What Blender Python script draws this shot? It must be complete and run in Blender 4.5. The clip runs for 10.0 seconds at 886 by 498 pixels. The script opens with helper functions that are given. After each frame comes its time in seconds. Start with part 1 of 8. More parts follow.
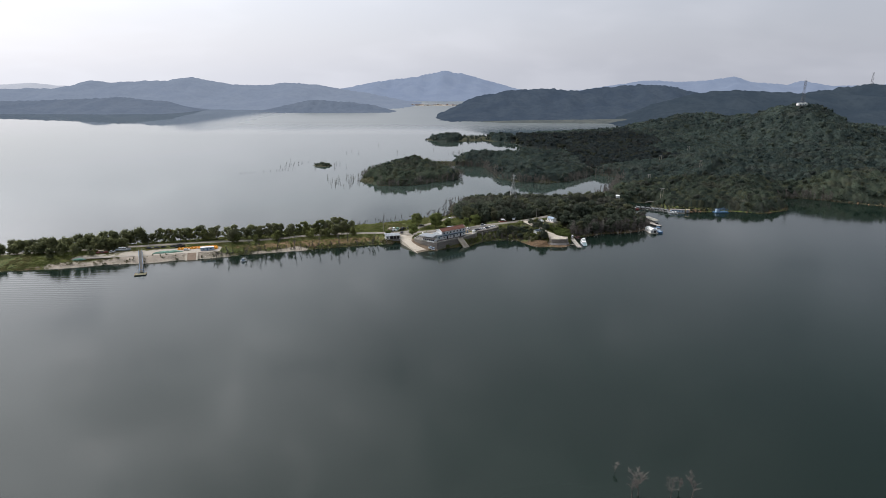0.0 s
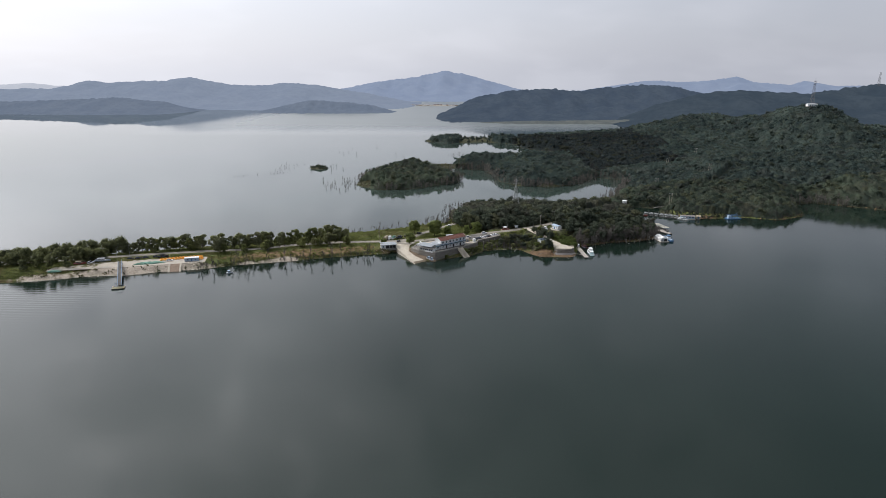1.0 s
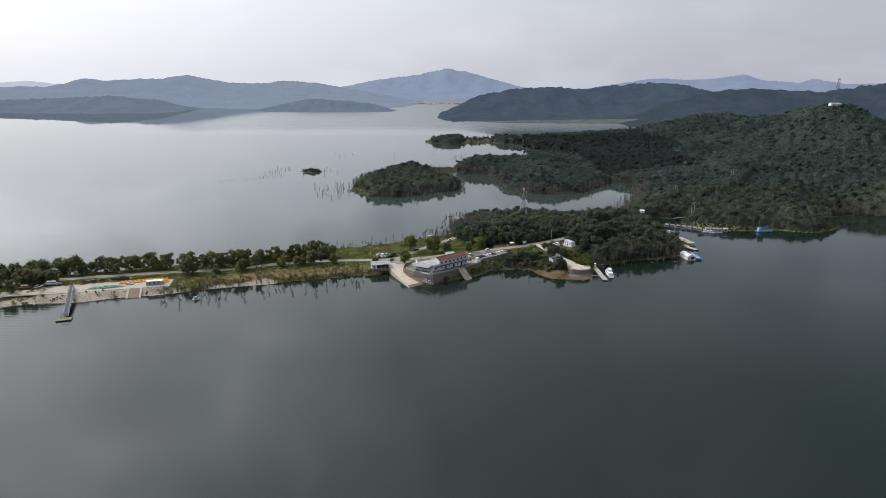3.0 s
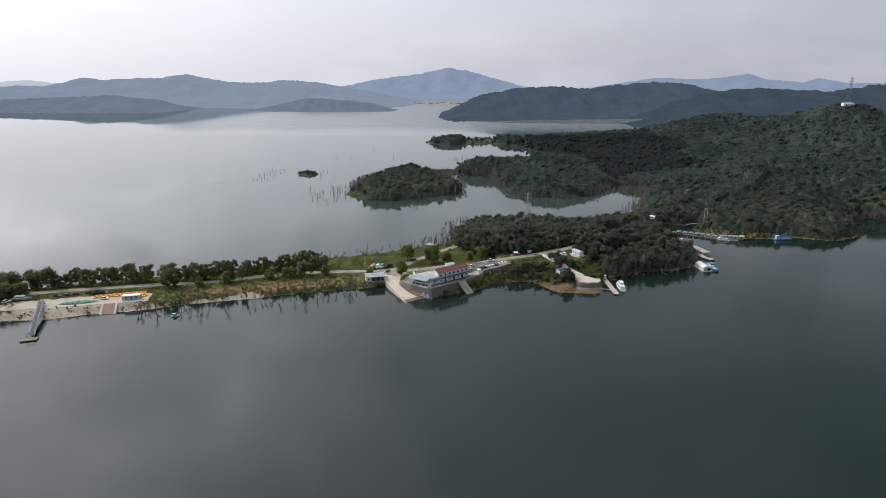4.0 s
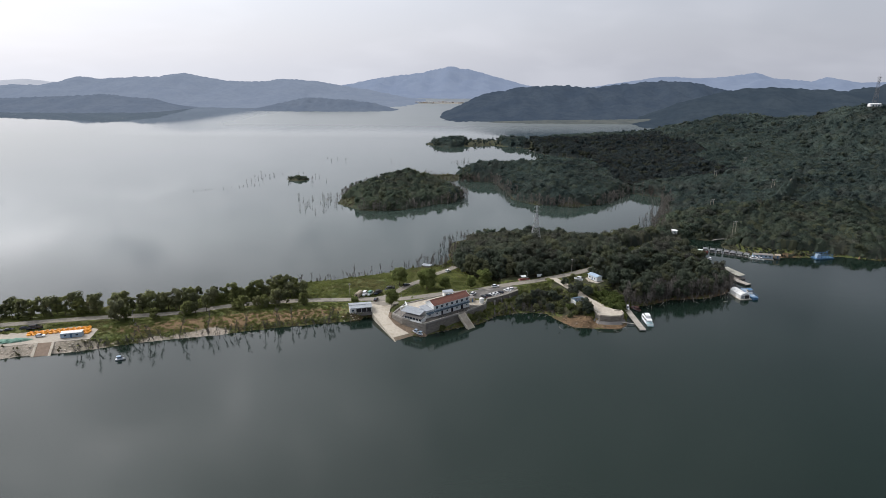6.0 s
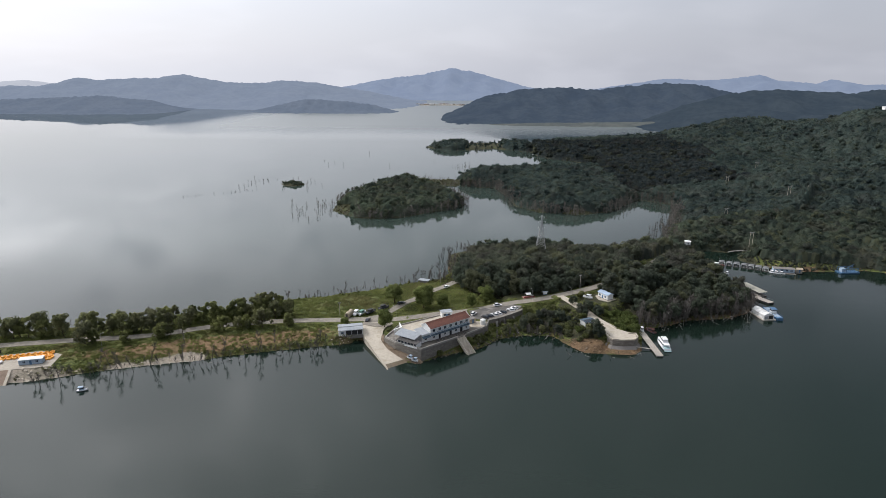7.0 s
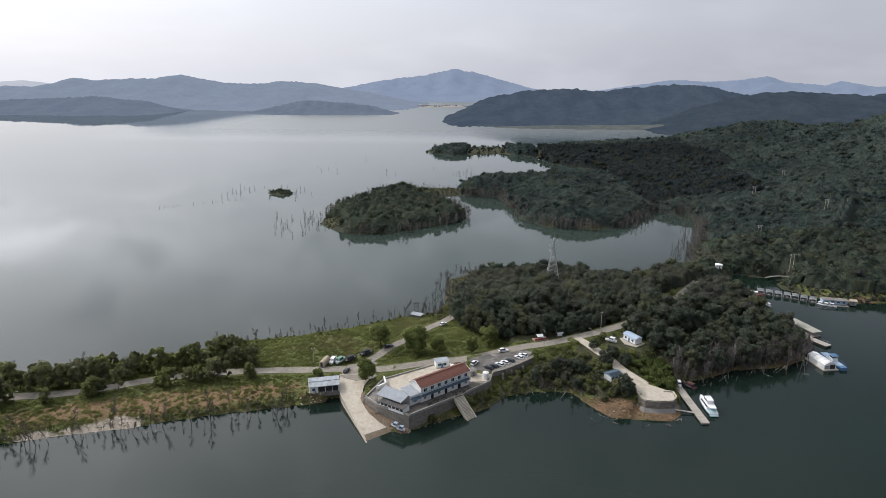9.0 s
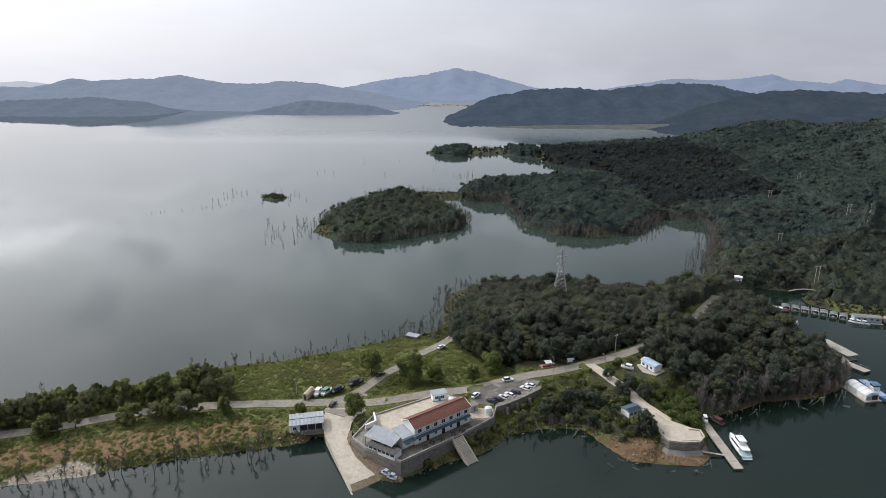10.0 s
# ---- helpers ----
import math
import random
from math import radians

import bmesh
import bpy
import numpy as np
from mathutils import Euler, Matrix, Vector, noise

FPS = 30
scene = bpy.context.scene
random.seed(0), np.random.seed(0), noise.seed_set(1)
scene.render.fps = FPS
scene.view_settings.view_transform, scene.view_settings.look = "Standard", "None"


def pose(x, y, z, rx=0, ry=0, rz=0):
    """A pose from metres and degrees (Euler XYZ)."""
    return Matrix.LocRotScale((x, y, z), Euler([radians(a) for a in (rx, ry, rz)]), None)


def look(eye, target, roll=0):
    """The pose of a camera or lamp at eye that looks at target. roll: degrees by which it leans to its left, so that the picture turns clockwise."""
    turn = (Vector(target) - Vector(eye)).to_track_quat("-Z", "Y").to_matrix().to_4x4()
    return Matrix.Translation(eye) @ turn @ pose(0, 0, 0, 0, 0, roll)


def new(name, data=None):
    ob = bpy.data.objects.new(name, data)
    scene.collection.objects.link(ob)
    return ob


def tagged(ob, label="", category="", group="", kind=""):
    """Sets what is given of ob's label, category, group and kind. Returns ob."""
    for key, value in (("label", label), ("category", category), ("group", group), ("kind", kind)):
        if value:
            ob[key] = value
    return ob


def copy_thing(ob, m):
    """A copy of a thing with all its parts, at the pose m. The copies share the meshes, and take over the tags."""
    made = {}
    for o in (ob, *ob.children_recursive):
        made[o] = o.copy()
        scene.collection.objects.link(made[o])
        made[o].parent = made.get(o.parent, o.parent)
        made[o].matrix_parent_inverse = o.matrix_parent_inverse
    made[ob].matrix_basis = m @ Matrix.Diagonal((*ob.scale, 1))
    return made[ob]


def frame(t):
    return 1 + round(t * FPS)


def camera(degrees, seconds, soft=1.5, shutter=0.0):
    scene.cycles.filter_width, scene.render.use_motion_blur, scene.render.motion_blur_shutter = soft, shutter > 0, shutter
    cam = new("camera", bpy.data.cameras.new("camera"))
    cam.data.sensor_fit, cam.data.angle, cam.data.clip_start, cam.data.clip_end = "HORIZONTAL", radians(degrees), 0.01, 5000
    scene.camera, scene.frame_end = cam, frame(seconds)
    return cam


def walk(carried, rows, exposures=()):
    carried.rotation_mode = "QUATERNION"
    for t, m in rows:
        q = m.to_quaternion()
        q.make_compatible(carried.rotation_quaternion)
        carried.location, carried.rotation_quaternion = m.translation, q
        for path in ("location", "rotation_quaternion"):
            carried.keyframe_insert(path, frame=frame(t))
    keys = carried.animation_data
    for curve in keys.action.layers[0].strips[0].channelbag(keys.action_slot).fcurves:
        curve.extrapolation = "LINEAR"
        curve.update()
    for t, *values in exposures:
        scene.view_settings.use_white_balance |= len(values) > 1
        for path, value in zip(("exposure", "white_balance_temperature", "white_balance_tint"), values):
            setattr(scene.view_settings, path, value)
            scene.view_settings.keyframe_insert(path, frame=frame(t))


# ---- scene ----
cam = camera(72.0, 10.0, 0.65)
PATH = [
    (0, (0.585, -478.78, 131.38), (0.496, -476.858, 130.837), -0.0),
    (0.5, (0.602, -464.708, 131.382), (0.512, -462.786, 130.839), -0.0),
    (1, (0.591, -450.548, 131.367), (0.5, -448.625, 130.824), 0.0),
    (1.5, (0.542, -436.295, 131.336), (0.45, -434.373, 130.791), -0.0),
    (2, (0.446, -421.823, 131.288), (0.352, -419.901, 130.744), 0.0),
    (2.5, (0.293, -407.417, 131.175), (0.197, -405.496, 130.628), 0.0),
    (4, (0.009, -363.844, 130.51), (-0.094, -361.924, 129.959), -0.0),
    (4.5, (-0.061, -349.706, 130.348), (-0.165, -347.787, 129.794), -0.0),
    (5, (-0.049, -335.408, 130.187), (-0.155, -333.49, 129.632), 0.0),
    (5.5, (-0.004, -321.162, 130.027), (-0.112, -319.244, 129.471), 0.0),
    (7, (0.139, -277.352, 129.399), (0.024, -275.432, 128.85), 0.1),
    (7.5, (0.177, -263.131, 129.251), (0.061, -261.212, 128.702), 0.1),
    (8, (0.139, -248.607, 129.123), (0.02, -246.687, 128.576), 0.1),
    (8.5, (0.035, -234.081, 128.926), (-0.085, -232.162, 128.376), 0.1),
    (9, (-0.012, -219.223, 128.753), (-0.135, -217.303, 128.207), 0.2),
    (9.5, (0.001, -204.565, 128.596), (-0.125, -202.646, 128.047), 0.1),
    (10, (-0.041, -189.915, 128.515), (-0.17, -187.996, 127.967), -0.0),
]
walk(cam, [(t, look(eye, target, roll)) for t, eye, target, roll in PATH], [(0, 0.0, 6200, 12), (10, 0.0, 6200, 12)])

# ---- world and sun ----
SUN_AZ, SUN_EL = -66.0, 40.0  # degrees clockwise from +y, and above the horizon
sun_dir = Vector((math.sin(radians(SUN_AZ)) * math.cos(radians(SUN_EL)), math.cos(radians(SUN_AZ)) * math.cos(radians(SUN_EL)), math.sin(radians(SUN_EL))))


class Nodes:
    """Small helper to write node trees."""

    def __init__(self, tree):
        self.t = tree
        tree.nodes.clear()

    def add(self, kind, **kw):
        n = self.t.nodes.new(kind)
        for key, value in kw.items():
            if key == "op":
                n.operation = value
            elif key == "blend":
                n.blend_type = value
        return n

    def put(self, socket, value):
        if isinstance(value, bpy.types.NodeSocket):
            self.t.links.new(value, socket)
        elif isinstance(value, (tuple, list)) and len(value) == 3 and socket.type == "RGBA":
            socket.default_value = (*value, 1)
        else:
            socket.default_value = value

    def math(self, op, a, b=0.0, clamp=False):
        n = self.add("ShaderNodeMath", op=op)
        n.use_clamp = clamp
        self.put(n.inputs[0], a), self.put(n.inputs[1], b)
        return n.outputs[0]

    def mix(self, f, a, b, blend="MIX"):
        n = self.t.nodes.new("ShaderNodeMix")
        n.data_type, n.blend_type = "RGBA", blend
        self.put(n.inputs[0], f), self.put(n.inputs[6], a), self.put(n.inputs[7], b)
        return n.outputs[2]

    def noise(self, vec, scale, detail=3.0, rough=0.55, distort=0.0):
        n = self.t.nodes.new("ShaderNodeTexNoise")
        self.put(n.inputs["Vector"], vec)
        n.inputs["Scale"].default_value, n.inputs["Detail"].default_value = scale, detail
        n.inputs["Roughness"].default_value, n.inputs["Distortion"].default_value = rough, distort
        return n.outputs["Fac"]

    def ramp(self, f, lo, hi):
        n = self.t.nodes.new("ShaderNodeMapRange")
        n.interpolation_type = "SMOOTHSTEP"
        self.put(n.inputs[0], f)
        n.inputs[1].default_value, n.inputs[2].default_value = lo, hi
        return n.outputs[0]

    def scaled(self, vec, x, y, z):
        n = self.t.nodes.new("ShaderNodeMapping")
        self.put(n.inputs["Vector"], vec)
        n.inputs["Scale"].default_value = (x, y, z)
        return n.outputs[0]


world = bpy.data.worlds.new("hazy_sky")
scene.world = world
world.use_nodes = True
w = Nodes(world.node_tree)
sky = w.add("ShaderNodeTexSky")
sky.sky_type, sky.sun_disc = "NISHITA", False
sky.sun_elevation, sky.sun_rotation = radians(SUN_EL), radians(SUN_AZ)
sky.air_density, sky.dust_density, sky.altitude = 1.2, 4.0, 200
gen = w.add("ShaderNodeTexCoord").outputs["Generated"]
sep = w.add("ShaderNodeSeparateXYZ")
w.put(sep.inputs[0], gen)
up = w.math("MAXIMUM", sep.outputs[2], 0.0)
blue = w.mix(1.0, sky.outputs[0], (0.10, 0.10, 0.10), "MULTIPLY")
# thin haze, whiter and brighter near the sun
dot = w.add("ShaderNodeVectorMath", op="DOT_PRODUCT")
w.put(dot.inputs[0], gen)
dot.inputs[1].default_value = sun_dir
near = w.math("MAXIMUM", dot.outputs["Value"], 0.0)
veil = w.ramp(up, 0.07, 0.24)  # low haze dims the glow towards the horizon
halo = w.math("MULTIPLY", w.math("POWER", near, 4.6), veil)
broad = w.math("POWER", near, 1.35)
haze = w.mix(w.ramp(up, 0.10, 0.48), (0.565, 0.580, 0.630), (0.20, 0.225, 0.255))
# soft cloud sheets, flattened towards the horizon
flat = w.add("ShaderNodeVectorMath", op="DIVIDE")
w.put(flat.inputs[0], gen)
comb = w.add("ShaderNodeCombineXYZ")
lift = w.math("ADD", up, 0.30)
for i in range(3):
    w.put(comb.inputs[i], lift)
w.put(flat.inputs[1], comb.outputs[0])
cloud = w.ramp(w.noise(flat.outputs[0], 1.7, 3.0, 0.5, 0.2), 0.42, 0.70)
base = w.mix(0.78, blue, haze)
base = w.mix(w.math("MULTIPLY", cloud, 0.22), base, (0.72, 0.72, 0.745))
# broken cloud higher up: grey undersides and bright edges
puff = w.noise(flat.outputs[0], 4.6, 4.0, 0.55, 0.35)
above = w.ramp(up, 0.12, 0.22)
base = w.mix(w.ramp(up, 0.70, 0.92), base, (0.60, 0.61, 0.63))  # thin bright veil overhead, out of view, added to lift the shade
glow = w.mix(1.0, base, w.mix(broad, (0, 0, 0), (0.63, 0.622, 0.614)), "ADD")
glow = w.mix(1.0, glow, w.mix(w.math("MULTIPLY", halo, w.math("ADD", w.math("MULTIPLY", cloud, 0.55), 0.72)), (0, 0, 0), (2.15, 2.12, 2.06)), "ADD")
glow = w.mix(w.math("MULTIPLY", w.math("MULTIPLY", w.ramp(puff, 0.55, 0.66), above), 0.42), glow, w.mix(1.0, glow, (0.50, 0.52, 0.57), "MULTIPLY"))
glow = w.mix(w.math("MULTIPLY", w.math("MULTIPLY", w.math("SUBTRACT", 1.0, w.ramp(puff, 0.34, 0.45)), above), 0.45), glow, w.mix(1.0, glow, (1.5, 1.47, 1.44), "MULTIPLY"))
back = w.add("ShaderNodeBackground")
w.put(back.inputs[0], glow)
back.inputs[1].default_value = 1.0
w.put(w.add("ShaderNodeOutputWorld").inputs[0], back.outputs[0])

sun = new("sun", bpy.data.lights.new("sun", "SUN"))
sun.data.energy, sun.data.angle, sun.data.color = 2.05, radians(2.5), (1.0, 0.94, 0.86)
sun.matrix_world = look((0, 0, 300), Vector((0, 0, 300)) - sun_dir)
scene.view_settings.exposure = 0.0

# ---- materials ----


def surface(name, a, b, scale=1.0, rough=0.8, bump=0.15, metal=0.0, stain=None, stain_scale=0.15, vary=0.0, spec=0.4, stretch=(1, 1, 1), cell=0.0):
    """A weathered surface: two colours in grain, larger stains, relief; vary: brightness from piece to piece."""
    m = bpy.data.materials.new(name)
    m.use_nodes = True
    n = Nodes(m.node_tree)
    co = n.add("ShaderNodeNewGeometry").outputs["Position"]
    co = n.scaled(co, *stretch)
    grain = n.noise(co, scale, 4.0, 0.65)
    big = n.noise(co, stain_scale, 4.0, 0.6, 0.5)
    col = n.mix(n.ramp(grain, 0.3, 0.7), a, b)
    col = n.mix(n.math("MULTIPLY", n.ramp(big, 0.48, 0.72), 0.6), col, stain or tuple(v * 0.62 for v in a))
    if cell:
        vo = n.add("ShaderNodeTexVoronoi")
        n.put(vo.inputs["Vector"], co)
        vo.inputs["Scale"].default_value = cell
        each = n.add("ShaderNodeSeparateColor")
        n.put(each.inputs[0], vo.outputs["Color"])
        col = n.mix(n.math("MULTIPLY", each.outputs[0], 0.75), col, tuple(v * 0.42 for v in a))
        col = n.mix(n.math("MULTIPLY", vo.outputs["Distance"], 0.5), col, tuple(v * 0.5 for v in a))
        grain = n.math("SUBTRACT", grain, vo.outputs["Distance"])
    if vary:
        rnd = n.add("ShaderNodeObjectInfo").outputs["Random"]
        k = n.math("ADD", n.math("MULTIPLY", rnd, 2 * vary), 1 - vary)
        grey = n.add("ShaderNodeCombineColor")
        for i in range(3):
            n.put(grey.inputs[i], k)
        col = n.mix(1.0, col, grey.outputs[0], "MULTIPLY")
    p = n.add("ShaderNodeBsdfPrincipled")
    n.put(p.inputs["Base Color"], col)
    n.put(p.inputs["Roughness"], n.math("ADD", n.math("MULTIPLY", big, 0.2), rough - 0.1))
    p.inputs["Metallic"].default_value, p.inputs["Specular IOR Level"].default_value = metal, spec
    if bump:
        bm_ = n.add("ShaderNodeBump")
        bm_.inputs["Strength"].default_value, bm_.inputs["Distance"].default_value = bump, 0.15
        n.put(bm_.inputs["Height"], grain)
        n.put(p.inputs["Normal"], bm_.outputs[0])
    n.put(n.add("ShaderNodeOutputMaterial").inputs[0], p.outputs[0])
    return m


def foliage(name, dark, light, dry=None, dry_amount=0.0, through_=0.38, leafy=0.55, olive=0.55, grey=0.6):
    """Leaf clumps: tone from clump to clump and from tree to tree, light passing through."""
    m = bpy.data.materials.new(name)
    m.use_nodes = True
    n = Nodes(m.node_tree)
    geo = n.add("ShaderNodeNewGeometry")
    isl, co = geo.outputs["Random Per Island"], geo.outputs["Position"]
    big = n.noise(co, 0.09, 2.0, 0.6)
    f = n.math("ADD", n.math("MULTIPLY", isl, leafy), n.math("MULTIPLY", n.ramp(big, 0.35, 0.65), 0.45))
    if leafy < 0.5:  # joined woods: the tone changes from tree to tree and from stand to stand
        by_tree = n.add("ShaderNodeAttribute")
        by_tree.attribute_name = "tree"
        tone = by_tree.outputs["Fac"]
        f = n.math("ADD", f, n.math("MULTIPLY", tone, 0.62 - leafy))
        f = n.math("ADD", f, n.math("MULTIPLY", n.math("SUBTRACT", n.ramp(n.noise(co, 0.012, 3.0, 0.55), 0.38, 0.62), 0.5), 0.6), True)
    f = n.math("ADD", f, n.math("MULTIPLY", n.math("SUBTRACT", n.add("ShaderNodeObjectInfo").outputs["Random"], 0.5), 0.35), True)
    col = n.mix(f, dark, light)
    if leafy < 0.5:
        kin = n.math("FRACT", n.math("MULTIPLY", tone, 13.7))
    else:
        kin = n.math("FRACT", n.math("MULTIPLY", n.add("ShaderNodeObjectInfo").outputs["Random"], 17.3))
    avg = sum(light) / 3
    col = n.mix(n.math("MULTIPLY", n.ramp(kin, 0.62, 0.95), olive), col, (avg * 1.18, avg * 1.18, avg * 0.62))  # olive trees
    col = n.mix(n.math("MULTIPLY", n.math("SUBTRACT", 1.0, n.ramp(kin, 0.05, 0.28)), grey), col, (avg * 0.92, avg * 0.85, avg * 0.74))  # grey, thin ones
    if dry:
        patch = n.math("MULTIPLY", n.ramp(n.noise(co, 0.035, 3.0, 0.6), 0.52, 0.66), dry_amount)
        col = n.mix(patch, col, dry)
    d, tr, add = n.add("ShaderNodeBsdfDiffuse"), n.add("ShaderNodeBsdfTranslucent"), n.add("ShaderNodeMixShader")
    n.put(d.inputs[0], col), n.put(tr.inputs[0], col)
    add.inputs[0].default_value = through_
    n.put(add.inputs[1], d.outputs[0]), n.put(add.inputs[2], tr.outputs[0])
    n.put(n.add("ShaderNodeOutputMaterial").inputs[0], add.outputs[0])
    return m


def ground_material():
    """Grass, dry grass and bare soil; the layer 'cover' tells dry ground (red), bare rock and sand (green) and leaf litter (blue)."""
    m = bpy.data.materials.new("ground_cover")
    m.use_nodes = True
    n = Nodes(m.node_tree)
    co = n.add("ShaderNodeNewGeometry").outputs["Position"]
    at = n.add("ShaderNodeAttribute")
    at.attribute_name = "cover"
    sep_ = n.add("ShaderNodeSeparateColor")
    n.put(sep_.inputs[0], at.outputs["Color"])
    fine, mid, big = n.noise(co, 1.3, 4, 0.7), n.noise(co, 0.22, 4, 0.65), n.noise(co, 0.06, 4, 0.6)
    grass = n.mix(n.ramp(fine, 0.35, 0.65), (0.046, 0.062, 0.020), (0.150, 0.168, 0.052))
    grass = n.mix(n.ramp(mid, 0.42, 0.68), grass, (0.120, 0.118, 0.046))
    grass = n.mix(n.ramp(n.noise(co, 0.5, 4, 0.7, 0.6), 0.52, 0.66), grass, (0.034, 0.046, 0.018))
    dry = n.mix(n.ramp(fine, 0.3, 0.7), (0.125, 0.083, 0.048), (0.245, 0.165, 0.092))
    rock = n.mix(n.ramp(mid, 0.35, 0.65), (0.205, 0.134, 0.076), (0.098, 0.066, 0.040))
    rock = n.mix(n.ramp(fine, 0.5, 0.7), rock, (0.12, 0.085, 0.055))
    pale = n.mix(n.ramp(fine, 0.35, 0.65), (0.44, 0.385, 0.32), (0.30, 0.255, 0.205))
    pale_at = n.add("ShaderNodeAttribute")
    pale_at.attribute_name = "pale"
    litter = n.mix(n.ramp(fine, 0.3, 0.7), (0.026, 0.030, 0.017), (0.066, 0.062, 0.038))

    def edge(s, width=0.35):
        return n.ramp(n.math("ADD", s, n.math("MULTIPLY", n.math("SUBTRACT", mid, 0.5), 0.9)), 0.5 - width / 2, 0.5 + width / 2)

    col = n.mix(edge(sep_.outputs[0]), grass, dry)
    col = n.mix(edge(sep_.outputs[2]), col, litter)
    col = n.mix(edge(sep_.outputs[1]), col, rock)
    col = n.mix(edge(pale_at.outputs["Fac"]), col, pale)
    col = n.mix(n.math("MULTIPLY", n.ramp(big, 0.5, 0.7), 0.35), col, (0.05, 0.06, 0.02))
    p = n.add("ShaderNodeBsdfPrincipled")
    n.put(p.inputs["Base Color"], col)
    p.inputs["Roughness"].default_value, p.inputs["Specular IOR Level"].default_value = 0.95, 0.15
    bm_ = n.add("ShaderNodeBump")
    bm_.inputs["Strength"].default_value, bm_.inputs["Distance"].default_value = 0.7, 0.6
    n.put(bm_.inputs["Height"], n.math("ADD", fine, mid))
    n.put(p.inputs["Normal"], bm_.outputs[0])
    n.put(n.add("ShaderNodeOutputMaterial").inputs[0], p.outputs[0])
    return m


def water_material():
    m = bpy.data.materials.new("lake_water")
    m.use_nodes = True
    n = Nodes(m.node_tree)
    co = n.add("ShaderNodeNewGeometry").outputs["Position"]
    col = n.mix(n.ramp(n.noise(co, 0.006, 3, 0.5), 0.35, 0.65), (0.0070, 0.0146, 0.0106), (0.0100, 0.0190, 0.0142))
    sep_ = n.add("ShaderNodeSeparateXYZ")
    n.put(sep_.inputs[0], co)
    col = n.mix(n.ramp(n.math("SUBTRACT", sep_.outputs[1], n.math("MAXIMUM", n.math("SUBTRACT", sep_.outputs[0], 20.0), 0.0)), 20, 220), col, (0.034, 0.050, 0.042))  # paler silty water in the bays; over the far lake it stands for haze
    ruffled = n.math("MULTIPLY", n.ramp(sep_.outputs[1], 950, 1350), n.ramp(sep_.outputs[0], -900, -650))  # a breeze in the strait
    wind = n.ramp(n.noise(n.scaled(co, 0.35, 1, 1), 0.006, 4, 0.6, 0.8), 0.42, 0.66)
    rip = n.noise(n.scaled(co, 0.8, 1.3, 1), 0.9, 3, 0.6)
    swell = n.noise(n.scaled(co, 0.5, 1.2, 1), 0.12, 2, 0.5)
    still = n.ramp(sep_.outputs[1], 380, 900)  # the wide far lake is a mirror
    calm = n.math("SUBTRACT", 1.0, n.math("MULTIPLY", n.ramp(sep_.outputs[1], 60, 420), 0.75))  # the sheltered far lake lies almost still
    calm = n.math("MULTIPLY", calm, n.math("SUBTRACT", 1.0, n.math("MULTIPLY", still, 0.93)))
    h = n.math("ADD", n.math("MULTIPLY", rip, n.math("ADD", n.math("MULTIPLY", wind, 0.014), 0.006)), n.math("MULTIPLY", swell, 0.022))
    h = n.math("MULTIPLY", h, calm)
    wave = n.add("ShaderNodeTexWave")
    n.put(wave.inputs["Vector"], n.scaled(co, 0.12, 1, 1))
    wave.bands_direction = "Y"
    wave.inputs["Scale"].default_value, wave.inputs["Distortion"].default_value, wave.inputs["Detail Scale"].default_value = 0.085, 3.0, 0.7
    far = n.add("ShaderNodeVectorMath", op="DISTANCE")
    n.put(far.inputs[0], co)
    far.inputs[1].default_value = (-275, -108, 0)
    wake = n.math("MULTIPLY", n.math("SUBTRACT", 1.0, n.ramp(far.outputs["Value"], 15, 62)), 0.028)
    h = n.math("ADD", h, n.math("MULTIPLY", wave.outputs["Fac"], wake))
    bm_ = n.add("ShaderNodeBump")
    bm_.inputs["Strength"].default_value, bm_.inputs["Distance"].default_value = 1.0, 1.0
    n.put(bm_.inputs["Height"], h)
    p = n.add("ShaderNodeBsdfPrincipled")
    n.put(p.inputs["Base Color"], col)
    n.put(p.inputs["Roughness"], n.math("ADD", n.math("MULTIPLY", n.math("ADD", n.math("MULTIPLY", wind, 0.05), 0.075), n.math("SUBTRACT", 1.0, n.math("MULTIPLY", n.ramp(sep_.outputs[1], 40, 420), 0.72))), n.math("MULTIPLY", ruffled, 0.27)))
    p.inputs["Specular IOR Level"].default_value = 0.5
    n.put(p.inputs["IOR"], n.math("ADD", 1.33, n.math("MULTIPLY", ruffled, 1.6)))
    n.put(p.inputs["Normal"], bm_.outputs[0])
    n.put(n.add("ShaderNodeOutputMaterial").inputs[0], p.outputs[0])
    return m


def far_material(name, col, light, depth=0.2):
    """Wooded hills so far off that only their tone is left: haze is put into their colour, and they glow."""
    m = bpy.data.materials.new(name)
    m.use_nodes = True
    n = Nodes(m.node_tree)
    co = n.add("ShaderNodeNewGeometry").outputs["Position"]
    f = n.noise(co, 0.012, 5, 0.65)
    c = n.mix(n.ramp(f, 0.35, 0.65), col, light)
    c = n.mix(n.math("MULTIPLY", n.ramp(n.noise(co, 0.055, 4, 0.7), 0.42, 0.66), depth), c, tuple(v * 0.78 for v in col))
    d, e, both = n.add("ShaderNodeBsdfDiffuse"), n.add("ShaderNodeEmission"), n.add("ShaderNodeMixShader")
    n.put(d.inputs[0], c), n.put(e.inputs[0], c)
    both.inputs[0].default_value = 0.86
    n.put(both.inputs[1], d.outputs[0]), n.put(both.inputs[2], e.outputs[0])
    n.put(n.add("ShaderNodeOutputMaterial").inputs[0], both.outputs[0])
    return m


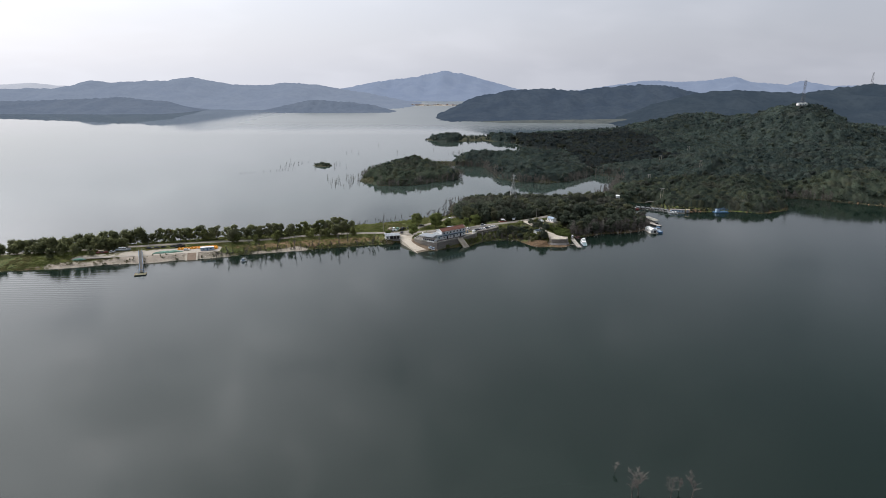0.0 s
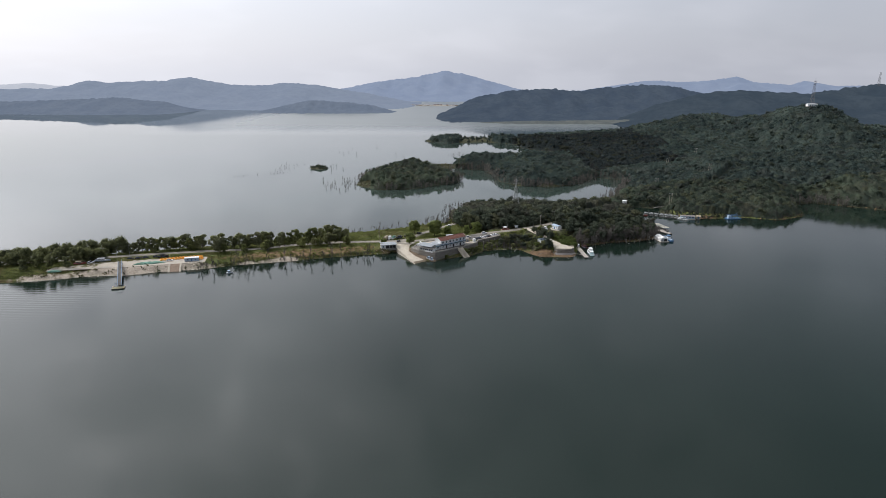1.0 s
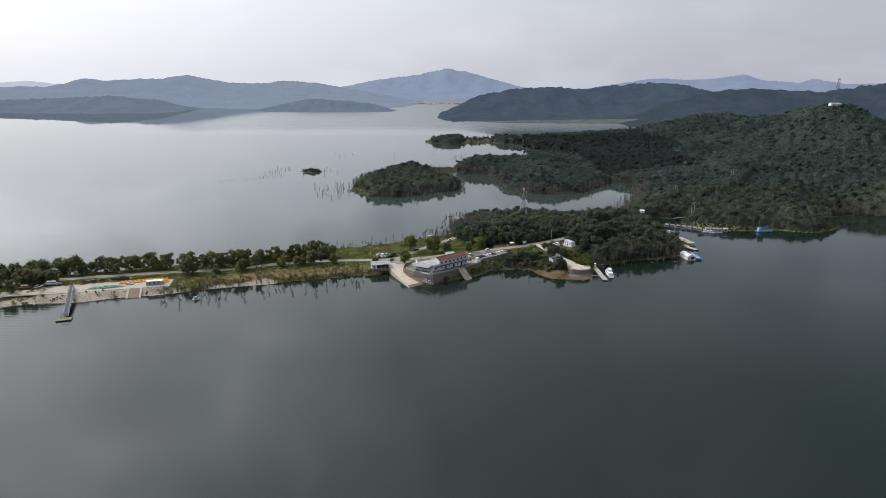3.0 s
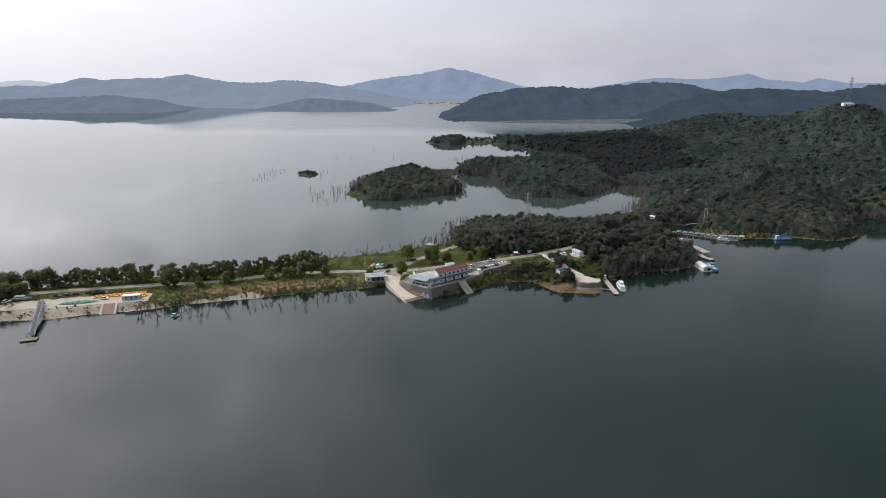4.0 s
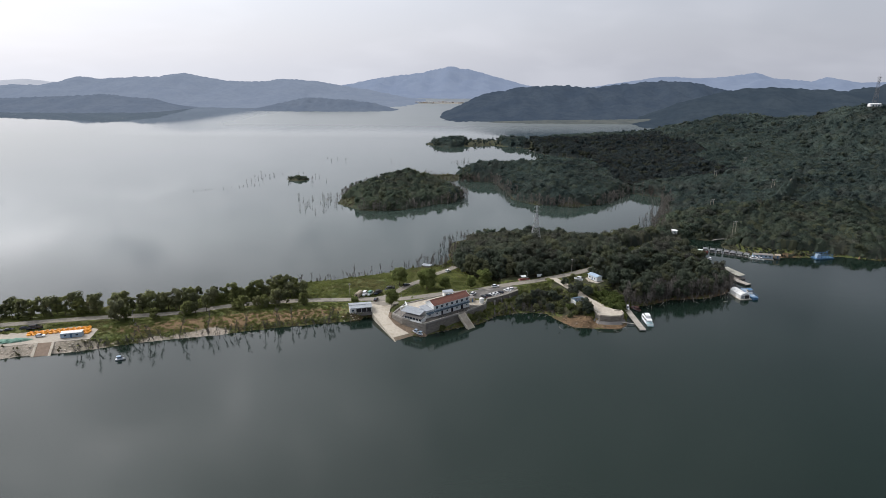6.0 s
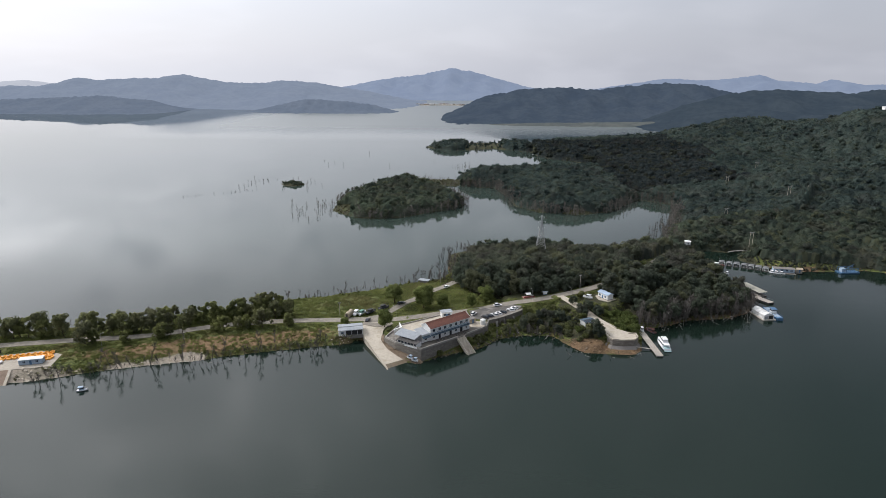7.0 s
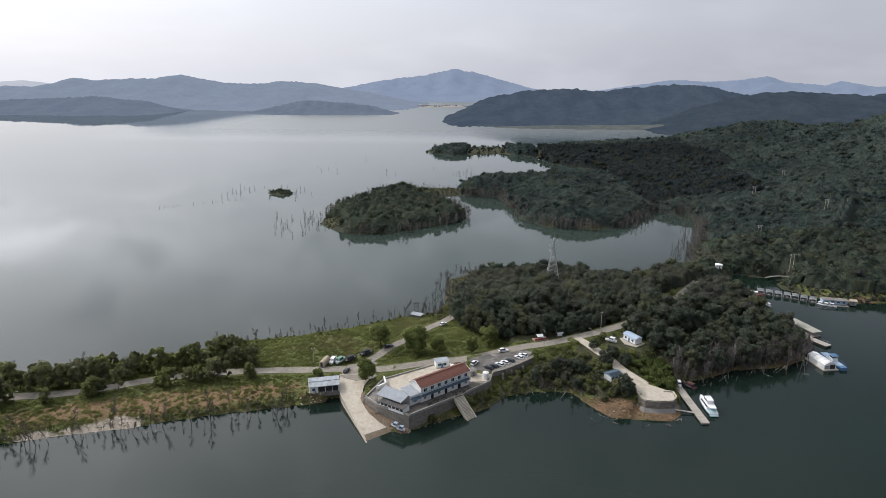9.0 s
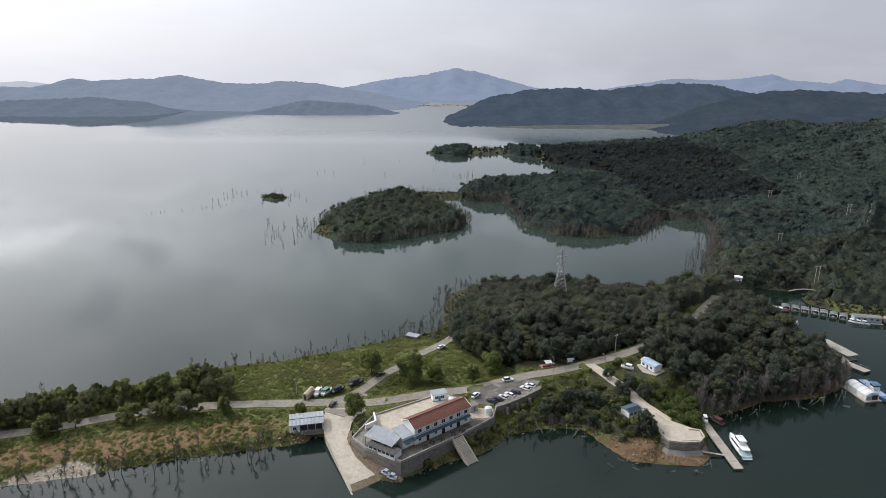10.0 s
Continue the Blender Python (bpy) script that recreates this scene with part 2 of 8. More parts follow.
def glass_material():
    m = bpy.data.materials.new("dark_window_glass")
    m.use_nodes = True
    n = Nodes(m.node_tree)
    p = n.add("ShaderNodeBsdfPrincipled")
    p.inputs["Base Color"].default_value = (0.02, 0.03, 0.045, 1)
    p.inputs["Roughness"].default_value = 0.06
    n.put(n.add("ShaderNodeOutputMaterial").inputs[0], p.outputs[0])
    return m


M_GROUND, M_WATER, M_GLASS = ground_material(), water_material(), glass_material()
M_LEAF = foliage("broadleaf_leaves", (0.092, 0.103, 0.062), (0.252, 0.264, 0.124), through_=0.58, grey=0.25)
M_WILLOW = foliage("bright_leaves", (0.090, 0.106, 0.046), (0.300, 0.318, 0.128), through_=0.58, grey=0.0, olive=0.2)
M_WOODS = foliage("woodland_leaves", (0.053, 0.066, 0.054), (0.126, 0.149, 0.104), (0.120, 0.112, 0.084), 0.35, 0.45, grey=0.4)
# distance haze put into the next two leaf colours, cooler than the near woods
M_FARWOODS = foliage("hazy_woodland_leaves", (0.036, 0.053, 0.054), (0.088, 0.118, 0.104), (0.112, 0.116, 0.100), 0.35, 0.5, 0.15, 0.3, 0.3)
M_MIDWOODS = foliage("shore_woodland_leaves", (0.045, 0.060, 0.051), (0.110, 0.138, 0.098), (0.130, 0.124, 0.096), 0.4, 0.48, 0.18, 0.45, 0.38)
M_LUSH = foliage("lush_shrub_leaves", (0.074, 0.098, 0.034), (0.172, 0.206, 0.072), through_=0.5, grey=0.0, olive=0.1)
M_ROUND = foliage("full_green_leaves", (0.098, 0.120, 0.046), (0.262, 0.300, 0.104), through_=0.5, grey=0.0, olive=0.1)
M_KNOLL = foliage("knoll_woodland_leaves", (0.054, 0.063, 0.052), (0.128, 0.143, 0.103), (0.120, 0.110, 0.084), 0.4, 0.45, 0.25, 0.5, 0.5)
M_THICKET = foliage("bare_twig_thicket", (0.088, 0.082, 0.075), (0.190, 0.177, 0.162), (0.125, 0.100, 0.080), 0.4, 0.3)
M_MEADOW = foliage("tawny_scrub", (0.075, 0.075, 0.042), (0.165, 0.150, 0.088), through_=0.4)
# leaf colour darkened to stand in for a cloud's shadow on the ridge
M_CLOUDSHADE = foliage("dark_pine_needles", (0.024, 0.032, 0.035), (0.042, 0.053, 0.054), through_=0.4, leafy=0.15)
M_SHRUB = foliage("shrub_leaves", (0.074, 0.094, 0.030), (0.220, 0.240, 0.082), (0.20, 0.155, 0.09), 0.5, 0.5)
M_BARK = surface("bark", (0.10, 0.075, 0.055), (0.055, 0.042, 0.032), 3.0, 0.95, 0.4)
M_DEAD = surface("grey_dead_wood", (0.150, 0.134, 0.120), (0.085, 0.075, 0.067), 2.0, 0.95, 0.3)
M_BLEACHED = surface("bleached_branches", (0.40, 0.37, 0.33), (0.28, 0.255, 0.225), 2.0, 0.95, 0.2)
M_CONC = surface("pale_concrete", (0.49, 0.445, 0.37), (0.40, 0.355, 0.29), 0.8, 0.9, 0.1, stain=(0.30, 0.255, 0.19), stain_scale=0.25)
M_ROAD = surface("dusty_asphalt", (0.190, 0.172, 0.144), (0.272, 0.246, 0.206), 0.9, 0.95, 0.1, stain=(0.13, 0.12, 0.105))
M_PARK = surface("worn_dark_asphalt", (0.085, 0.080, 0.074), (0.13, 0.122, 0.112), 0.5, 0.95, 0.1, stain=(0.30, 0.28, 0.25), stain_scale=0.22)
M_SILT = surface("wet_silt", (0.145, 0.112, 0.070), (0.090, 0.070, 0.045), 0.8, 0.6, 0.2)
M_STONE = surface("rubble_masonry", (0.30, 0.275, 0.24), (0.20, 0.18, 0.155), 1.0, 0.9, 0.6, stain=(0.070, 0.065, 0.056), stain_scale=0.3, cell=0.8, stretch=(1, 1, 1.5))
M_PARAPET = surface("stained_render", (0.36, 0.34, 0.31), (0.26, 0.245, 0.225), 1.0, 0.9, 0.2, stain=(0.18, 0.165, 0.15))
M_DARKPAVE = surface("dark_worn_paving", (0.150, 0.135, 0.116), (0.095, 0.086, 0.075), 0.6, 0.95, 0.1, stain=(0.07, 0.064, 0.056))
M_DARKSTONE = surface("wet_dark_stone", (0.115, 0.100, 0.082), (0.060, 0.052, 0.043), 1.2, 0.85, 0.6, vary=0.2)
M_DIRT = surface("brown_dirt", (0.190, 0.142, 0.098), (0.115, 0.086, 0.060), 1.1, 0.95, 0.6, stain=(0.085, 0.066, 0.048), stain_scale=0.35)
M_CANOPY = surface("slate_blue_sheet", (0.060, 0.100, 0.135), (0.048, 0.080, 0.110), 1.5, 0.5, 0.04)
M_YARD = surface("worn_yard_concrete", (0.40, 0.36, 0.30), (0.33, 0.295, 0.245), 0.6, 0.9, 0.08, stain=(0.24, 0.21, 0.17))
M_GREYC = surface("grey_paving", (0.22, 0.205, 0.19), (0.17, 0.16, 0.15), 0.7, 0.9, 0.1)
M_WHITE = surface("white_paint", (0.80, 0.80, 0.78), (0.72, 0.73, 0.72), 1.5, 0.6, 0.03, stain=(0.58, 0.57, 0.54), vary=0.06)
M_BLUEW = surface("pale_blue_paint", (0.35, 0.44, 0.54), (0.30, 0.385, 0.48), 1.5, 0.6, 0.03)
M_BLUE = surface("blue_painted_steel", (0.075, 0.165, 0.29), (0.06, 0.13, 0.235), 1.5, 0.5, 0.05)
M_TILE = surface("red_clay_tile", (0.178, 0.074, 0.052), (0.115, 0.052, 0.040), 1.5, 0.85, 0.1, stain=(0.082, 0.055, 0.047), vary=0.16)
M_METAL = surface("grey_sheet_roof", (0.33, 0.355, 0.38), (0.27, 0.295, 0.32), 0.8, 0.6, 0.03, stain=(0.22, 0.22, 0.22))
M_DARK = surface("dark_rubber", (0.025, 0.025, 0.028), (0.04, 0.04, 0.042), 3.0, 0.7, 0.05)
M_STEEL = surface("galvanised_steel", (0.42, 0.42, 0.42), (0.33, 0.33, 0.33), 3.0, 0.5, 0.05, metal=0.6)
M_DARKSTEEL = surface("weathered_mast_steel", (0.17, 0.165, 0.165), (0.12, 0.118, 0.12), 3.0, 0.6, 0.05, metal=0.2)
M_WOOD = surface("weathered_planks", (0.42, 0.385, 0.34), (0.30, 0.27, 0.235), 2.5, 0.9, 0.2, vary=0.15)
M_ORANGE = surface("orange_plastic", (0.80, 0.36, 0.04), (0.72, 0.31, 0.035), 2.0, 0.45, 0.03, vary=0.1)
M_RED = surface("faded_red_paint", (0.26, 0.062, 0.048), (0.19, 0.050, 0.040), 2.0, 0.6, 0.04)
M_RUST = surface("rusty_red_steel", (0.120, 0.050, 0.038), (0.060, 0.032, 0.028), 2.0, 0.85, 0.2)
M_TAN = surface("tan_sheet", (0.42, 0.35, 0.26), (0.36, 0.30, 0.22), 1.5, 0.8, 0.05)
M_NET = surface("green_netting", (0.13, 0.26, 0.20), (0.20, 0.34, 0.27), 2.0, 0.9, 0.5)
M_BLACK = surface("dark_car_paint", (0.02, 0.022, 0.026), (0.03, 0.03, 0.034), 2.0, 0.25, 0.0, spec=0.6)
M_SILVER = surface("white_car_paint", (0.78, 0.78, 0.78), (0.72, 0.72, 0.73), 2.0, 0.3, 0.0, spec=0.6)
M_ROCK = surface("ochre_rock", (0.28, 0.185, 0.105), (0.115, 0.076, 0.046), 1.6, 0.95, 0.7, stain=(0.12, 0.08, 0.05), stain_scale=0.4, vary=0.2)
M_PALEROCK = surface("pale_rubble", (0.52, 0.46, 0.38), (0.38, 0.33, 0.27), 1.2, 0.95, 0.6, stain=(0.24, 0.21, 0.17), vary=0.2)
# haze painted into each range's colour, paler and bluer with distance
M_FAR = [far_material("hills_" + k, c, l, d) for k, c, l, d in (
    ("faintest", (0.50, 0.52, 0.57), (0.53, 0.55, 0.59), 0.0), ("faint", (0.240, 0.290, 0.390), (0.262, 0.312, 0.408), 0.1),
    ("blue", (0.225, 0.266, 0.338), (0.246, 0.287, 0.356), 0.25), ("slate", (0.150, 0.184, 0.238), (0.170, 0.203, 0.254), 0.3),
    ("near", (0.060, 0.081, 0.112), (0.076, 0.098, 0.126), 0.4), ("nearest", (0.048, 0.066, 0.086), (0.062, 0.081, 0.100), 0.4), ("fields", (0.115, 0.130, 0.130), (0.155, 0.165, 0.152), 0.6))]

# ---- building helpers ----


class Mesh:
    """Collects boxes, prisms and tubes and makes one mesh of them."""

    def __init__(self):
        self.v, self.f = [], []

    def raw(self, verts, faces):
        k = len(self.v)
        self.v += [tuple(p) for p in verts]
        self.f += [tuple(k + i for i in face) for face in faces]
        return self

    def box(self, x0, y0, z0, x1, y1, z1, m=None, inset=0.0):
        """A box; inset draws its top in, like a bevelled or battered top."""
        i = inset
        p = [Vector(q) for q in ((x0, y0, z0), (x1, y0, z0), (x1, y1, z0), (x0, y1, z0), (x0 + i, y0 + i, z1), (x1 - i, y0 + i, z1), (x1 - i, y1 - i, z1), (x0 + i, y1 - i, z1))]
        return self.raw([m @ q for q in p] if m else p, ((3, 2, 1, 0), (4, 5, 6, 7), (0, 1, 5, 4), (1, 2, 6, 5), (2, 3, 7, 6), (3, 0, 4, 7)))

    def prism(self, outline, z0, z1, bottom=True):
        """An outline in plan, counter-clockwise, raised from z0 to z1 (numbers, or a number a corner)."""
        n = len(outline)
        lo = z0 if isinstance(z0, (list, tuple)) else [z0] * n
        hi = z1 if isinstance(z1, (list, tuple)) else [z1] * n
        verts = [(x, y, z) for (x, y), z in zip(outline, lo)] + [(x, y, z) for (x, y), z in zip(outline, hi)]
        faces = [tuple(range(n, 2 * n))] + [(i, (i + 1) % n, n + (i + 1) % n, n + i) for i in range(n)]
        if bottom:
            faces.append(tuple(range(n - 1, -1, -1)))
        return self.raw(verts, faces)

    def tube(self, a, b, r0, r1=None, sides=6):
        a, b = Vector(a), Vector(b)
        r1 = r0 if r1 is None else r1
        d = (b - a).normalized()
        s = d.orthogonal().normalized()
        t = d.cross(s)
        ring = [(s * math.cos(6.28319 * k / sides) + t * math.sin(6.28319 * k / sides)) for k in range(sides)]
        verts = [a + q * r0 for q in ring] + [b + q * r1 for q in ring]
        faces = [(k, (k + 1) % sides, sides + (k + 1) % sides, sides + k) for k in range(sides)]
        return self.raw(verts, faces + [tuple(range(sides - 1, -1, -1)), tuple(range(sides, 2 * sides))])

    def loft(self, rings):
        """Closed rings of equal length, joined one to the next, with both ends capped."""
        n = len(rings[0])
        verts = [p for ring in rings for p in ring]
        faces = [(a * n + k, a * n + (k + 1) % n, (a + 1) * n + (k + 1) % n, (a + 1) * n + k) for a in range(len(rings) - 1) for k in range(n)]
        m = len(rings) - 1
        return self.raw(verts, faces + [tuple(range(n - 1, -1, -1)), tuple(m * n + k for k in range(n))])

    def mesh(self, name, material, smooth=False):
        me = bpy.data.meshes.new(name)
        me.from_pydata(self.v, [], self.f)
        me.materials.append(material)
        if smooth:
            me.polygons.foreach_set("use_smooth", [True] * len(me.polygons))
        me.update()
        return me


def part(name, mb, material, parent, label="", smooth=False):
    """One mesh object under a thing or a part."""
    ob = new(name, mb if isinstance(mb, bpy.types.Mesh) else mb.mesh(name, material, smooth))
    ob.parent = parent
    if label:
        tagged(ob, label)
    return ob


def thing(name, m, label, category, group=""):
    ob = new(name)
    ob.empty_display_size = 0.5
    ob.matrix_world = m
    return tagged(ob, label, category, group)


def solid(name, mb, material, label, category, group="", kind="", smooth=False):
    """A top-level thing of one mesh."""
    return tagged(new(name, mb.mesh(name, material, smooth)), label, category, group, kind)


def big_mesh(name, verts, tris, material):
    """A mesh from numpy arrays of vertices and triangles."""
    me = bpy.data.meshes.new(name)
    me.vertices.add(len(verts))
    me.vertices.foreach_set("co", np.asarray(verts, np.float32).ravel())
    me.loops.add(tris.size)
    me.loops.foreach_set("vertex_index", np.asarray(tris, np.int32).ravel())
    me.polygons.add(len(tris))
    me.polygons.foreach_set("loop_start", np.arange(0, tris.size, tris.shape[1], dtype=np.int32))
    me.materials.append(material)
    me.update(calc_edges=True)
    return me


# ---- the lie of the land ----
SHORE = [(-900, -240), (-420, -112), (-330, -86), (-290, -78), (-262, -66), (-236, -62), (-218, -54.5), (-189, -45), (-165, -34), (-150, -29), (-131, -23), (-107, -13),
         (-80, -5), (-65, 1), (-59, 4), (-57, 6), (-42, -20), (-32, -20), (-25.5, -17.7), (-9, -7), (0, -3), (4.5, 2), (11, 10), (24, 15.6), (39, 16.5), (45, 7), (53, -3), (65, -4),
         (76, -4.5)]
SHORE_E = [(81, 3), (84, 14), (87, 27), (98, 31), (115, 41), (141, 47), (152, 54), (160, 66), (166, 86), (163, 106), (159, 124), (157, 142), (158, 160), (163, 176), (172, 184), (186, 181), (190, 178.5), (192, 184), (203, 185), (205, 178), (203, 172), (192, 169),
         (191, 158), (201, 146), (213, 134), (238, 136), (268, 140), (292, 130), (328, 152), (345, 205), (368, 217), (390, 203), (437, 173)]
# the northern shore, from the far east back to the knoll
SHORE_N = [(560, 120), (1500, -150), (2600, -100), (2600, 2400), (1000, 1250), (500, 1120), (330, 1030), (231, 1000), (107, 925), (-59, 930), (-102, 858), (-52, 806), (25, 848), (90, 796), (97, 738), (122, 704)]
SHORE_BAY = [(160, 668), (180, 608), (135, 596), (80, 592), (20, 556), (-29, 500), (-34, 474), (-12, 449), (20, 442), (30, 396), (38, 338), (60, 312), (98, 304), (128, 318), (150, 352), (171, 382),
           (200, 360), (196, 324), (177, 276), (161, 240), (152, 208), (137, 186), (115, 179), (103, 165), (83, 158), (73, 166), (56, 181), (38, 182), (17, 172), (-8, 172), (-21, 160), (-21, 136), (-19, 116), (-24, 100), (-43, 92), (-68, 76)]
SHORE_W = [(-92, 64), (-116, 56), (-137, 43), (-158, 33), (-180, 24), (-205, 12), (-267, -12), (-330, -36), (-420, -62), (-900, -180)]
ISLAND = [(-144, 306), (-115, 276), (-92, 275), (-70, 282), (-45, 306), (-22, 323), (-14, 345), (-27, 392), (-60, 440), (-85, 472), (-108, 458), (-134, 400), (-147, 348)]
ISLET = [(-243, 452), (-234, 441), (-221, 438), (-213, 450), (-219, 461), (-235, 464)]
SPIT = [(-84, 455), (-55, 459), (-26, 452), (-24, 494), (-55, 488), (-88, 488)]
LANDS = [np.array(SHORE + SHORE_E + SHORE_N + SHORE_BAY + SHORE_W, float), np.array(ISLAND, float), np.array(ISLET, float), np.array(SPIT, float)]


def seg_dist(px, py, a, b):
    """Distance to the segment a-b and how far along it the nearest place lies."""
    dx, dy = b[0] - a[0], b[1] - a[1]
    t = np.clip(((px - a[0]) * dx + (py - a[1]) * dy) / (dx * dx + dy * dy), 0, 1)
    return np.hypot(px - a[0] - t * dx, py - a[1] - t * dy), t


def inside(px, py, outline):
    odd = np.zeros(px.shape, bool)
    for a, b in zip(outline, np.roll(outline, -1, 0)):
        if a[1] == b[1]:
            continue
        odd ^= ((a[1] > py) != (b[1] > py)) & (px < (b[0] - a[0]) * (py - a[1]) / (b[1] - a[1]) + a[0])
    return odd


def shore_distance(px, py):
    """Metres to the waterline, positive on land."""
    best = np.full(px.shape, -1e9)
    for outline in LANDS:
        d = np.full(px.shape, 1e9)
        for a, b in zip(outline, np.roll(outline, -1, 0)):
            d = np.minimum(d, seg_dist(px, py, a, b)[0])
        best = np.maximum(best, np.where(inside(px, py, outline), d, -d))
    return best


def ripple(px, py, size, seed):
    """Soft value noise from a few turned sine waves."""
    rng = np.random.RandomState(seed)
    out = np.zeros(px.shape)
    for k in range(7):
        a, f, ph = rng.uniform(0, 6.28), rng.uniform(0.6, 2.2) * 6.28 / size, rng.uniform(0, 6.28)
        out += np.sin((px * math.cos(a) + py * math.sin(a)) * f + ph + 0.8 * np.sin((px * math.sin(a) - py * math.cos(a)) * f * 0.7))
    return out / 7


# hills: centre, height, radii along and across, turn in degrees
FAR_HILLS = [(580, 645, 60, 78, 105, 0), (490, 720, 22, 110, 110, 0), (455, 860, 33, 130, 100, 0), (740, 600, 22, 140, 140, 0), (330, 640, 12, 120, 110, 0), (720, 900, 26, 240, 180, 0),
         (1000, 500, 14, 220, 220, 0), (210, 830, 2, 110, 60, 20), (330, 420, 11, 120, 120, 0)]
NEAR_HILLS = [(90, 122, 6.5, 75, 36, 12), (110, 70, 4, 45, 30, 30), (-76, 410, 11, 36, 44, 0), (-112, 340, 2.5, 30, 30, 0), (5, 490, 11, 42, 34, 0), (215, 770, 5, 80, 48, 10),
         (95, 352, 12, 42, 44, 0), (60, 540, 2, 60, 60, 0), (260, 230, 7, 80, 80, 0), (460, 320, 22, 150, 130, 0), (640, 340, 18, 150, 140, 0)]
CAUSEWAY = [(-420, -78, 4), (-300, -44, 4), (-240, -25, 4), (-200, -14, 4), (-171, -8.0, 4), (-155, -2, 4), (-139, 6.2, 4), (-120, 13, 4), (-99, 17.5, 4), (-78, 20, 4), (-54, 22.3, 4.2), (-44, 21.8, 4.6), (-33, 24.3, 5.2), (-20, 28.2, 5.8), (-2, 33.2, 6.2), (19, 44.5, 6.6), (34, 49.5, 7.2),
                  (49, 57, 7.8), (63, 64, 8.6), (78.5, 75, 9.4), (97, 93, 9.6), (110, 110, 9.2), (120, 126, 8), (135, 150, 6.5)]
ROADS = {
    "causeway": (CAUSEWAY, 2.9),
    "slipway": ([(-52.5, 19, 4.1), (-52.3, 8, 3.9), (-51, 0, 3.0), (-45.5, -9.5, 1.8), (-39.8, -18, 0.7), (-34, -25.5, -0.5)], 5.0),
    "landing": ([(48, 53, 7.8), (57, 38, 7.0), (62.5, 26, 5.8), (67, 17, 5.0), (72, 8.5, 4.4)], 3.2),
    "track": ([(221, 205, 12), (251, 230, 18), (284, 269, 24), (312, 314, 30)], 0.9),
    "branch": ([(-54, 24, 4.2), (-48.5, 32, 4.3), (-41.5, 46, 4.3), (-35, 55, 4.2), (-29, 66.5, 4), (-19.5, 79.5, 3.6), (-14, 90, 3.0)], 2.6),
}
# flat yards: outline and level
YARDS = [([(-262, -60), (-236, -54.5), (-219, -48.5), (-190, -40), (-193, -27), (-205, -24), (-226, -34), (-262, -46)], 3.4),
         ([(-3, 19), (5.5, 18.2), (22, 33.5), (26, 40), (10, 42), (-4, 34)], 6.4),
         ([(63, 44), (75, 40), (82, 50), (73, 60), (62, 56)], 8.3),
         ([(52.5, 12), (61, 12), (61, 23), (52.5, 23)], 5.2), ([(66, 2.5), (79, 4), (79, 12), (66, 12)], 4.4), ([(18, 49), (36, 55), (34, 62), (16, 57)], 7.0),
         ([(-72, 0), (-57, 4), (-56, 16), (-72, 14)], 3.2)]


# water that comes right up to the slipway
CUTS = [([(-64, -1.5), (-60.6, 5.5), (-56.4, 5.5), (-52.6, 0.4), (-47.2, -9.2), (-41.6, -19.2), (-36.2, -28.2), (-46, -36)], -1.6),
        ([(64.6, 7), (66.0, 5.4), (68, 4.4), (72, 3.9), (77.5, 4.7), (79, 7), (86, 8), (85, -10), (61, -10), (61, -1)], 0.3)]


def height(px, py):
    d = shore_distance(px, py) + 2.0 * ripple(px, py, 22, 3) * np.clip((py + 500) / 900, 0.35, 1)
    plateau = 3.6 + 0.5 * ripple(px, py, 40, 5)
    land = np.clip(d, 0, None)
    z = plateau * (1 - np.exp(-land * 0.33 / plateau * 1.6))
    rise = np.clip(d / 45, 0, 1)
    rise = rise * rise * (3 - 2 * rise)
    hill = np.zeros(px.shape)
    for x, y, h, rx, ry, turn in FAR_HILLS + NEAR_HILLS:
        c, s = math.cos(radians(turn)), math.sin(radians(turn))
        u, v = ((px - x) * c + (py - y) * s) / rx, (-(px - x) * s + (py - y) * c) / ry
        hill += h * np.exp(-(u * u + v * v))
    z = z + hill * rise * (1 + 0.10 * ripple(px, py, 150, 8)) + 4.6 * ripple(px, py, 95, 9) * rise * np.clip(hill / 10, 0, 1)
    z = np.where(d < 0, np.maximum(-4.0, d * 0.22), z)
    for line, half in ROADS.values():
        for a, b in zip(line, line[1:]):
            q, t = seg_dist(px, py, a, b)
            level = a[2] + (b[2] - a[2]) * t
            k = np.clip(1 - (q - half) / 5.0, 0, 1)
            k = k * k * (3 - 2 * k)
            z = np.where(k > 0, z + (np.minimum(level, level) - 0.12 - z) * k, z)
    for outline, level in YARDS:
        o = np.array(outline, float)
        q = np.full(px.shape, 1e9)
        for a, b in zip(o, np.roll(o, -1, 0)):
            q = np.minimum(q, seg_dist(px, py, a, b)[0])
        q = np.where(inside(px, py, o), 0, q)
        k = np.clip(1 - q / 2.5, 0, 1)
        z = z + (level - 0.1 - z) * k
    for outline, level in CUTS:
        z = np.where(inside(px, py, np.array(outline, float)), np.minimum(z, level), z)
    return z


def axis(*steps):
    """Coordinates from (from, to, step) stretches."""
    out = []
    for a, b, s in steps:
        out += list(np.arange(a, b - 1e-6, s))
    return np.array(out + [steps[-1][1]], float)


gx = axis((-6000, -900, 850), (-900, -420, 16), (-420, -270, 4), (-270, 220, 2.2), (220, 480, 5), (480, 1100, 12), (1100, 2600, 60), (2600, 6000, 850))
gy = axis((-1500, -200, 130), (-200, -100, 8), (-100, 160, 2.2), (160, 520, 4.5), (520, 1100, 9), (1100, 1700, 30), (1700, 2600, 90), (2600, 6000, 850))
GX, GY = np.meshgrid(gx, gy)
GZ = height(GX, GY)
ny, nx = GX.shape
idx = np.arange(nx * ny).reshape(ny, nx)
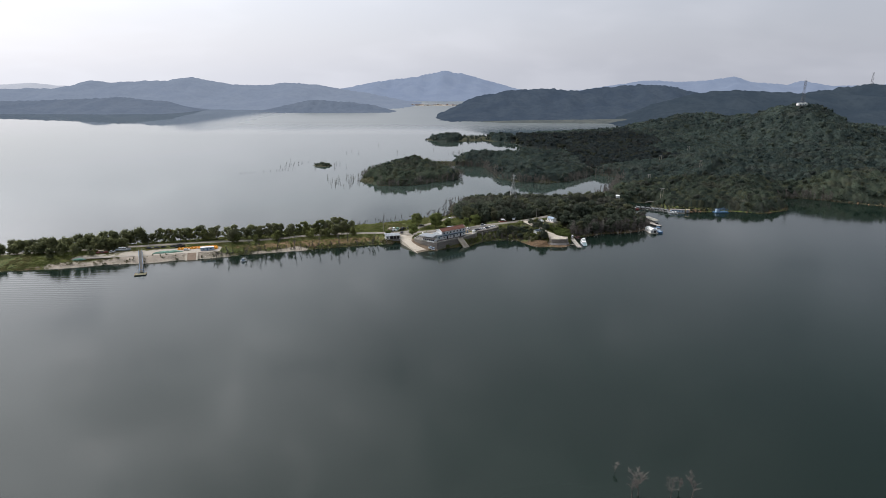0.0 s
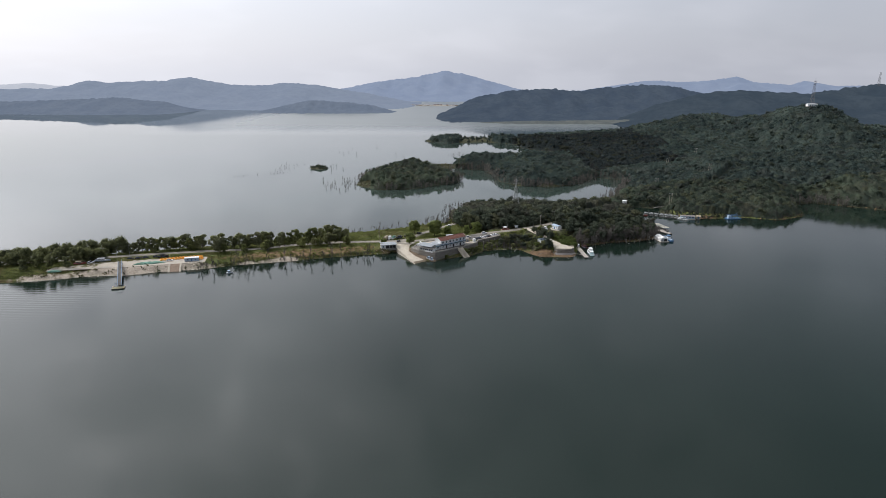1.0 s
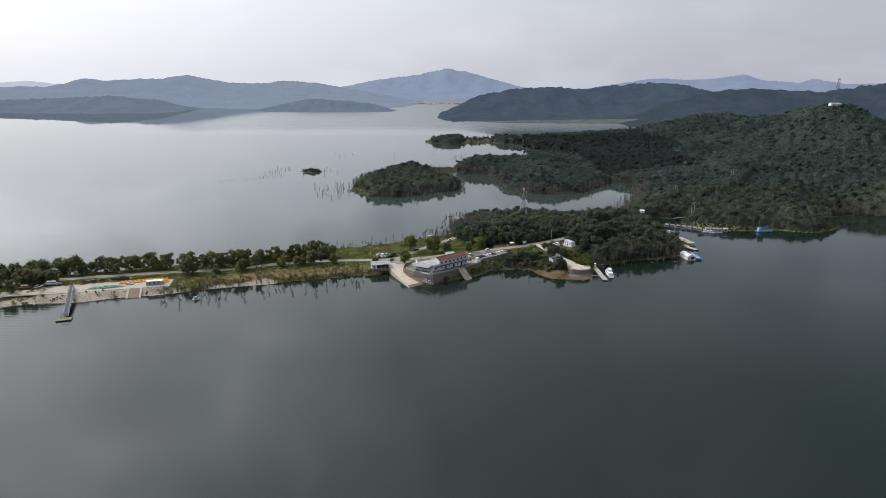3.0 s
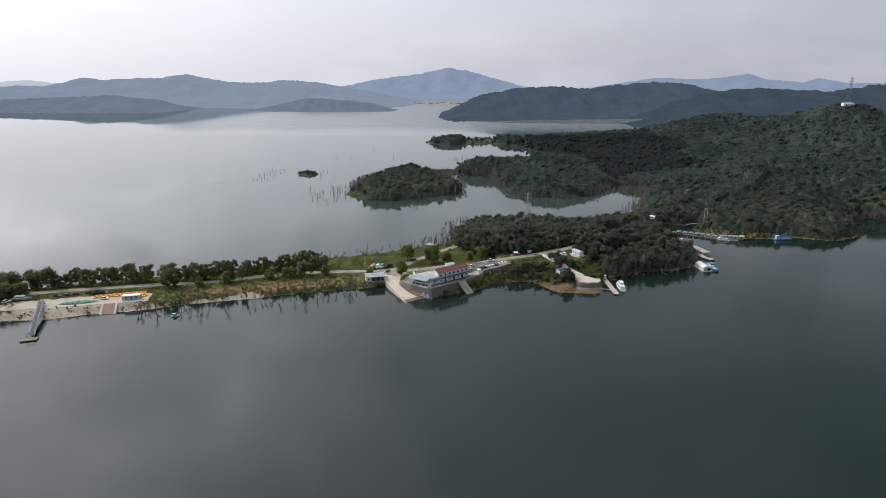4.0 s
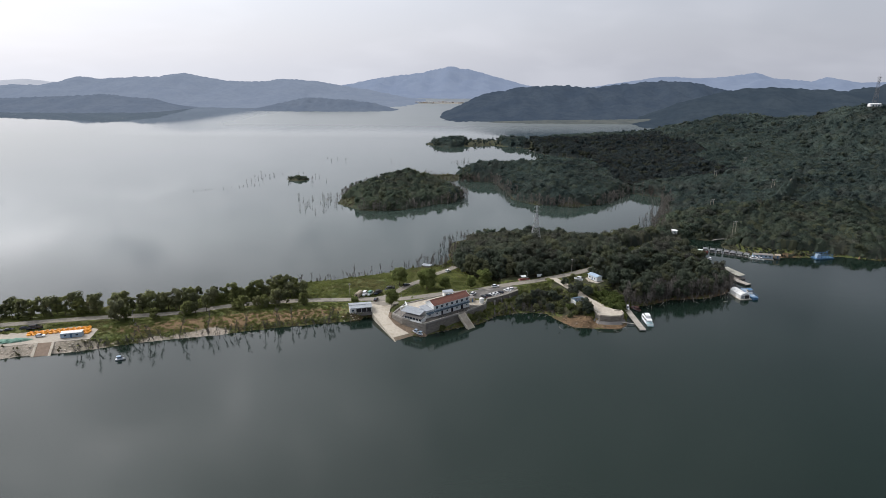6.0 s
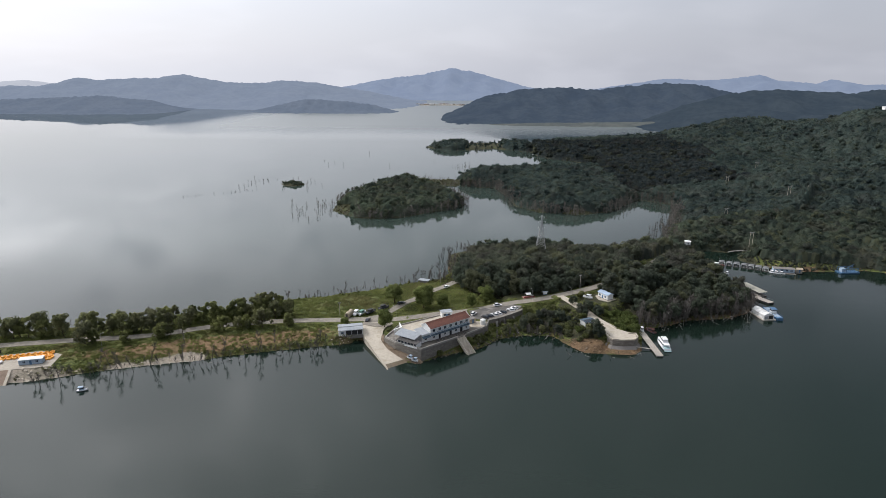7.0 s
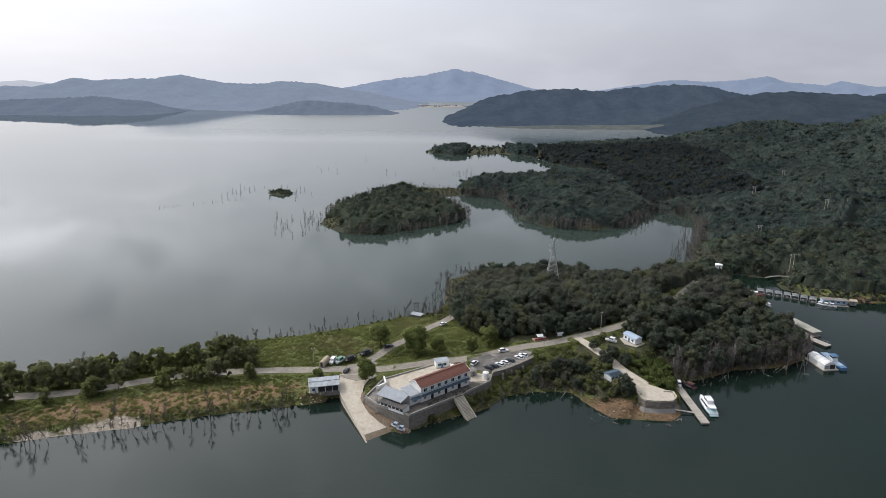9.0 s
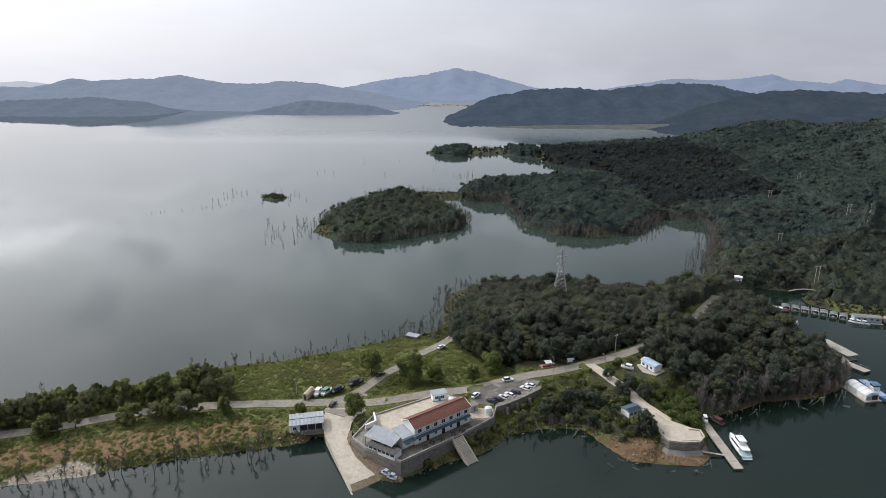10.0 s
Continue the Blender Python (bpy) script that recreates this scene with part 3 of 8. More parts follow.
quads = np.stack([idx[:-1, :-1], idx[:-1, 1:], idx[1:, 1:], idx[1:, :-1]], -1).reshape(-1, 4)
land_mesh = big_mesh("ground", np.stack([GX, GY, GZ], -1).reshape(-1, 3), quads, M_GROUND)
land_mesh.polygons.foreach_set("use_smooth", np.ones(len(quads), bool))
ground = tagged(new("ground", land_mesh), "grassy and wooded lake shore with bare earth banks", "ground", kind="structure")


def blob(x, y, cx, cy, rx, ry, turn=0.0):
    c, s = math.cos(radians(turn)), math.sin(radians(turn))
    u, v = ((x - cx) * c + (y - cy) * s) / rx, (-(x - cx) * s + (y - cy) * c) / ry
    return np.exp(-(u * u + v * v))


MEADOWS = [(-142, 303, 24, 22), (-97, 468, 20, 22), (-55, 472, 36, 30), (52, 313, 13, 9), (100, 307, 20, 7), (8, 860, 38, 110), (95, 860, 8, 80), (-100, 850, 16, 40), (-228, 451, 30, 30), (172, 258, 12, 22), (-16, 122, 12, 34)]


def woods(px, py):
    """How wooded a place is, 0 to 1."""
    d = shore_distance(px, py)
    k = np.where((px > 10) & (py > 165), 1.0, 0.0)
    k = np.maximum(k, np.where((py > 240) & (d > -1.5), 1.0, 0.0))
    # the knoll behind the restaurant and the wooded point east of it
    knoll = np.array([(-16, 100), (-6, 72), (4, 60), (22, 56), (38, 58), (58, 70), (78, 84), (96, 104), (112, 126), (124, 140), (150, 165), (215, 160), (215, 240), (160, 225), (60, 200), (10, 175), (-5, 150), (-12, 120)], float)
    point = np.array([(70, 66), (79, 57), (83, 45), (87, 33), (100, 34), (118, 43), (142, 49), (152, 56), (160, 68), (165, 92), (166, 126), (160, 152), (130, 134), (106, 96), (90, 78)], float)
    bank = np.array([(22, 17), (40, 18), (45, 14), (50, 4), (60, 8), (60, 12), (52, 22), (46, 34), (36, 36), (26, 32)], float)
    back = np.array([(203, 152), (236, 147), (270, 142), (292, 132), (328, 154), (348, 205), (400, 205), (400, 240), (205, 240)], float)
    k = np.where(inside(px, py, back), 1.0, k)
    # open grass: the island's low western point, its saddle, the isthmus, meadow edges and the bare middle of the far finger
    for cx_, cy_, rx_, ry_ in MEADOWS:
        k = np.where(((px - cx_) / rx_) ** 2 + ((py - cy_) / ry_) ** 2 < 1, 0.0, k)
    return np.maximum(k, np.where(inside(px, py, knoll) | inside(px, py, point) | inside(px, py, bank), 1.0, 0.0)) * (d > np.where(py > 165, -1.5, 0.6))


cov = np.zeros((ny, nx, 4), np.float32)
D = shore_distance(GX, GY)
cov[..., 0] = np.maximum(1.12 * blob(GX, GY, -130, -10.5, 66, 8.0, 18), 0.55 * blob(GX, GY, -250, -52, 70, 8, 18))
cov[..., 0] = np.maximum(cov[..., 0], 1.25 * blob(GX, GY, -37, -13.5, 12, 4.5, -40))
cov[..., 1] = np.where((np.abs(D) < 3.2) & (GY < 130), 0.5, 0) * np.where(GX > 90, 0.8, 1) * np.clip(1.2 + 2 * ripple(GX, GY, 30, 21), 0, 1)
for cx, cy, rx, ry, turn, amt in ((56, 1, 15, 8, 0, 1.0), (74, -1, 9, 6, 0, 1.0), (225, 135, 16, 6, 20, 0.9), (300, 135, 25, 6, 10, 0.6), (410, 203, 30, 8, -15, 0.8), (150, 52, 14, 6, 20, 1.0), (118, 40, 26, 4, 20, 0.8)):
    cov[..., 1] = np.maximum(cov[..., 1], amt * blob(GX, GY, cx, cy, rx, ry, turn))
cov[..., 2] = np.maximum(np.maximum(woods(GX, GY), (GY > 150) & (D > -6) & ~((GX > 200) & (GX < 250) & (GY < 165))), 0.60 * inside(GX, GY, np.array([(24, 16), (40, 17), (52, 6), (63, 8), (86, 28), (84, 56), (66, 60), (46, 48), (28, 36)], float)))
for cx_, cy_, rx_, ry_ in MEADOWS:
    spot = blob(GX, GY, cx_, cy_, rx_ * 1.15, ry_ * 1.15)
    cov[..., 2] = np.where(spot > 0.3, 0.64, cov[..., 2])
    cov[..., 0] = np.maximum(cov[..., 0], 0.38 * np.clip(spot * 1.5, 0, 1))
cov[..., 2] = np.maximum(cov[..., 2], 0.62 * inside(GX, GY, np.array([(12, 52), (22, 50), (50, 62), (82, 84), (80, 92), (40, 74), (10, 62)], float)))
cov[..., 3] = 1


def pale_spots(x, y):
    """Bare pale earth and rubble on the banks."""
    return np.maximum.reduce([1.3 * blob(x, y, -136, -23, 9, 4.4, 18), 1.2 * blob(x, y, -148, -28, 9, 3.4, 18), 1.5 * blob(x, y, -161, -33.4, 8, 3.6, 18), 1.6 * blob(x, y, -228, -56, 48, 8, 16), 1.2 * blob(x, y, -280, -74, 24, 7, 10)])


pale = pale_spots(GX, GY)
mark = land_mesh.attributes.new("pale", "FLOAT", "POINT")
mark.data.foreach_set("value", pale.astype(np.float32).ravel())
layer = land_mesh.color_attributes.new("cover", "FLOAT_COLOR", "POINT")
layer.data.foreach_set("color", cov.ravel())


def terrain_z(x, y):
    return float(height(np.array([x], float), np.array([y], float))[0])


# the lake, one sheet to the horizon
wx, wy = axis((-7000, 7000, 1000)), axis((-3000, 6000, 1000))
WX, WY = np.meshgrid(wx, wy)
wi = np.arange(WX.size).reshape(WX.shape)
wq = np.stack([wi[:-1, :-1], wi[:-1, 1:], wi[1:, 1:], wi[1:, :-1]], -1).reshape(-1, 4)
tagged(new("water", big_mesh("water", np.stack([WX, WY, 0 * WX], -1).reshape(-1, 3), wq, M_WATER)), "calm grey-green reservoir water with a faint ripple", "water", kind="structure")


# ---- far hills ----
def ridge(name, profile, y, depth, material, label, seed, base=-2.0):
    """A range of hills: its skyline as (x, height) at distance y, with spurs falling towards the lake."""
    rng = np.random.RandomState(seed)
    px, pz = np.array(profile, float).T
    xs = np.arange(px[0], px[-1] + 1, max(6.0, (px[-1] - px[0]) / 260))
    top = np.interp(xs, px, pz)
    rough_ = ripple(xs, xs * 0 + seed, (px[-1] - px[0]) / 14, seed) * 0.04 + ripple(xs, xs * 0 + seed, (px[-1] - px[0]) / 30, seed + 5) * 0.035 + ripple(xs, xs * 0 + seed, (px[-1] - px[0]) / 60, seed + 1) * 0.02
    top = np.maximum(top * (1 + rough_), base)
    rows = np.linspace(-0.5, 1, 28)
    X, K = np.meshgrid(xs, rows)
    spur = ripple(X, K * depth, (px[-1] - px[0]) / 9, seed + 2)
    prof = np.where(K >= 0, (1 - np.clip(K, 0, 1)) ** 1.35, 1 + 2 * K * 0.9)
    Z = base + (top[None, :] - base) * np.clip(prof * (1 + 0.55 * spur * np.sin(np.clip(K, 0, 1) * 3.14)), -0.2, 1.0)
    Z = Z + rng.uniform(-1.0, 1.0, Z.shape) * np.clip((top[None, :] - base) / 25, 0, 1) * 1.6 * (K > -0.05)  # treetops
    Y = y - K * depth + 0.12 * depth * ripple(X, K * 0, (px[-1] - px[0]) / 6, seed + 3)
    ii = np.arange(X.size).reshape(X.shape)
    q = np.stack([ii[:-1, :-1], ii[1:, :-1], ii[1:, 1:], ii[:-1, 1:]], -1).reshape(-1, 4)
    me = big_mesh(name, np.stack([X, Y, Z], -1).reshape(-1, 3), q, material)
    me.polygons.foreach_set("use_smooth", np.ones(len(q), bool))
    tagged(new(name, me), label, "hills", kind="structure")


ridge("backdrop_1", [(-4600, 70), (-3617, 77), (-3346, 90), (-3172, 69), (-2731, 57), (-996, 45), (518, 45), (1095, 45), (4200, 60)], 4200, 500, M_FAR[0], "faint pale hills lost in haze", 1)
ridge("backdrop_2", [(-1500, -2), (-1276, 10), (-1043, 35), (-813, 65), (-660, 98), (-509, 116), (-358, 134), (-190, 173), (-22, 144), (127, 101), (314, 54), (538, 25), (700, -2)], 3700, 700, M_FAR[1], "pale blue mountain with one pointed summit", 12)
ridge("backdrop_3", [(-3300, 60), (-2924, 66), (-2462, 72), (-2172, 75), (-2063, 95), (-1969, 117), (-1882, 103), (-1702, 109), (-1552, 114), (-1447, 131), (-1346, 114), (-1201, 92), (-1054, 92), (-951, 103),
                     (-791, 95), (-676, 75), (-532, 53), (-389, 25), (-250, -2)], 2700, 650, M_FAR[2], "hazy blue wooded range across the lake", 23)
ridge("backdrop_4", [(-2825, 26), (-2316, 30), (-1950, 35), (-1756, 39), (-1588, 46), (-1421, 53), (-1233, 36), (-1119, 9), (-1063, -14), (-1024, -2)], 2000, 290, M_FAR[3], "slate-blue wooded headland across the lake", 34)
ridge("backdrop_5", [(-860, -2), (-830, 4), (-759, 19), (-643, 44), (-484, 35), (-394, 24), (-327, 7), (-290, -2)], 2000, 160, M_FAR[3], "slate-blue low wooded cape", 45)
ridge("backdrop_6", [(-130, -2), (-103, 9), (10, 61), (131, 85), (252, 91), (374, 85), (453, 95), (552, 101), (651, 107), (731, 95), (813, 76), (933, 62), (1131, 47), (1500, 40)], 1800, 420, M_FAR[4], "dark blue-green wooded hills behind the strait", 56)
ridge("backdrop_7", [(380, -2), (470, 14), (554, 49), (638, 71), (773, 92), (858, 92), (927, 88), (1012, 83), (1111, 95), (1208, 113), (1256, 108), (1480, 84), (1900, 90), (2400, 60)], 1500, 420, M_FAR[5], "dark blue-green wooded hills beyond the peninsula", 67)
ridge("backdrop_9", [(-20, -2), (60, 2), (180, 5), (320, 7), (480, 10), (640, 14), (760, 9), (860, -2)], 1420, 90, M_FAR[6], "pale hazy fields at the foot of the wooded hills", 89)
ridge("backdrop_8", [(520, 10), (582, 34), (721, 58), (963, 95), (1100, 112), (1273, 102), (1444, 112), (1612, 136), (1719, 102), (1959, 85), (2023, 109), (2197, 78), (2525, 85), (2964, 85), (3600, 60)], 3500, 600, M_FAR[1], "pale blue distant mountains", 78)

# ---- plants ----


def ico():
    """Vertices and faces of an icosahedron."""
    g = (1 + 5 ** 0.5) / 2
    v = np.array([(-1, g, 0), (1, g, 0), (-1, -g, 0), (1, -g, 0), (0, -1, g), (0, 1, g), (0, -1, -g), (0, 1, -g), (g, 0, -1), (g, 0, 1), (-g, 0, -1), (-g, 0, 1)], float)
    f = np.array([(0, 11, 5), (0, 5, 1), (0, 1, 7), (0, 7, 10), (0, 10, 11), (1, 5, 9), (5, 11, 4), (11, 10, 2), (10, 7, 6), (7, 1, 8), (3, 9, 4), (3, 4, 2), (3, 2, 6), (3, 6, 8), (3, 8, 9), (4, 9, 5), (2, 4, 11), (6, 2, 10), (8, 6, 7), (9, 8, 1)])
    return v / np.linalg.norm(v[0]), f


def crown(seed, lumps, leaves, radius, tall, low, size, core=0.80, knob=(0.34, 0.52), wide=0.66):
    """A crown: uneven lumps of foliage covered with small leaf clumps. Metres; low: the height of its lowest leaves."""
    rng = np.random.RandomState(seed)
    cs, rs = [], []
    for k in range(lumps):
        a = rng.uniform(0, 6.283)
        h = rng.uniform(0.05, 0.95)
        out = radius * wide * math.sqrt(rng.uniform(0.02, 1)) * math.sqrt(max(0.08, 1 - ((h - 0.42) / 0.62) ** 2))
        cs.append((out * math.cos(a), out * math.sin(a), low + (tall - low) * h))
        rs.append(radius * rng.uniform(*knob))
    cs, rs = np.array(cs), np.array(rs)
    cs[:, 2] = np.clip(cs[:, 2], low + rs * 0.6, tall - rs * 0.8)
    iv, jf = ico()
    verts, tris, k = [], [], 0
    for c, r in zip(cs, rs):
        verts.append(c + iv * r * core * rng.uniform(0.75, 1.15, (12, 1)))
        tris.append(jf + k)
        k += 12
    which = rng.randint(0, lumps, leaves)
    d = rng.normal(size=(leaves, 3))
    d[:, 2] = d[:, 2] * 0.9 + 0.25
    d /= np.linalg.norm(d, axis=1)[:, None]
    p = cs[which] + d * rs[which][:, None] * rng.uniform(0.82, 1.16, (leaves, 1))
    a = np.cross(d, rng.normal(size=(leaves, 3)))
    a /= np.linalg.norm(a, axis=1)[:, None] + 1e-9
    b = np.cross(d, a)
    tilt = rng.uniform(-0.55, 0.55, (leaves, 1))
    b = b * np.sqrt(1 - tilt ** 2) + d * tilt
    s = size * rng.uniform(0.6, 1.3, (leaves, 1))
    lv = np.stack([p - a * s * 0.5 - b * s * 0.35, p + a * s * 0.5 - b * s * 0.30, p + b * s * 0.62], 1).reshape(-1, 3)
    verts.append(lv)
    tris.append(np.arange(leaves * 3).reshape(-1, 3) + k)
    return np.concatenate(verts), np.concatenate(tris)


def trunk(seed, tall, girth, low):
    rng = random.Random(seed)
    mb = Mesh()
    p = Vector((0, 0, -0.4))
    r = girth
    for k in range(3):
        q = Vector((rng.uniform(-0.25, 0.25) * (k + 1), rng.uniform(-0.25, 0.25) * (k + 1), low * 0.55 * (k + 1)))
        mb.tube(p, q, r, r * 0.8, 7)
        p, r = q, r * 0.8
    for k in range(5):
        a = rng.uniform(0, 6.28)
        q = p + Vector((math.cos(a) * tall * 0.2, math.sin(a) * tall * 0.2, tall * rng.uniform(0.22, 0.42)))
        mb.tube(p - Vector((0, 0, low * 0.3 * rng.random())), q, r * 0.65, r * 0.2, 5)
    return mb


def place_many(name, protos, spots, material, label, category, seed):
    """ONE mesh of many plants: spots are rows of x, y, z, size."""
    rng = np.random.RandomState(seed)
    verts, tris, tones, k = [], [], [], 0
    pick = rng.randint(0, len(protos), len(spots))
    for i, (v, f) in enumerate(protos):
        s = spots[pick == i]
        if not len(s):
            continue
        a = rng.uniform(0, 6.283, len(s))
        tall = rng.uniform(0.85, 1.2, len(s)) * s[:, 3]
        c, sn = np.cos(a) * s[:, 3], np.sin(a) * s[:, 3]
        x = v[None, :, 0] * c[:, None] - v[None, :, 1] * sn[:, None] + s[:, 0, None]
        y = v[None, :, 0] * sn[:, None] + v[None, :, 1] * c[:, None] + s[:, 1, None]
        z = v[None, :, 2] * tall[:, None] + s[:, 2, None]
        verts.append(np.stack([x, y, z], -1).reshape(-1, 3))
        tris.append((f[None] + (np.arange(len(s)) * len(v))[:, None, None]).reshape(-1, 3) + k)
        tones.append(np.repeat(np.random.RandomState(seed + i).uniform(0.02, 1, len(s)), len(v)))
        k += len(s) * len(v)
    me = big_mesh(name, np.concatenate(verts), np.concatenate(tris), material)
    me.attributes.new("tree", "FLOAT", "POINT").data.foreach_set("value", np.concatenate(tones).astype(np.float32))
    return tagged(new(name, me), label, category, kind="stuff")


def scatter(x0, y0, x1, y1, step, seed):
    rng = np.random.RandomState(seed)
    X, Y = np.meshgrid(np.arange(x0, x1, step), np.arange(y0, y1, step))
    X, Y = X.ravel(), Y.ravel()
    return X + rng.uniform(-0.45, 0.45, X.size) * step, Y + rng.uniform(-0.45, 0.45, X.size) * step, rng


def road_gap(px, py):
    """Metres from the nearest road's edge; under the trees of the knoll the road counts as narrow."""
    d = np.full(px.shape, 1e9)
    for line, half in ROADS.values():
        for a, b in zip(line, line[1:]):
            d = np.minimum(d, seg_dist(px, py, a, b)[0] - half)
    return np.where(px > 82, d + 2.2, d)


def tree_thing(seed, radius, tall, low, leaves, size, leaf, label, group, full=False):
    t = thing("tree", Matrix(), label, "tree", group)
    part("trunk", trunk(seed, tall, 0.11 + radius * 0.035, low), M_BARK, t, "grey-brown bark")
    v, f = crown(seed + 500, 30, leaves, radius, tall, low, size, 0.86, (0.26, 0.40), 0.72) if full else crown(seed + 500, 26, leaves, radius, tall, low, size, 0.6, (0.17, 0.36), 0.84)
    part("crown", big_mesh("crown", v, f, leaf), leaf, t)
    return t


def sized(proto, x, y, s, turn, z=None):
    ob = copy_thing(proto, Matrix())
    ob.matrix_basis = Matrix.LocRotScale((x, y, terrain_z(x, y) if z is None else z), Euler((0, 0, turn)), (s, s, s))
    return ob


# the row of trees along the causeway road
rt = random.Random(7)
ROW = "green broadleaf tree beside the causeway road"
row_protos = [tree_thing(11 + k, (3.4, 4.2, 2.7, 3.8, 3.0, 4.6, 2.4)[k], (10.2, 9.4, 10.6, 8.2, 9.0, 9.6, 8.4)[k], (1.6, 1.2, 2.2, 1.0, 1.8, 1.2, 1.4)[k], 1900, 0.56, M_WILLOW if k in (1, 3, 6) else M_LEAF, ROW, "trees along the causeway") for k in range(7)]
row_spots = []
line = ROADS["causeway"][0]
for (ax, ay, _), (bx, by, _) in zip(line[:9], line[1:10]):
    length = math.hypot(bx - ax, by - ay)
    n_ = int(length / (3.6 if ax < -180 else 2.6))
    for k in range(n_):
        t_ = (k + rt.random() * 0.8) / n_
        nxx, nyy = -(by - ay) / length, (bx - ax) / length
        cx_, cy_ = ax + (bx - ax) * t_, ay + (by - ay) * t_
        if cx_ < -104:
            off = rt.uniform(4.0, 17)
            row_spots.append((cx_ + nxx * off, cy_ + nyy * off, rt.uniform(0.8, 1.25) if cx_ > -190 else rt.uniform(0.9, 1.35)))
        if -420 < cx_ < -92 and not -266 < cx_ < -196 and rt.random() < (0.42 if cx_ > -186 else 0.75):
            off = -rt.uniform(3.8, 6.5)
            row_spots.append((cx_ + nxx * off, cy_ + nyy * off, rt.uniform(0.65, 1.0) if cx_ > -186 else rt.uniform(0.75, 1.2)))
row_spots += [(-117, 12 - 6, 0.6), (-108, 22, 1.0), (-101, 24, 1.0), (-97, 12, 0.6), (-122, 30, 0.95), (-292, -59, 0.95), (-281, -57, 0.85), (-300, -60, 1.0), (-282, -46, 0.9), (-275, -37.5, 0.9), (-306, -66, 0.9)]
far_row = [r_ for r_ in row_spots if r_[0] < -252]
row_spots = [r_ for r_ in row_spots if r_[0] >= -252]
row_crowns = [crown(80 + k, 16, 700, 4.2, 9.0 - 0.3 * k, 1.0, 0.8, 0.66, (0.26, 0.46)) for k in range(4)]
place_many("far_causeway_trees", row_crowns, np.array([(x_, y_, terrain_z(x_, y_), s_) for x_, y_, s_ in far_row]), M_LEAF, "green trees lining the far end of the causeway", "trees", 15)
for k, p_ in enumerate(row_protos):
    x_, y_, s_ = row_spots[k]
    p_.matrix_basis = Matrix.LocRotScale((x_, y_, terrain_z(x_, y_)), Euler((0, 0, rt.uniform(0, 6.28))), (s_, s_, s_))
for x_, y_, s_ in row_spots[len(row_protos):]:
    sized(rt.choice(row_protos), x_, y_, s_, rt.uniform(0, 6.28))

# single trees round the restaurant
LONE = "round-crowned green tree on the grass by the road"
for k, (x_, y_, s_) in enumerate(((-29.8, 41.5, 1.4), (-18.5, 41.5, 0.85), (-47.6, 12.5, 1.0), (-47.2, 46.5, 1.15), (-3.2, 40.2, 0.95), (5, 52, 1.0), (-68, 12.5, 0.55))):
    t_ = tree_thing(40 + k, 5.0 if k != 4 else 3.4, 9.6, 2.4, 3400, 0.50, M_ROUND, LONE, "single trees by the restaurant", True)
    t_.matrix_basis = Matrix.LocRotScale((x_, y_, terrain_z(x_, y_)), Euler((0, 0, k)), (s_, s_, s_))

# the wooded knoll and point: single trees
sx, sy, rg = scatter(-20, 10, 172, 92, 6.8, 5)
ok = (woods(sx, sy) > 0) & (road_gap(sx, sy) > 2.8) & (np.hypot(sx - 71, sy - 48) > 8.5) & (np.hypot(sx - 57, sy - 17.5) > 6) & (np.hypot(sx - 28, sy - 53) > 6) & (np.hypot(sx - 116, sy - 118) > 7)
knoll_protos = [tree_thing(70 + k, (4.9, 4.3, 5.2, 3.8, 4.7)[k], (8.6, 10.4, 9.2, 11.2, 9.8)[k], 1.5, 2000, 0.60, M_WOODS, "dark green broadleaf tree in the lakeside wood", "wood on the knoll") for k in range(5)]
spots = list(zip(sx[ok], sy[ok])) + [(84, 76.5), (90, 83), (96, 88.5), (78, 66), (81, 60), (76.5, 59.5), (53, 43), (55.2, 32), (60.6, 37.5), (64.6, 31), (57, 27), (59.5, 35.5), (57.8, 30.5), (62.3, 39.5), (65.5, 33.5), (59.2, 36.9), (63.9, 30.2), (-8, 74), (-3.5, 67.5), (-10.5, 84), (-12.5, 93), (1.5, 62.5), (-2.5, 78), (4.5, 70), (-6, 90), (1, 86), (61.3, 8.5), (63.0, 10.5), (60, 11.5), (62.3, 13.2), (46, 64.5), (51.5, 67), (57, 70.5), (62.5, 74), (68, 77.5), (74, 82), (80, 87), (86, 91.5), (36, 29), (40, 30), (33, 26), (44, 33), (38, 25), (29, 23)]
for k, (x_, y_) in enumerate(spots):
    s_ = rg.uniform(0.7, 1.12)
    if x_ > 138 and y_ > 84:
        s_ *= 0.8
    if x_ < 66 and y_ < 45:
        s_ *= 0.6
    elif x_ < 108 and y_ > 56:
        s_ *= 1.22  # tall edge of the wood above the road
    m_ = Matrix.LocRotScale((x_, y_, terrain_z(x_, y_)), Euler((0, 0, rg.uniform(0, 6.28))), (s_, s_, s_))
    if k < 5:
        knoll_protos[k].matrix_basis = m_
    else:
        copy_thing(knoll_protos[k % 5], Matrix()).matrix_basis = m_

# woods farther off
wood_a = [crown(100 + k, 8, 190, 4.9, 6.2 + 0.5 * k, 0.0, 0.9, 0.82, (0.24, 0.46)) for k in range(8)]
wood_d = [crown(115 + k, 7, 100, 5.2, 6.4 + 0.45 * k, 0.0, 1.1, 0.84, (0.26, 0.46)) for k in range(8)]
wood_b = [crown(130 + k, 6, 56, 6.8, 7.2 + 0.5 * k, 0.0, 1.6, 0.86, (0.28, 0.46)) for k in range(6)]


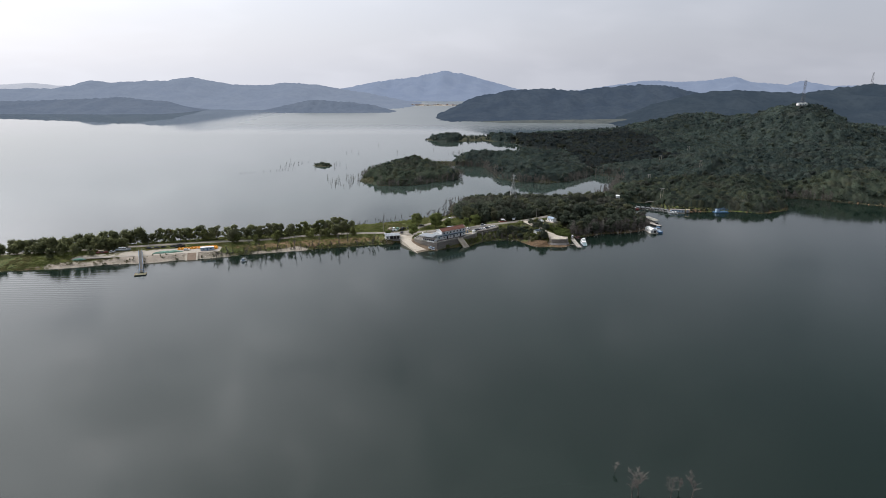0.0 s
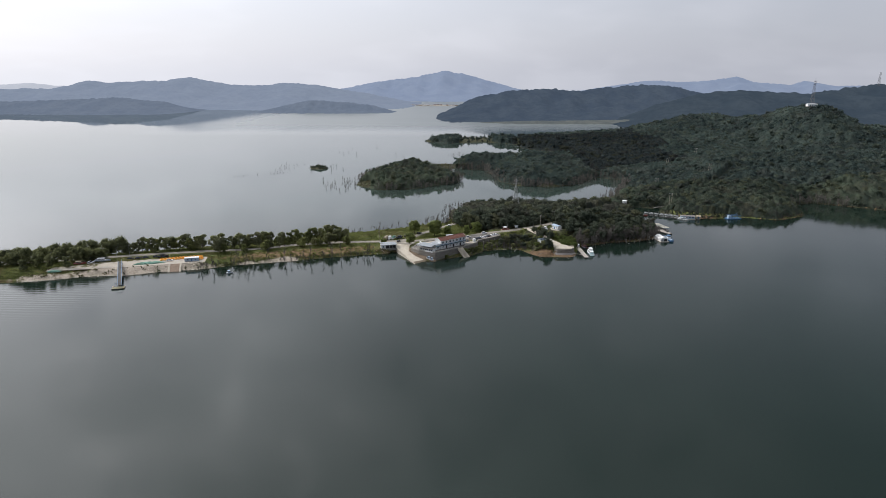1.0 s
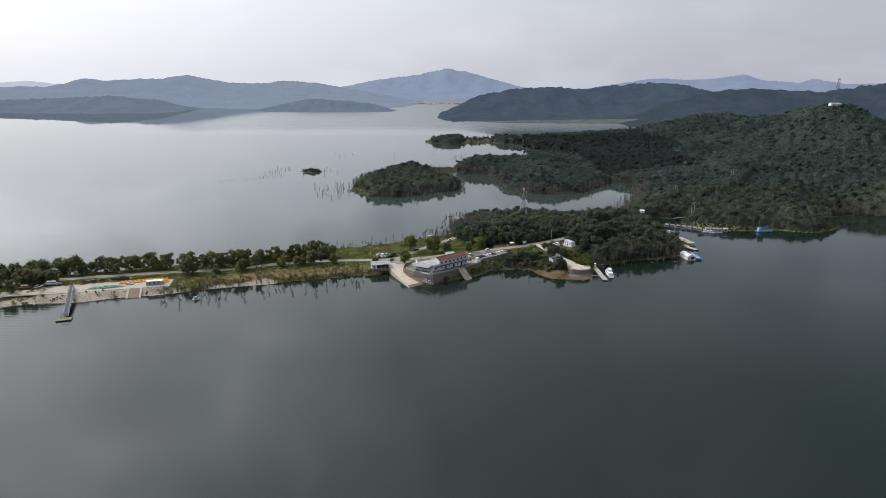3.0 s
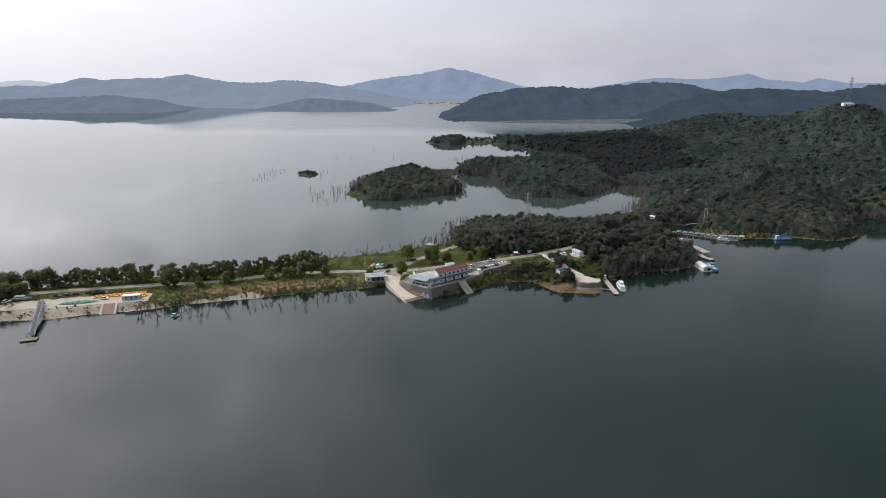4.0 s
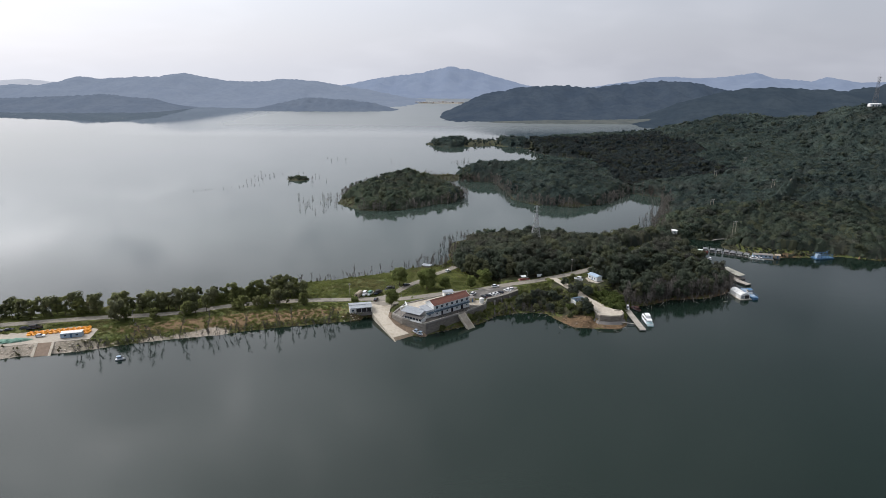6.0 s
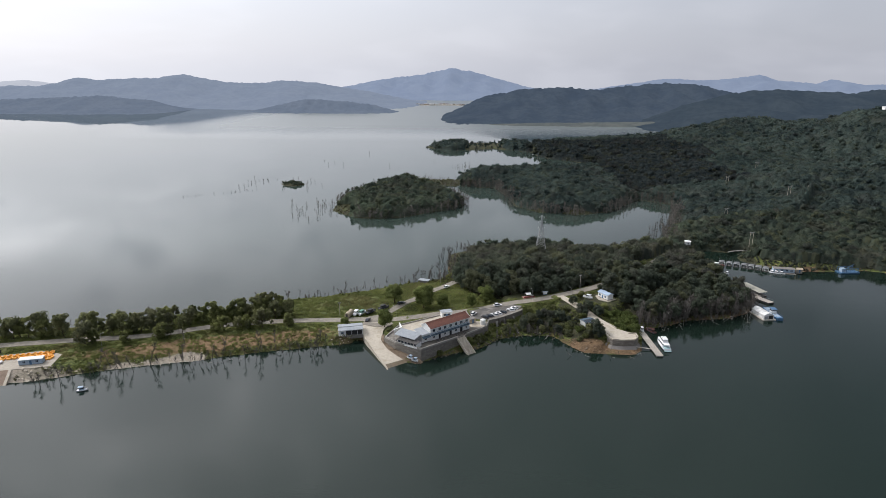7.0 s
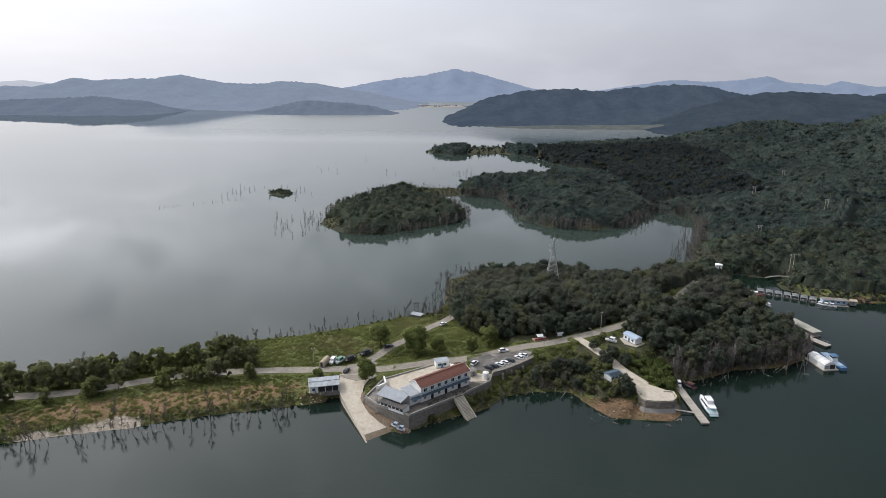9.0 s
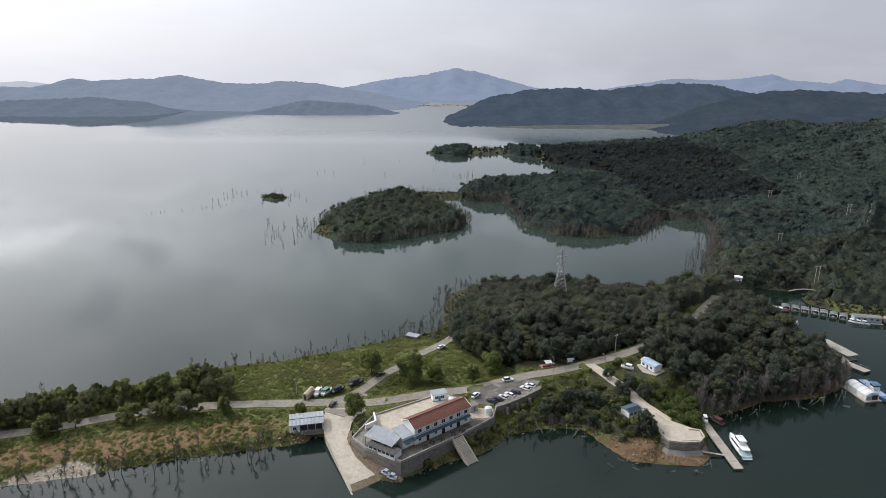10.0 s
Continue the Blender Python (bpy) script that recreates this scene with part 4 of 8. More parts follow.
def tree_roof(px, py, shore, cell, seed):
    """The closed roof of a wood: domed crowns round jittered centres. Height above ground and a tone for each tree."""
    rng = np.random.RandomState(seed)
    jx, jy, jr, jh, jt = rng.uniform(-0.42, 0.42, (97, 89)), rng.uniform(-0.42, 0.42, (97, 89)), rng.uniform(0.58, 1.0, (97, 89)), rng.uniform(0.68, 1.22, (97, 89)), rng.uniform(0.02, 1, (97, 89))
    ci, cj = np.floor(px / cell).astype(int), np.floor(py / cell).astype(int)
    best, tone = np.zeros(px.shape), np.zeros(px.shape)
    field = np.clip(1 + 0.30 * ripple(px, py, 34, 41) + 0.25 * ripple(px, py, 90, 40), 0.6, 1.45)
    for di in (-1, 0, 1):
        for dj in (-1, 0, 1):
            a, b = (ci + di) % 97, (cj + dj) % 89
            d = np.hypot(px - (ci + di + 0.5 + jx[a, b]) * cell, py - (cj + dj + 0.5 + jy[a, b]) * cell) / (cell * jr[a, b])
            z = 7.0 * jh[a, b] * field * (0.30 + 0.70 * np.sqrt(np.clip(1 - d * d, 0, 1)))
            z = np.where(d < 1, z, 1.8)
            up_ = z > best
            best, tone = np.where(up_, z, best), np.where(up_, jt[a, b], tone)
    return best * np.clip(shore / 9, 0.4, 1), tone


def wooded(px, py, keep):
    good = (woods(px, py) > 0) & (road_gap(px, py) > 3.0) & (np.hypot((px - 157.5) / 7, (py - 178) / 11) > 1)
    return good if keep is None else good & keep(px, py)


def wood(name, box, cell, step, density, size, label, seed, keep=None, leaf=None, protos=None):
    """A closed wood in one mesh: a roof of domed crowns, leaf clumps all over it and single crowns that stand out."""
    rng = np.random.RandomState(seed)
    X, Y = np.meshgrid(np.arange(box[0], box[2] + step, step), np.arange(box[1], box[3] + step, step))
    jx, jy = X + rng.uniform(-0.35, 0.35, X.shape) * step, Y + rng.uniform(-0.35, 0.35, X.shape) * step
    shore, floor_ = shore_distance(jx, jy), height(jx, jy)
    good = wooded(jx, jy, keep) & (shore > 2.0)
    roof, tone = tree_roof(jx, jy, shore, cell, seed)
    Z = floor_ + np.where(good, roof + rng.uniform(-0.45, 0.35, X.shape) * min(1.0, step / 2), 0.2)
    i_ = np.arange(X.size).reshape(X.shape)
    some = (good[:-1, :-1] | good[:-1, 1:] | good[1:, 1:] | good[1:, :-1]).ravel()
    q_ = np.stack([i_[:-1, :-1], i_[:-1, 1:], i_[1:, 1:], i_[1:, :-1]], -1).reshape(-1, 4)[some]
    verts, tris, tones = [np.stack([jx, jy, Z], -1).reshape(-1, 3)], [np.concatenate([q_[:, [0, 1, 2]], q_[:, [0, 2, 3]]])], [tone.ravel()]
    k = X.size
    n = int((box[2] - box[0]) * (box[3] - box[1]) * density)
    px, py = rng.uniform(box[0], box[2], n), rng.uniform(box[1], box[3], n)
    ix, iy = np.rint((px - box[0]) / step).astype(int), np.rint((py - box[1]) / step).astype(int)
    ok_ = good[iy, ix]
    px, py, ix, iy = px[ok_], py[ok_], ix[ok_], iy[ok_]
    roof, tone = tree_roof(px, py, shore[iy, ix], cell, seed)
    low = np.where(rng.uniform(size=px.size) < 0.16, rng.uniform(0.45, 0.95, px.size), 1.0)
    p = np.stack([px, py, floor_[iy, ix] + roof * low + rng.uniform(-0.2, 0.5, px.size) * size], -1)
    a = rng.normal(size=p.shape) * (1, 1, 0.7)
    b = rng.normal(size=p.shape) * (1, 1, 0.7)
    s_ = size * rng.uniform(0.3, 0.75, (len(p), 1))
    verts.append(np.stack([p - a * s_ * 0.6, p + a * s_ * 0.6, p + b * s_ * 0.9], 1).reshape(-1, 3))
    tris.append(np.arange(len(p) * 3).reshape(-1, 3) + k)
    tones.append(np.repeat(tone, 3))
    k += 3 * len(p)
    qx, qy, rng2 = scatter(*box, cell * 1.9, seed + 7)
    ok_ = wooded(qx, qy, keep) & (shore_distance(qx, qy) > 1.0)
    for x_, y_, z_ in zip(qx[ok_], qy[ok_], height(qx[ok_], qy[ok_])):
        v, f = protos[rng2.randint(len(protos))]
        turn, c_ = rng2.uniform(0, 6.283), rng2.uniform(0.75, 1.25)
        r_ = np.array(((math.cos(turn), math.sin(turn), 0), (-math.sin(turn), math.cos(turn), 0), (0, 0, 1))) * c_
        verts.append(v @ r_ + (x_, y_, z_))
        tris.append(f + k)
        tones.append(np.full(len(v), rng2.uniform(0.02, 1)))
        k += len(v)
    me = big_mesh(name, np.concatenate(verts), np.concatenate(tris), leaf or M_WOODS)
    me.attributes.new("tree", "FLOAT", "POINT").data.foreach_set("value", np.concatenate(tones).astype(np.float32))
    return tagged(new(name, me), label, "trees", kind="stuff")


wood_c = [crown(160 + k, 10, 800, 4.7, 8.8, 0.8, 0.78) for k in range(6)]


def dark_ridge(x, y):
    """Where cloud shadow is put into the leaf colour: the ridge behind the inlet and the hollow at its head."""
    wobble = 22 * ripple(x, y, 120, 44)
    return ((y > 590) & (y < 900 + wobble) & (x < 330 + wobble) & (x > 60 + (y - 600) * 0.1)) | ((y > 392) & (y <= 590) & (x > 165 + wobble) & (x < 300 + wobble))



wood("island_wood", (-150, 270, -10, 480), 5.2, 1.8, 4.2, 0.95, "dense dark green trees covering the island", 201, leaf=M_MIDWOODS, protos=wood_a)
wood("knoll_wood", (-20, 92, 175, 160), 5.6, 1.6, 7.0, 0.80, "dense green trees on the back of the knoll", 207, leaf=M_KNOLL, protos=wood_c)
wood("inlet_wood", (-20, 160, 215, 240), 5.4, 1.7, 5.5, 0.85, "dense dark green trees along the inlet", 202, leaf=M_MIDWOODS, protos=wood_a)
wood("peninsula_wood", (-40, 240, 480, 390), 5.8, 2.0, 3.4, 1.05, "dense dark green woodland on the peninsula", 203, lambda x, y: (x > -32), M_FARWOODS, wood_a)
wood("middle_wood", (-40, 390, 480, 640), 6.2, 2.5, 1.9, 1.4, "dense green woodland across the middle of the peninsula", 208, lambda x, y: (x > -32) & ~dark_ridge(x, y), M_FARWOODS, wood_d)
wood("pine_wood", (60, 392, 352, 922), 7.0, 3.0, 0.9, 2.0, "woodland on the ridge behind the inlet, coloured dark for cloud shadow", 209, dark_ridge, M_CLOUDSHADE, wood_b)
wood("shore_wood", (165, 120, 480, 240), 5.4, 1.9, 4.0, 0.95, "dense green woodland behind the marina", 204, lambda x, y: ((shore_distance(x, y) > 11) & ((x > 205) | (y > 160))) | ((x > 238) & (shore_distance(x, y) > 3)) | ((x < 200) & (y > 150)), M_MIDWOODS, wood_a)
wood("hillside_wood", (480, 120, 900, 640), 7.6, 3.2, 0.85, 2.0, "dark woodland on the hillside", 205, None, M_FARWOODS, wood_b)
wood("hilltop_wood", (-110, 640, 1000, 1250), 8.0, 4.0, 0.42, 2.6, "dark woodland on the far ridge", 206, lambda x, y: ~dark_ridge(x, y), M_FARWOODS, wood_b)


# ---- bare drowned trees ----
def bare_tree(seed, tall, limbs=9, twigs=3):
    rng = random.Random(seed)
    mb = Mesh()
    p, r = Vector((0, 0, -1.2)), 0.05 + tall * 0.010
    pts = [p]
    for k in range(4):
        q = Vector((rng.uniform(-0.2, 0.2) * (k + 1) * 0.6, rng.uniform(-0.2, 0.2) * (k + 1) * 0.6, tall * (k + 1) / 4))
        mb.tube(p, q, r, r * 0.72, 5)
        p, r = q, r * 0.72
        pts.append(p)
    for k in range(limbs):
        t = rng.uniform(0.3, 0.98)
        i = min(3, int(t * 4))
        a = pts[i].lerp(pts[i + 1], t * 4 - i)
        ang = rng.uniform(0, 6.28)
        ln = tall * rng.uniform(0.14, 0.32) * (1.25 - t * 0.6)
        b = a + Vector((math.cos(ang) * ln * 0.48, math.sin(ang) * ln * 0.48, ln * rng.uniform(0.5, 1.0)))
        mb.tube(a, b, 0.055, 0.022, 4)
        for j in range(twigs):
            c = a.lerp(b, rng.uniform(0.35, 1))
            ang2 = rng.uniform(0, 6.28)
            mb.tube(c, c + Vector((math.cos(ang2) * ln * 0.3, math.sin(ang2) * ln * 0.3, ln * rng.uniform(0.2, 0.5))), 0.04, 0.02, 3)
    return mb


def twig_tree(seed, tall, spread, n, thick):
    """A slender leafless tree: a stem and many fine upright twigs."""
    rng = np.random.RandomState(seed)
    h = rng.uniform(0.15, 1.0, n) ** 0.8 * tall
    a = rng.uniform(0, 6.283, n)
    out = spread * rng.uniform(0.0, 0.8, n) * np.sin(np.clip(h / tall, 0.1, 0.95) * 3.0)
    p = np.stack([out * np.cos(a), out * np.sin(a), h * 0.85], -1)
    d = np.stack([np.cos(a) * rng.uniform(0, 0.6, n), np.sin(a) * rng.uniform(0, 0.6, n), rng.uniform(0.5, 1.0, n)], -1)
    ln = rng.uniform(0.10, 0.24, (n, 1)) * tall
    s = np.stack([-np.sin(a), np.cos(a), 0 * a], -1) * thick * rng.uniform(0.6, 1.4, (n, 1))
    v = [np.stack([p - s, p + s, p + d * ln], 1).reshape(-1, 3)]
    stem = np.array([(0.12 * math.cos(t), 0.12 * math.sin(t), -0.8) for t in (0, 2.1, 4.2)] + [(rng.uniform(-0.3, 0.3), rng.uniform(-0.3, 0.3), tall * 0.9)])
    v.append(stem)
    return np.concatenate(v), np.concatenate([np.arange(3 * n).reshape(-1, 3), np.array([(0, 1, 3), (1, 2, 3), (2, 0, 3)]) + 3 * n])


dead_meshes = [bare_tree(300 + k, 5.0 + 0.7 * k, 13, 6).mesh("dead_tree", M_DEAD) for k in range(7)]
# stretches of shore with drowned trees: box, spacing, farthest from the waterline into the water and onto land
DEAD_NEAR = [((-190, -52, -66, 2), 3.4, 7.5, 1.5, 1.0), ((-130, 50, -25, 112), 5.0, 5, 3, 0.85), ((40, -9, 84, 10), 4.5, 4, 0.5, 0.4), ((92, 24, 164, 72), 3.6, 5, 5, 0.8), ((-330, -25, -160, 30), 9, 3, 2, 0.9),
             ((-50, 95, 10, 196), 5.6, 9, 2, 0.85), ((10, 5, 44, 20), 5, 3, 1, 0.6)]
for k, (box, step, out, land, size) in enumerate(DEAD_NEAR):
    px, py, rng = scatter(*box, step, 400 + k)
    d_ = shore_distance(px, py)
    good = (d_ > -out) & (d_ < land)
    for x_, y_ in zip(px[good], py[good]):
        if -58 < x_ < 2 and y_ < 20:
            continue
        if k == 0 and ripple(np.array([x_]), np.array([y_]), 17, 96)[0] < -0.12:
            continue
        s_ = size * (rng.uniform(0.3, 1.0) if rng.uniform() < 0.6 else rng.uniform(0.9, 1.5))
        ob = tagged(new("dead_tree", dead_meshes[rng.randint(7)]), "bare grey drowned tree at the water's edge", "dead tree", "drowned trees")
        ob.matrix_world = Matrix.LocRotScale((x_, y_, max(-0.9, terrain_z(x_, y_))), Euler((rng.uniform(-0.28, 0.28), rng.uniform(-0.28, 0.28), rng.uniform(0, 6.28))), (s_, s_, s_ * rng.uniform(0.8, 1.15)))
far_dead = [twig_tree(330 + k, 4.2 + 0.35 * k, 1.2, 34, 0.10) for k in range(6)]
rows_ = []
for k, (box, step, out, land, keep) in enumerate((((-190, 300, -10, 500), 6.0, 16, 2, 0.6), ((-290, 430, -190, 490), 9, 60, 0, 0.3), ((0, 270, 210, 420), 5.0, 7, 8, 0.9), ((-60, 420, 40, 500), 6, 5, 4, 0.6), ((130, 200, 215, 360), 5.5, 16, 4, 0.8),
                                                  ((-60, 600, 160, 860), 10, 30, 2, 0.5), ((-250, 560, -60, 760), 16, 200, 0, 0.10), ((-205, 262, -140, 345), 5, 48, 0, 0.2), ((-130, 430, -60, 520), 6, 34, 0, 0.6), ((-40, 590, 0, 640), 8, 90, 0, 0.4))):
    px, py, rng = scatter(*box, step, 450 + k)
    d_ = shore_distance(px, py)
    good = (d_ > -out) & (d_ < land) & (rng.uniform(size=px.size) < keep)
    rows_.append(np.stack([px[good], py[good], np.maximum(height(px[good], py[good]), -1.0), rng.uniform(0.6, 1.4, good.sum())], -1))
place_many("drowned_trees", far_dead, np.concatenate(rows_), M_THICKET, "bare drowned trees standing in the shallows", "dead trees", 9)

# ---- shrubs and tall grass ----
bush = [crown(600 + k, 3, 30, 1.0, 1.3, 0.0, 0.55, 0.7) for k in range(6)]


def weeds(seed, n=22):
    """A patch of rank grass and weeds: small blades and leaves leaning all ways."""
    rng = np.random.RandomState(seed)
    a, r = rng.uniform(0, 6.283, n), np.sqrt(rng.uniform(0, 1, n))
    p = np.stack([r * np.cos(a), r * np.sin(a), 0.12 + 0.45 * (1 - r * r) * rng.uniform(0.3, 1, n)], -1)
    t = rng.uniform(0, 6.283, n)
    u = np.stack([np.cos(t), np.sin(t), rng.uniform(-0.35, 0.35, n)], -1)
    v = np.stack([-np.sin(t), np.cos(t), rng.uniform(-0.45, 0.45, n)], -1)
    s = rng.uniform(0.28, 0.6, (n, 1))
    return np.stack([p - u * s * 0.6 - v * s * 0.3, p + u * s * 0.6 - v * s * 0.35, p + v * s * 0.75], 1).reshape(-1, 3), np.arange(3 * n).reshape(-1, 3)


tuft = [weeds(620 + k) for k in range(8)]


def open_ground(px, py):
    """Ground that is neither water, road, yard, terrace nor wood."""
    free = (shore_distance(px, py) > 0.3) & (road_gap(px, py) > 0.9) & (woods(px, py) == 0)
    for outline, _ in YARDS:
        free &= ~inside(px, py, np.array(outline, float))
    free &= ~inside(px, py, np.array([(-60, 3), (-59, 17), (-42, 28), (-20, 27), (-14, 31), (8, 19), (6, 10), (-25, -19), (-40, -12)], float))
    free &= ~inside(px, py, np.array([(42, 14), (46, 6), (52, -6), (84, -8), (84, 6), (66, 5), (56, 9)], float))
    return free & ~inside(px, py, np.array([(64, 44), (75, 39.5), (81, 49), (72, 58)], float))


px, py, rng = scatter(-330, -100, 130, 120, 1.35, 31)
d_ = shore_distance(px, py)
patchy = ripple(px, py, 18, 77) + 0.6 * ripple(px, py, 6, 78) + rng.uniform(-0.3, 0.3, px.size)
bare = blob(px, py, -130, -10.5, 66, 8.5, 18)
good = open_ground(px, py) & (bare * 0.5 < rng.uniform(0, 1, px.size)) & (pale_spots(px, py) < rng.uniform(0.35, 0.9, px.size)) & (patchy > -0.45) & (rng.uniform(size=px.size) < 0.9)
place_many("undergrowth", tuft, np.stack([px[good], py[good], height(px[good], py[good]) - 0.15, rng.uniform(0.6, 1.35, good.sum())], -1), M_SHRUB, "tangled green and dry brown undergrowth", "undergrowth", 32)
px, py, rng = scatter(-330, -100, 130, 120, 4.2, 35)
d_ = shore_distance(px, py)
good = open_ground(px, py) & ((d_ < 6) | (ripple(px, py, 25, 79) > 0.42)) & (rng.uniform(size=px.size) < 0.6) & ~((px < -186) & (d_ < 9) & (py < -30)) & (pale_spots(px, py) < 0.6)
place_many("low_bushes", bush, np.stack([px[good], py[good], height(px[good], py[good]) - 0.15, rng.uniform(0.6, 1.5, good.sum())], -1), M_SHRUB, "low green bushes along the banks", "bushes", 36)

# larger bushes on the banks below the road
bush_protos = []
for k in range(6):
    t_ = thing("bush", Matrix(), "dense green bush on the bank", "bush", "bushes on the bank")
    v_, f_ = crown(650 + k, 9, 420, 2.3, 3.0, 0.0, 0.6, 0.72)
    part("foliage", big_mesh("foliage", v_, f_, M_LUSH if k == 5 else M_WILLOW if k % 2 else M_LEAF), M_LEAF, t_)
    part("stem", trunk(660 + k, 2.0, 0.1, 0.4), M_BARK, t_)
    bush_protos.append(t_)
n_bush = 0
for area, step in (([(22, 18), (40, 18), (46, 14), (52, 5), (62, 9), (64, 14), (62, 24), (56, 35), (48, 40), (36, 33), (26, 31)], 3.6), ([(69, 28), (74, 18), (82, 13), (87, 27), (85, 42), (80, 40), (72, 36)], 3.4), ([(26, 37), (36, 45), (50, 51), (55, 41), (47, 37), (32, 35)], 4.6), ([(60, 47), (66, 43), (72, 40), (84, 42), (84, 36), (70, 35), (62, 38)], 3.8), ([(54, 56), (62, 50), (66, 56), (64, 60)], 3.6),
                   ([(-47, 2), (-42, 9), (-40.5, 9), (-45.5, -4)], 2.6), ([(-7, -5), (3, 2.5), (9, 10), (6, 12), (-3, 3)], 3.0), ([(-20, -14), (-10, -6.5), (-9.5, -5), (-19, -12.5)], 3.0), ([(8, 10), (22, 17), (24, 30), (12, 20)], 3.2)):
    o_ = np.array(area, float)
    px, py, rng = scatter(o_[:, 0].min(), o_[:, 1].min(), o_[:, 0].max(), o_[:, 1].max(), step, 660 + len(area))
    good = inside(px, py, o_) & (np.hypot(px - 57.5, py - 18) > 5) & (road_gap(px, py) > 0.6)
    for x_, y_ in zip(px[good], py[good]):
        s_ = rng.uniform(0.5, 1.1)
        m_ = Matrix.LocRotScale((x_, y_, terrain_z(x_, y_)), Euler((0, 0, rng.uniform(0, 6.28))), (s_, s_, s_))
        if n_bush < 6:
            bush_protos[n_bush].matrix_basis = m_
        else:
            copy_thing(bush_protos[5 if x_ > 68 and y_ < 40 else n_bush % 5], Matrix()).matrix_basis = m_
        n_bush += 1
px, py, rng = scatter(160, 120, 480, 300, 2.8, 33)
d_ = shore_distance(px, py)
good = (d_ > 0.5) & (d_ < 16)
place_many("shore_scrub", bush, np.stack([px[good], py[good], height(px[good], py[good]) - 0.1, rng.uniform(0.6, 2.0, good.sum())], -1), M_KNOLL, "low green scrub on the bank behind the marina", "scrub", 34)

# grey-brown thickets of bare twigs where the woods meet the water
twigs = [twig_tree(700 + k, 3.4 + 0.2 * k, 1.3, 110, 0.07) for k in range(6)]
px, py, rng = scatter(6, 12, 27, 36, 1.3, 760)
good = inside(px, py, np.array([(7, 17), (12, 19.5), (25, 31), (26, 35), (24.5, 35), (16.5, 27.6), (6, 18.6)], float)) & (rng.uniform(size=px.size) < 0.75)
place_many("wall_vines", twigs, np.stack([px[good], py[good], rng.uniform(0.5, 3.4, good.sum()), rng.uniform(0.5, 1.15, good.sum())], -1), M_THICKET, "dry grey creepers hanging on the car park wall", "creeper", 761)
sets = []
for box_, step_, lo_, hi_, small_, large_, keep_ in (((86, 26, 168, 76), 2.2, -1.5, 9, 0.9, 2.9, 0.8), ((8, 8, 44, 22), 2.2, -0.5, 5, 0.6, 1.4, 0.6), ((-140, 48, -20, 110), 3.0, -1.0, 4, 0.5, 1.1, 0.5), ((-30, 90, 10, 180), 3.4, -1, 5, 0.7, 1.6, 0.6), ((-190, -50, -62, 2), 2.6, -0.6, 2.2, 0.35, 0.8, 0.55)):
    px, py, rng = scatter(*box_, step_, 710 + len(sets))
    d_ = shore_distance(px, py)
    good = (d_ > lo_) & (d_ < hi_) & (rng.uniform(size=px.size) < keep_)
    sets.append(np.stack([px[good], py[good], np.maximum(height(px[good], py[good]), -0.3) - 0.1, rng.uniform(small_, large_, good.sum())], -1))
place_many("bank_thicket", twigs, np.concatenate(sets), M_THICKET, "grey-brown thicket of bare twigs along the water", "thicket", 701)
far_twigs = [twig_tree(720 + k, 3.6 + 0.2 * k, 1.5, 46, 0.13) for k in range(5)]
px, py, rng = scatter(-160, 200, 480, 520, 3.6, 720)
d_ = shore_distance(px, py)
good = (d_ > -4) & (d_ < 7) & (rng.uniform(size=px.size) < 0.8 * np.clip(0.75 + 1.2 * ripple(px, py, 60, 90), 0.15, 1)) & ~((px < -180) | ((px > -100) & (py > 450) & (px < -20)) | ((px < -118) & (py < 325)))
place_many("far_thicket", far_twigs, np.stack([px[good], py[good], np.maximum(height(px[good], py[good]), -0.3) - 0.1, rng.uniform(1.1, 2.6, good.sum())], -1), M_THICKET, "brown bare thicket fringing the wooded shores", "thicket", 721)

px, py, rng = scatter(-300, -84, -188, -40, 2.0, 732)
d_ = shore_distance(px, py)
good = (d_ > 0.2) & (d_ < 8.5) & (ripple(px, py, 13, 95) > 0.18) & (np.abs(px + 208) > 5) & ~inside(px, py, np.array([(-290, -65), (-262, -59), (-236, -53), (-190, -39), (-190, -20), (-290, -40)], float))
place_many("quay_scrub", bush, np.stack([px[good], py[good], height(px[good], py[good]) - 0.1, rng.uniform(0.4, 1.0, good.sum())], -1), M_MEADOW, "dark weeds growing through the rubble bank", "scrub", 733)
px, py, rng = scatter(-190, -50, -60, 4, 1.7, 730)
d_ = shore_distance(px, py)
good = (d_ > -0.6) & (d_ < 3.2) & (rng.uniform(size=px.size) < 0.7) & (pale_spots(px, py) < 0.5)
place_many("bank_scrub", bush, np.stack([px[good], py[good], np.maximum(height(px[good], py[good]), 0.0) - 0.1, rng.uniform(0.5, 1.25, good.sum())], -1), M_LEAF, "dark green scrub along the causeway's waterline", "scrub", 731)


px, py, rng = scatter(-120, 780, 110, 960, 7.5, 740)
d_ = shore_distance(px, py)
good = (d_ > 1) & (woods(px, py) == 0) & (rng.uniform(size=px.size) < 0.62)
place_many("finger_scrub", wood_b, np.stack([px[good], py[good], height(px[good], py[good]) - 0.6, rng.uniform(0.22, 0.62, good.sum())], -1), M_FARWOODS, "thin scrub on the low far finger of land", "scrub", 741)
px, py, rng = scatter(-246, 436, -210, 466, 2.6, 742)
good = shore_distance(px, py) > 0.8
place_many("islet_scrub", bush, np.stack([px[good], py[good], height(px[good], py[good]) - 0.2, rng.uniform(0.9, 2.0, good.sum())], -1), M_MIDWOODS, "dense dark scrub covering the small islet", "scrub", 743)
sets = []
